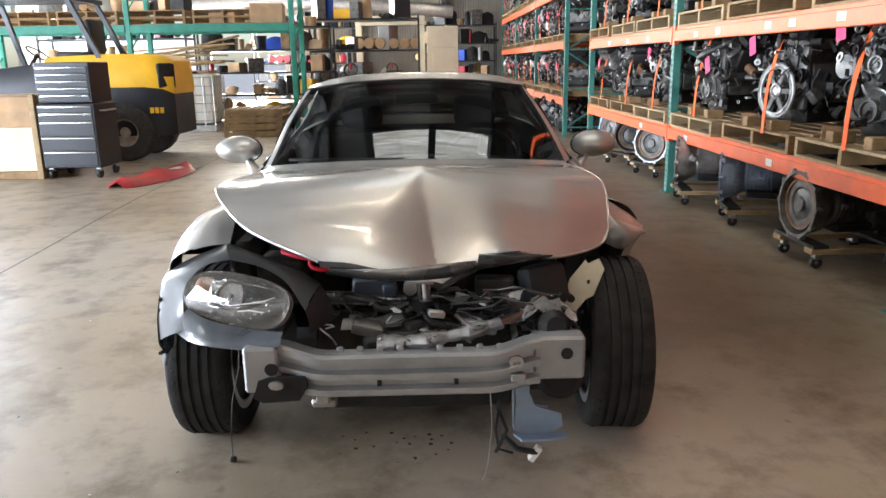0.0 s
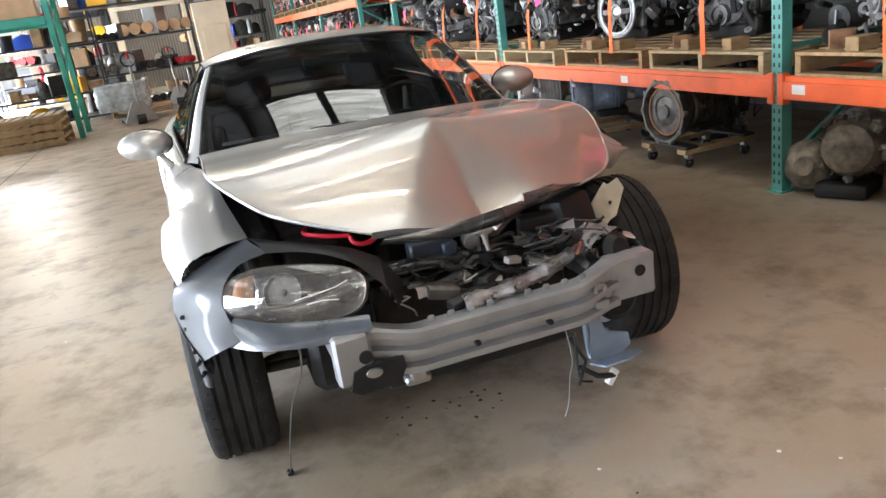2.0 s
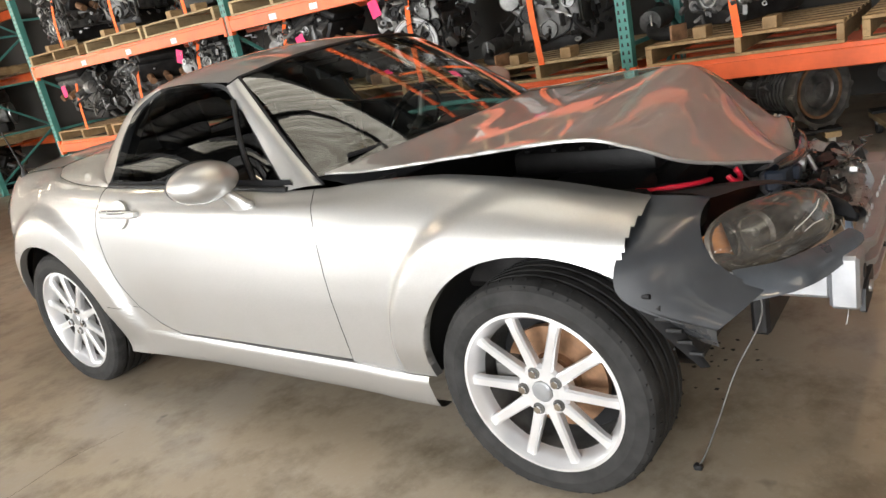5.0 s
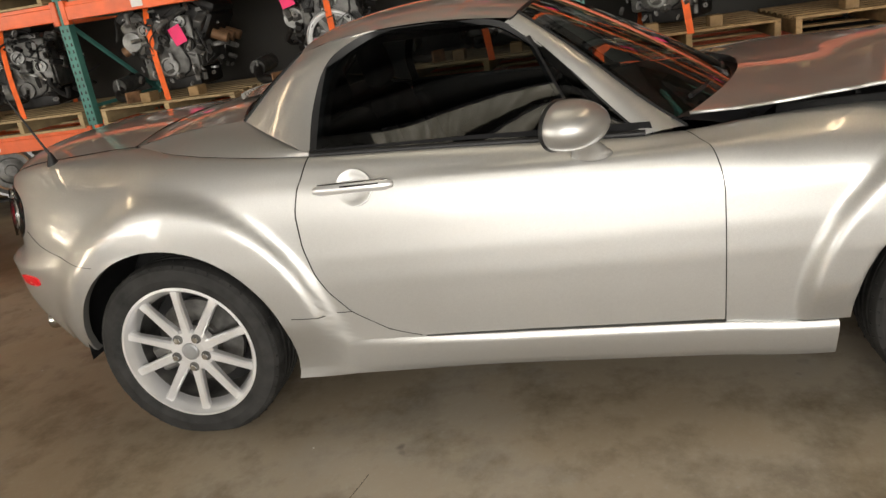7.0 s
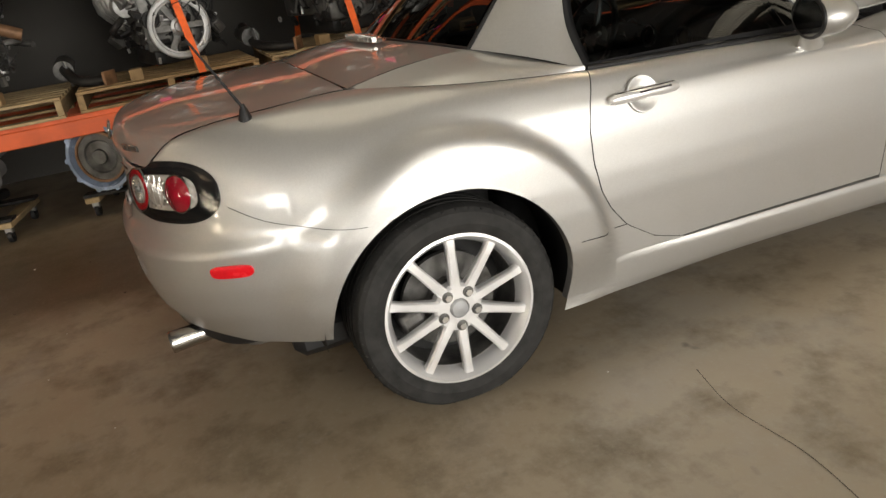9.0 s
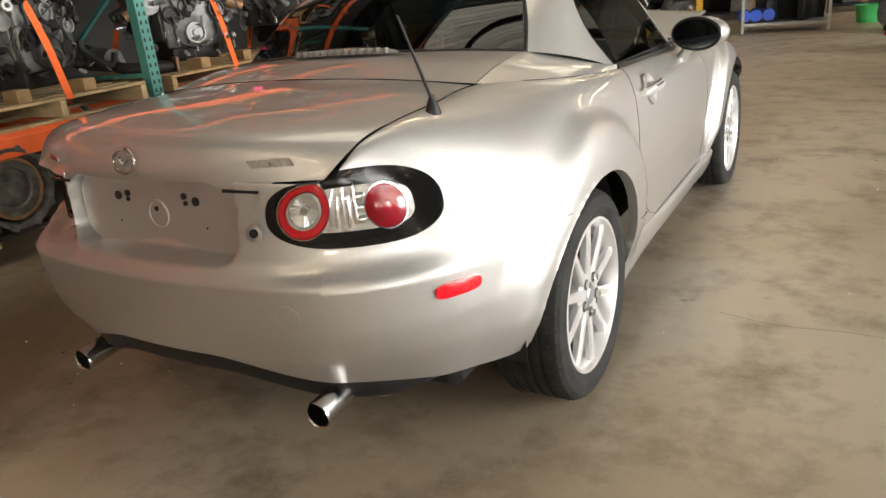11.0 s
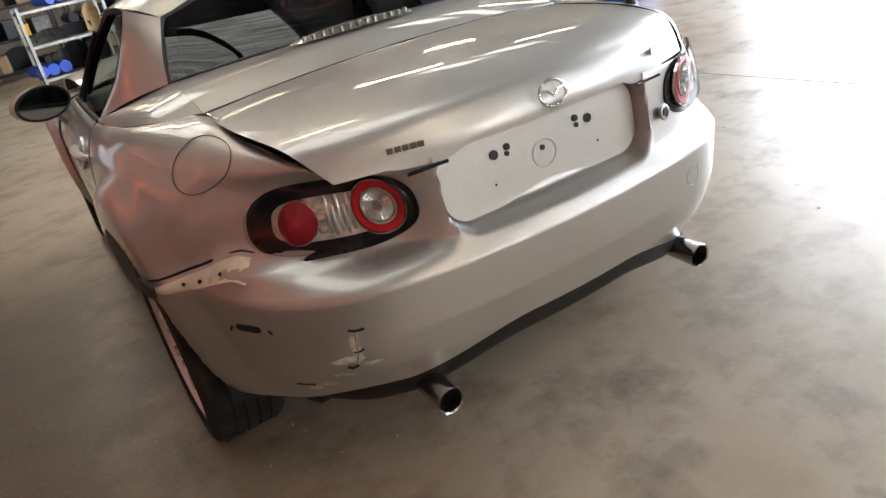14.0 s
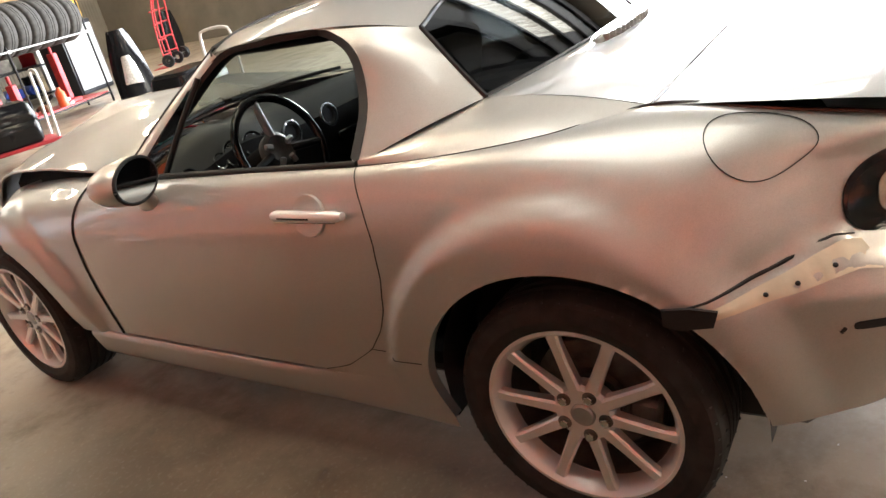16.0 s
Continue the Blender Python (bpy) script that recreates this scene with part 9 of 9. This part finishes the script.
# tyre rack
TR = pose(-3.67, -8.70, 0, 0, 0, 196)
t = thing("tyre_rack", -3.67, -8.70, 0, "black tube rack holding a row of used tyres", "rack", rz=196)
for x in (-0.57, 0.0, 1.62):
    for y in (0.0, 0.50):
        part("post", tube(B(), [(x, y, 0.0), (x, y, 2.1)], 0.016, 8), M_BLACK, t)
for z in (0.14, 1.10, 2.05):
    for y in (0.0, 0.50):
        part("rail", tube(B(), [(-0.57, y, z), (1.62, y, z)], 0.014, 8), M_GREYTUBE if z > 1 else M_BLACK, t, smooth=60)
    for x in (-0.57, 0.0, 1.62):
        part("end_rail", tube(B(), [(x, 0, z), (x, 0.5, z)], 0.012, 8), M_BLACK, t)
part("tray", box(B(), -0.55, 1.60, 0.02, 0.48, 0.155, 0.175), M_DARKRED, t, "red lower tray")
for x in (0.02, 1.60):
    part("joint_cap", lathe(B(), [(0.0, -0.03), (0.024, -0.03), (0.024, 0.03), (0, 0.03)], pose(x, 0, 1.10, 0, 90), 12), M_WHITE, t)
first = None
for k in range(8):
    m = TR @ pose(-0.42 + 0.262 * k, 0.25, 1.373, 0, 90, 0)
    if first is None:
        first = tagged(link("tyre", tyre(), M_TYREOLD, smooth=40), "dusty used car tyre standing on a rack", "tyre", "tyres on the rack")
        first.matrix_basis = m
    else:
        copy_thing(first, m)


def part_heap(m, seed, n, spread):
    """Loose mechanical parts lying on a tray."""
    r = random.Random(seed)
    for k in range(n):
        x, y = r.uniform(-spread, spread), r.uniform(-0.13, 0.13)
        kind = r.choice(("hub", "housing", "link"))
        if kind == "hub":
            q = r.uniform(0.05, 0.10)
            bm = lathe(B(), [(q, 0), (q, 0.03), (q * 0.6, 0.04), (q * 0.55, 0.10), (q * 0.2, 0.11), (0, 0.11)], None, 18)
        elif kind == "housing":
            w, d, h = r.uniform(0.10, 0.2), r.uniform(0.08, 0.16), r.uniform(0.10, 0.26)
            bm = box(B(), -w / 2, w / 2, -d / 2, d / 2, 0, h, 0.02, None, 2)
            cyl(bm, (0, 0, h * 0.6), (w * 0.8, 0, h * 0.7), d * 0.28, seg=12)
        else:
            bm = tube(B(), spline([(-0.15, 0, 0.03), (0.0, 0.02, 0.10), (0.14, 0, 0.20)], 8), 0.026, 8)
        ob = link("loose_" + kind, bm, r.choice((M_ENGINE, M_ENGINEDARK, M_BLACK, M_STEEL, M_DARKRED, M_RUST)), smooth=40)
        ob.matrix_basis = m @ pose(x, y, 0, 0, 0, r.uniform(-80, 80))
        tagged(ob, "greasy loose car part lying on a tray", "car part", "loose parts")


part_heap(TR @ pose(0.5, 0.25, 0.176), 4, 12, 0.95)
for x, h in ((-0.35, 0.62), (0.0, 0.5), (0.95, 0.75)):
    bm = B()
    box(bm, -0.05, 0.05, -0.06, 0.06, 0.06, h, 0.01)
    box(bm, -0.14, 0.14, -0.12, 0.12, 0.0, 0.06, 0.01)
    cyl(bm, (0, 0, h), (0, 0, h + 0.12), 0.025, seg=12)
    ob = link("bottle_jack", bm, M_DARKRED, smooth=40)
    ob.matrix_basis = TR @ pose(x, 0.2, 0.176)
    tagged(ob, "tall red workshop jack on the rack tray", "jack", "red jacks")
ob = tagged(link("orange_can", lathe(B(), [(0, 0), (0.07, 0), (0.07, 0.2), (0.03, 0.25), (0.03, 0.28), (0, 0.28)], None, 16), M_ORANGE, smooth=40), "orange plastic can among the parts", "can")
ob.matrix_basis = TR @ pose(0.72, 0.12, 0.176)


def leaning_panel(x, y, rz):
    """A black moulded bumper skin stood on end, with a glossy lamp in it."""
    t = thing("leaning_bumper", x, y, 0, "black car bumper stood on end with a glossy lamp", "bumper", rz=rz)
    bm = B()
    rows = []
    for k in range(15):
        u = k / 14
        w = 0.30 - 0.16 * u**2
        lean = 0.25 * u
        rows.append([Vector((w * q, lean - 0.10 * (1 - q * q) + 0.05 * math.sin(3 * u), 1.02 * u)) for q in np.linspace(-1, 1, 11)])
    sheet(bm, rows)
    thicken(bm, 0.006)
    part("skin", bm, M_BLACKGLOSS, t, smooth=60)
    bm = B()
    patch(bm, [(-0.16, -0.075, 0.20), (-0.12, -0.03, 0.42), (-0.08, 0.03, 0.62)], [(0.12, -0.085, 0.18), (0.10, -0.03, 0.42), (0.05, 0.035, 0.62)], 10, 6, 0.03, (0, -1, 0.2))
    part("lamp_lens", bm, M_CLEARLENS, t, "clear lamp lens", 60)


leaning_panel(-5.45, -8.75, 150)
leaning_panel(-9.9, -13.2, -15)


def hand_truck(x, y, rz):
    t = thing("hand_truck", x, y, 0, "red two-wheeled hand truck standing upright", "hand truck", rz=rz)
    for s in (-1, 1):
        part("side_tube", tube(B(), spline([(s * 0.2, 0, 0.03), (s * 0.2, 0.02, 0.7), (s * 0.18, 0.12, 1.25), (s * 0.10, 0.2, 1.35)], 14), 0.018, 8), M_DARKRED, t, smooth=60)
        w = part("wheel", lathe(B(), [(0.05, -0.03), (0.12, -0.04), (0.13, 0), (0.12, 0.04), (0.05, 0.03)], pose(s * 0.27, 0.1, 0.13, 0, 90), 20, close=True), M_BLACK, t, smooth=40)
    for z in (0.25, 0.55, 0.85, 1.1):
        part("cross_bar", tube(B(), [(-0.2, 0.02, z), (0.2, 0.02, z)], 0.014, 8), M_DARKRED, t)
    part("toe_plate", box(B(), -0.24, 0.24, -0.28, 0.02, 0.0, 0.012), M_DARKRED, t)
    part("axle", cyl(B(), (-0.28, 0.1, 0.13), (0.28, 0.1, 0.13), 0.012, seg=8), M_STEEL, t)


hand_truck(-8.2, -11.3, 30)
hand_truck(-8.9, -12.0, 10)


def platform_cart(x, y, rz, first=[]):
    """A red platform cart on swivel castors with a white push handle."""
    t = thing("platform_cart", x, y, 0, "red platform cart on grey castors with a white handle", "cart", "platform carts", rz=rz)
    part("deck", box(B(), -0.52, 0.52, -0.24, 0.24, 0.165, 0.205, 0.012, None, 2), M_REDPAINT, t)
    part("push_handle", tube(B(), spline([(-0.50, -0.20, 0.20), (-0.53, -0.20, 0.55), (-0.54, -0.19, 0.86), (-0.54, -0.12, 0.92), (-0.54, 0.12, 0.92), (-0.54, 0.19, 0.86), (-0.53, 0.20, 0.55), (-0.50, 0.20, 0.20)], 30), 0.016, 8), M_WHITE, t, smooth=60)
    for dx in (-0.42, 0.42):
        for dy in (-0.17, 0.17):
            w = part("castor", lathe(B(), [(0.015, -0.016), (0.058, -0.016), (0.062, 0), (0.058, 0.016), (0.015, 0.016)], frame_z((dx, dy, 0.062), (0, 1, 0), (1, 0, 0)), 20, close=True), M_GREYPAINT, t, smooth=40)
            part("fork", box(B(), dx - 0.025, dx + 0.025, dy - 0.026, dy + 0.026, 0.09, 0.164, 0.004), M_CHROME, w)
    return t


c = platform_cart(-2.99, -4.37, 12)
copy_thing(c, pose(-2.05, -6.55, 0, 0, 0, -20))


def black_case(x, y, z, rz):
    t = thing("equipment_case", x, y, z, "glossy black moulded case lying on a red cart", "case", "black cases", rz=rz)
    bm = B()
    rows = []
    for zz, k in ((0.0, 0.93), (0.03, 1.0), (0.20, 1.02), (0.24, 0.98), (0.25, 1.03), (0.30, 1.03), (0.42, 0.95), (0.45, 0.85)):
        rows.append([Vector((px * k, py * k, zz)) for px, py in rounded(0.74, 0.44, 0.07, 4)])
    vs = sheet(bm, rows, closed=True)
    bm.faces.new(vs[0][::-1])
    bm.faces.new(vs[-1])
    part("shell", bm, M_BLACKGLOSS, t, smooth=30)
    for dx in (-0.22, 0.22):
        part("latch", box(B(), dx - 0.03, dx + 0.03, -0.24, -0.222, 0.19, 0.28, 0.004), M_STEEL, t)
    part("carry_handle", tube(B(), [(-0.09, -0.225, 0.15), (-0.08, -0.26, 0.15), (0.08, -0.26, 0.15), (0.09, -0.225, 0.15)], 0.012, 8), M_GREYPAINT, t)
    return t


c = black_case(-2.93, -4.37, 0.206, 12)
copy_thing(c, pose(-2.05, -6.55, 0.206, 0, 0, -20))


def workbench():
    t = thing("workbench", -5.35, -3.2, 0, "grey steel workbench with thick square legs", "workbench", rz=8)
    part("top", box(B(), -0.95, 0.95, -0.38, 0.38, 0.86, 0.92, 0.006), M_WOOD, t)
    for x in (-0.86, 0.86):
        for y in (-0.30, 0.30):
            part("leg", box(B(), x - 0.05, x + 0.05, y - 0.05, y + 0.05, 0, 0.859, 0.006), M_GREYPAINT, t)
    part("rail", box(B(), -0.81, 0.81, -0.325, -0.275, 0.20, 0.26, 0.004), M_GREYPAINT, t)
    return t


workbench()
bm = B()
box(bm, -0.26, 0.26, -0.18, 0.18, 0.0, 0.30, 0.02, None, 2)
box(bm, -0.28, 0.28, -0.20, 0.20, 0.27, 0.31, 0.008)
plain_thing("storage_bin", bm, M_BLUE, -4.78, -2.62, 0.0, "blue plastic storage bin on the floor", "bin", "", 10)
plain_thing("storage_bin", box(B(), -0.25, 0.25, -0.2, 0.2, 0, 0.28, 0.02, None, 2), M_BLACK, -5.3, -3.1, 0.92, "black plastic crate on a workbench", "bin", "", 5)
plain_thing("green_tub", lathe(B(), [(0, 0), (0.15, 0), (0.19, 0.24), (0.20, 0.25), (0.17, 0.25), (0.14, 0.02), (0, 0.02)], None, 24), M_PALEGREEN, -1.26, -10.06, 0, "bright green plastic tub on the floor", "tub", "", 0, 0, 0, 40)
shelf_unit(-0.2, -9.5, 1.15, 0.6, 1.15, 3, "steel trolley shelf of bins and tools", M_GREYTUBE, 3, 1, 21)
shelf_unit(0.9, -12.2, 2.4, 0.7, 2.3, 5, "dark cluttered shelf of spare parts", M_NAVY, 0, 1, 22)
shelf_unit(-1.9, -12.4, 2.6, 0.7, 2.3, 5, "dark cluttered shelf of trim and boxes", M_NAVY, 0, 1, 25)
shelf_unit(-5.0, -12.8, 2.8, 0.7, 2.3, 5, "tall cluttered shelf of boxes", M_NAVY, 2, 1, 27)
shelf_unit(3.2, -11.6, 1.6, 0.8, 2.2, 4, "cluttered steel shelf at the wall", M_NAVY, 0, 1, 29)
plain_thing("white_board", box(B(), -0.7, 0.7, -0.03, 0.03, 0, 2.2, 0.006), M_WHITE, -7.0, -12.9, 0, "tall white panel standing behind the racks", "panel", "panels", 20)
cab = thing("tool_cabinet", -6.4, -11.6, 0, "dark steel cabinet with a yellow top box", "cabinet", rz=12)
part("body", box(B(), -0.42, 0.42, -0.3, 0.3, 0, 1.28, 0.02, None, 2), M_NAVY, cab)
part("top_box", box(B(), -0.36, 0.30, -0.26, 0.26, 1.281, 1.72, 0.05, None, 3), M_YELLOW, cab, "rounded yellow box", 40)
part("cabinet_door", box(B(), -0.39, 0.39, 0.301, 0.315, 0.08, 1.2, 0.006), M_GREYPAINT, cab)
plain_thing("fallen_bumper", (lambda b: (sheet(b, [[Vector((0.75 * q, 0.28 * (1 - q * q) - 0.12 * math.cos(a), 0.16 + 0.155 * math.sin(a))) for a in np.linspace(-1.5, 1.5, 9)] for q in np.linspace(-1, 1, 19)]), thicken(b, 0.005), b)[2])(B()), M_BLACKGLOSS, 3.0, -8.5, 0.0, "black car bumper lying on the floor", "bumper", "", 20, 0, 0, 60)
for x, y, turn, k in ((-1.8, -8.6, 30, 0), (1.6, -9.6, 70, 2), (2.1, -8.9, 20, 4)):
    put(ENGINES[k], pose(x, y, 0, 0, 0, turn) @ pose(-0.36, 0, -0.045))


def film_stack():
    """White panels stacked and wrapped in film, banded in dark straps, on a pallet."""
    t = thing("wrapped_stack", 2.82, -4.52, 0.128, "tall stack of white parts wrapped in film", "wrapped load")
    r = random.Random(6)
    for k in range(9):
        z = 0.255 * k
        dx, dy = r.uniform(-0.03, 0.03), r.uniform(-0.03, 0.03)
        bm = B()
        rows = []
        for zz, q in ((0.0, 0.97), (0.02, 1.0), (0.12, 1.015), (0.225, 1.0), (0.238, 0.97)):
            rows.append([Vector((px * q + dx + 0.006 * r.uniform(-1, 1), py * q + dy + 0.006 * r.uniform(-1, 1), z + zz)) for px, py in rounded(0.86, 0.92, 0.06, 4)])
        vs = sheet(bm, rows, closed=True)
        bm.faces.new(vs[0][::-1])
        bm.faces.new(vs[-1])
        layer = part("layer", bm, M_FILM, t, smooth=40)
        part("dark_gap", box(B(), dx - 0.40, dx + 0.40, dy - 0.43, dy + 0.43, z + 0.236, z + 0.256), M_BLACK, layer)
    for y, z in ((-0.2, 0.9), (-0.15, 1.15), (0.1, 0.62)):
        part("paper_label", box(B(), -0.462, -0.456, y - 0.06, y + 0.06, z - 0.05, z + 0.05), M_LABEL, t)


film_stack()
put(pallet(kind="pale"), pose(2.36, -4.52, 0.0))
plain_thing("white_stick", tube(B(), [(0, -0.45, 0.02), (0, 0.45, 0.02)], 0.02, 8), M_WHITE, 2.50, -2.9, 0.79, "white plastic tube lying on a pallet", "tube", "", 12)


# ==== marks and litter on the floor ====
def floor_line(name, pts, w, mat, label):
    bm = B()
    c = spline(pts, 12 * (len(pts) - 1))
    lo, hi = [], []
    for k, p in enumerate(c):
        d = c[min(k + 1, len(c) - 1)] - c[max(k - 1, 0)]
        nn = np.array([-d[1], d[0]]) / np.linalg.norm(d[:2]) * w / 2
        lo.append(Vector((p[0] - nn[0], p[1] - nn[1], 0.0015)))
        hi.append(Vector((p[0] + nn[0], p[1] + nn[1], 0.0015)))
    sheet(bm, [lo, hi])
    tagged(link(name, bm, mat), label, "floor joint", kind="structure")


M_JOINT = plain("dirty_joint", (0.05, 0.045, 0.04), 0.9, 0, 0.4, 9, 0.2)
floor_line("floor_joint", [(-3.0, 12, 0), (-2.9, 4.4, 0), (-2.72, 0.7, 0), (-2.66, -2.3, 0), (-2.72, -8, 0)], 0.010, M_JOINT, "dark saw-cut joint in the concrete floor")
floor_line("floor_joint", [(-2.72, 0.72, 0), (-6.0, 0.9, 0), (-12.0, 1.1, 0)], 0.009, M_JOINT, "dark saw-cut joint in the concrete floor")
floor_line("floor_crack", [(-1.05, 0.555, 0), (-1.25, 0.60, 0), (-1.5, 0.59, 0), (-1.78, 0.64, 0)], 0.0022, M_JOINT, "hairline crack in the concrete floor")
floor_line("floor_crack", [(-1.2, 2.15, 0), (-1.6, 2.2, 0), (-2.1, 2.16, 0), (-2.72, 2.25, 0)], 0.0022, M_JOINT, "hairline crack in the concrete floor")


def litter():
    """Oil spots and chips of glass and plastic round the car."""
    r = random.Random(17)
    dark, pale = B(), B()
    for k in range(46):
        x, y = r.gauss(0.0, 0.11), r.gauss(-1.38, 0.05)
        if k > 22:
            x, y = r.uniform(-1.6, 1.5), r.uniform(-2.9, -1.3)
        if k > 32:
            x, y = r.uniform(-2.2, 1.6), r.uniform(1.6, 3.0)
        q = r.uniform(0.003, 0.009)
        pts = [(q * r.uniform(0.6, 1.2) * math.cos(a), q * r.uniform(0.6, 1.2) * math.sin(a)) for a in [2 * math.pi * n / 9 for n in range(9)]]
        prism(dark, pts, pose(x, y, 0.0004), 0.001)
    for k in range(40):
        x, y = r.choice(((r.gauss(0.75, 0.15), r.gauss(1.55, 0.2)), (r.uniform(-2.3, 1.8), r.uniform(1.2, 3.1)), (r.uniform(-2.2, -0.8), r.uniform(-2.5, 1.5)), (r.uniform(-1.2, 1.2), r.uniform(-2.6, -1.5))))
        q = r.uniform(0.002, 0.006)
        box(pale, -q, q, -q * 0.6, q * 0.6, 0, q * 0.7, 0, pose(x, y, 0.0002, 0, 0, r.uniform(0, 180)))
    tagged(link("oil_spots", dark, M_JOINT), "dark oil drips on the concrete floor", "oil drips", kind="stuff")
    tagged(link("debris", pale, M_LABEL), "pale chips of glass and plastic on the floor", "debris", kind="stuff")


litter()

# ==== end ====
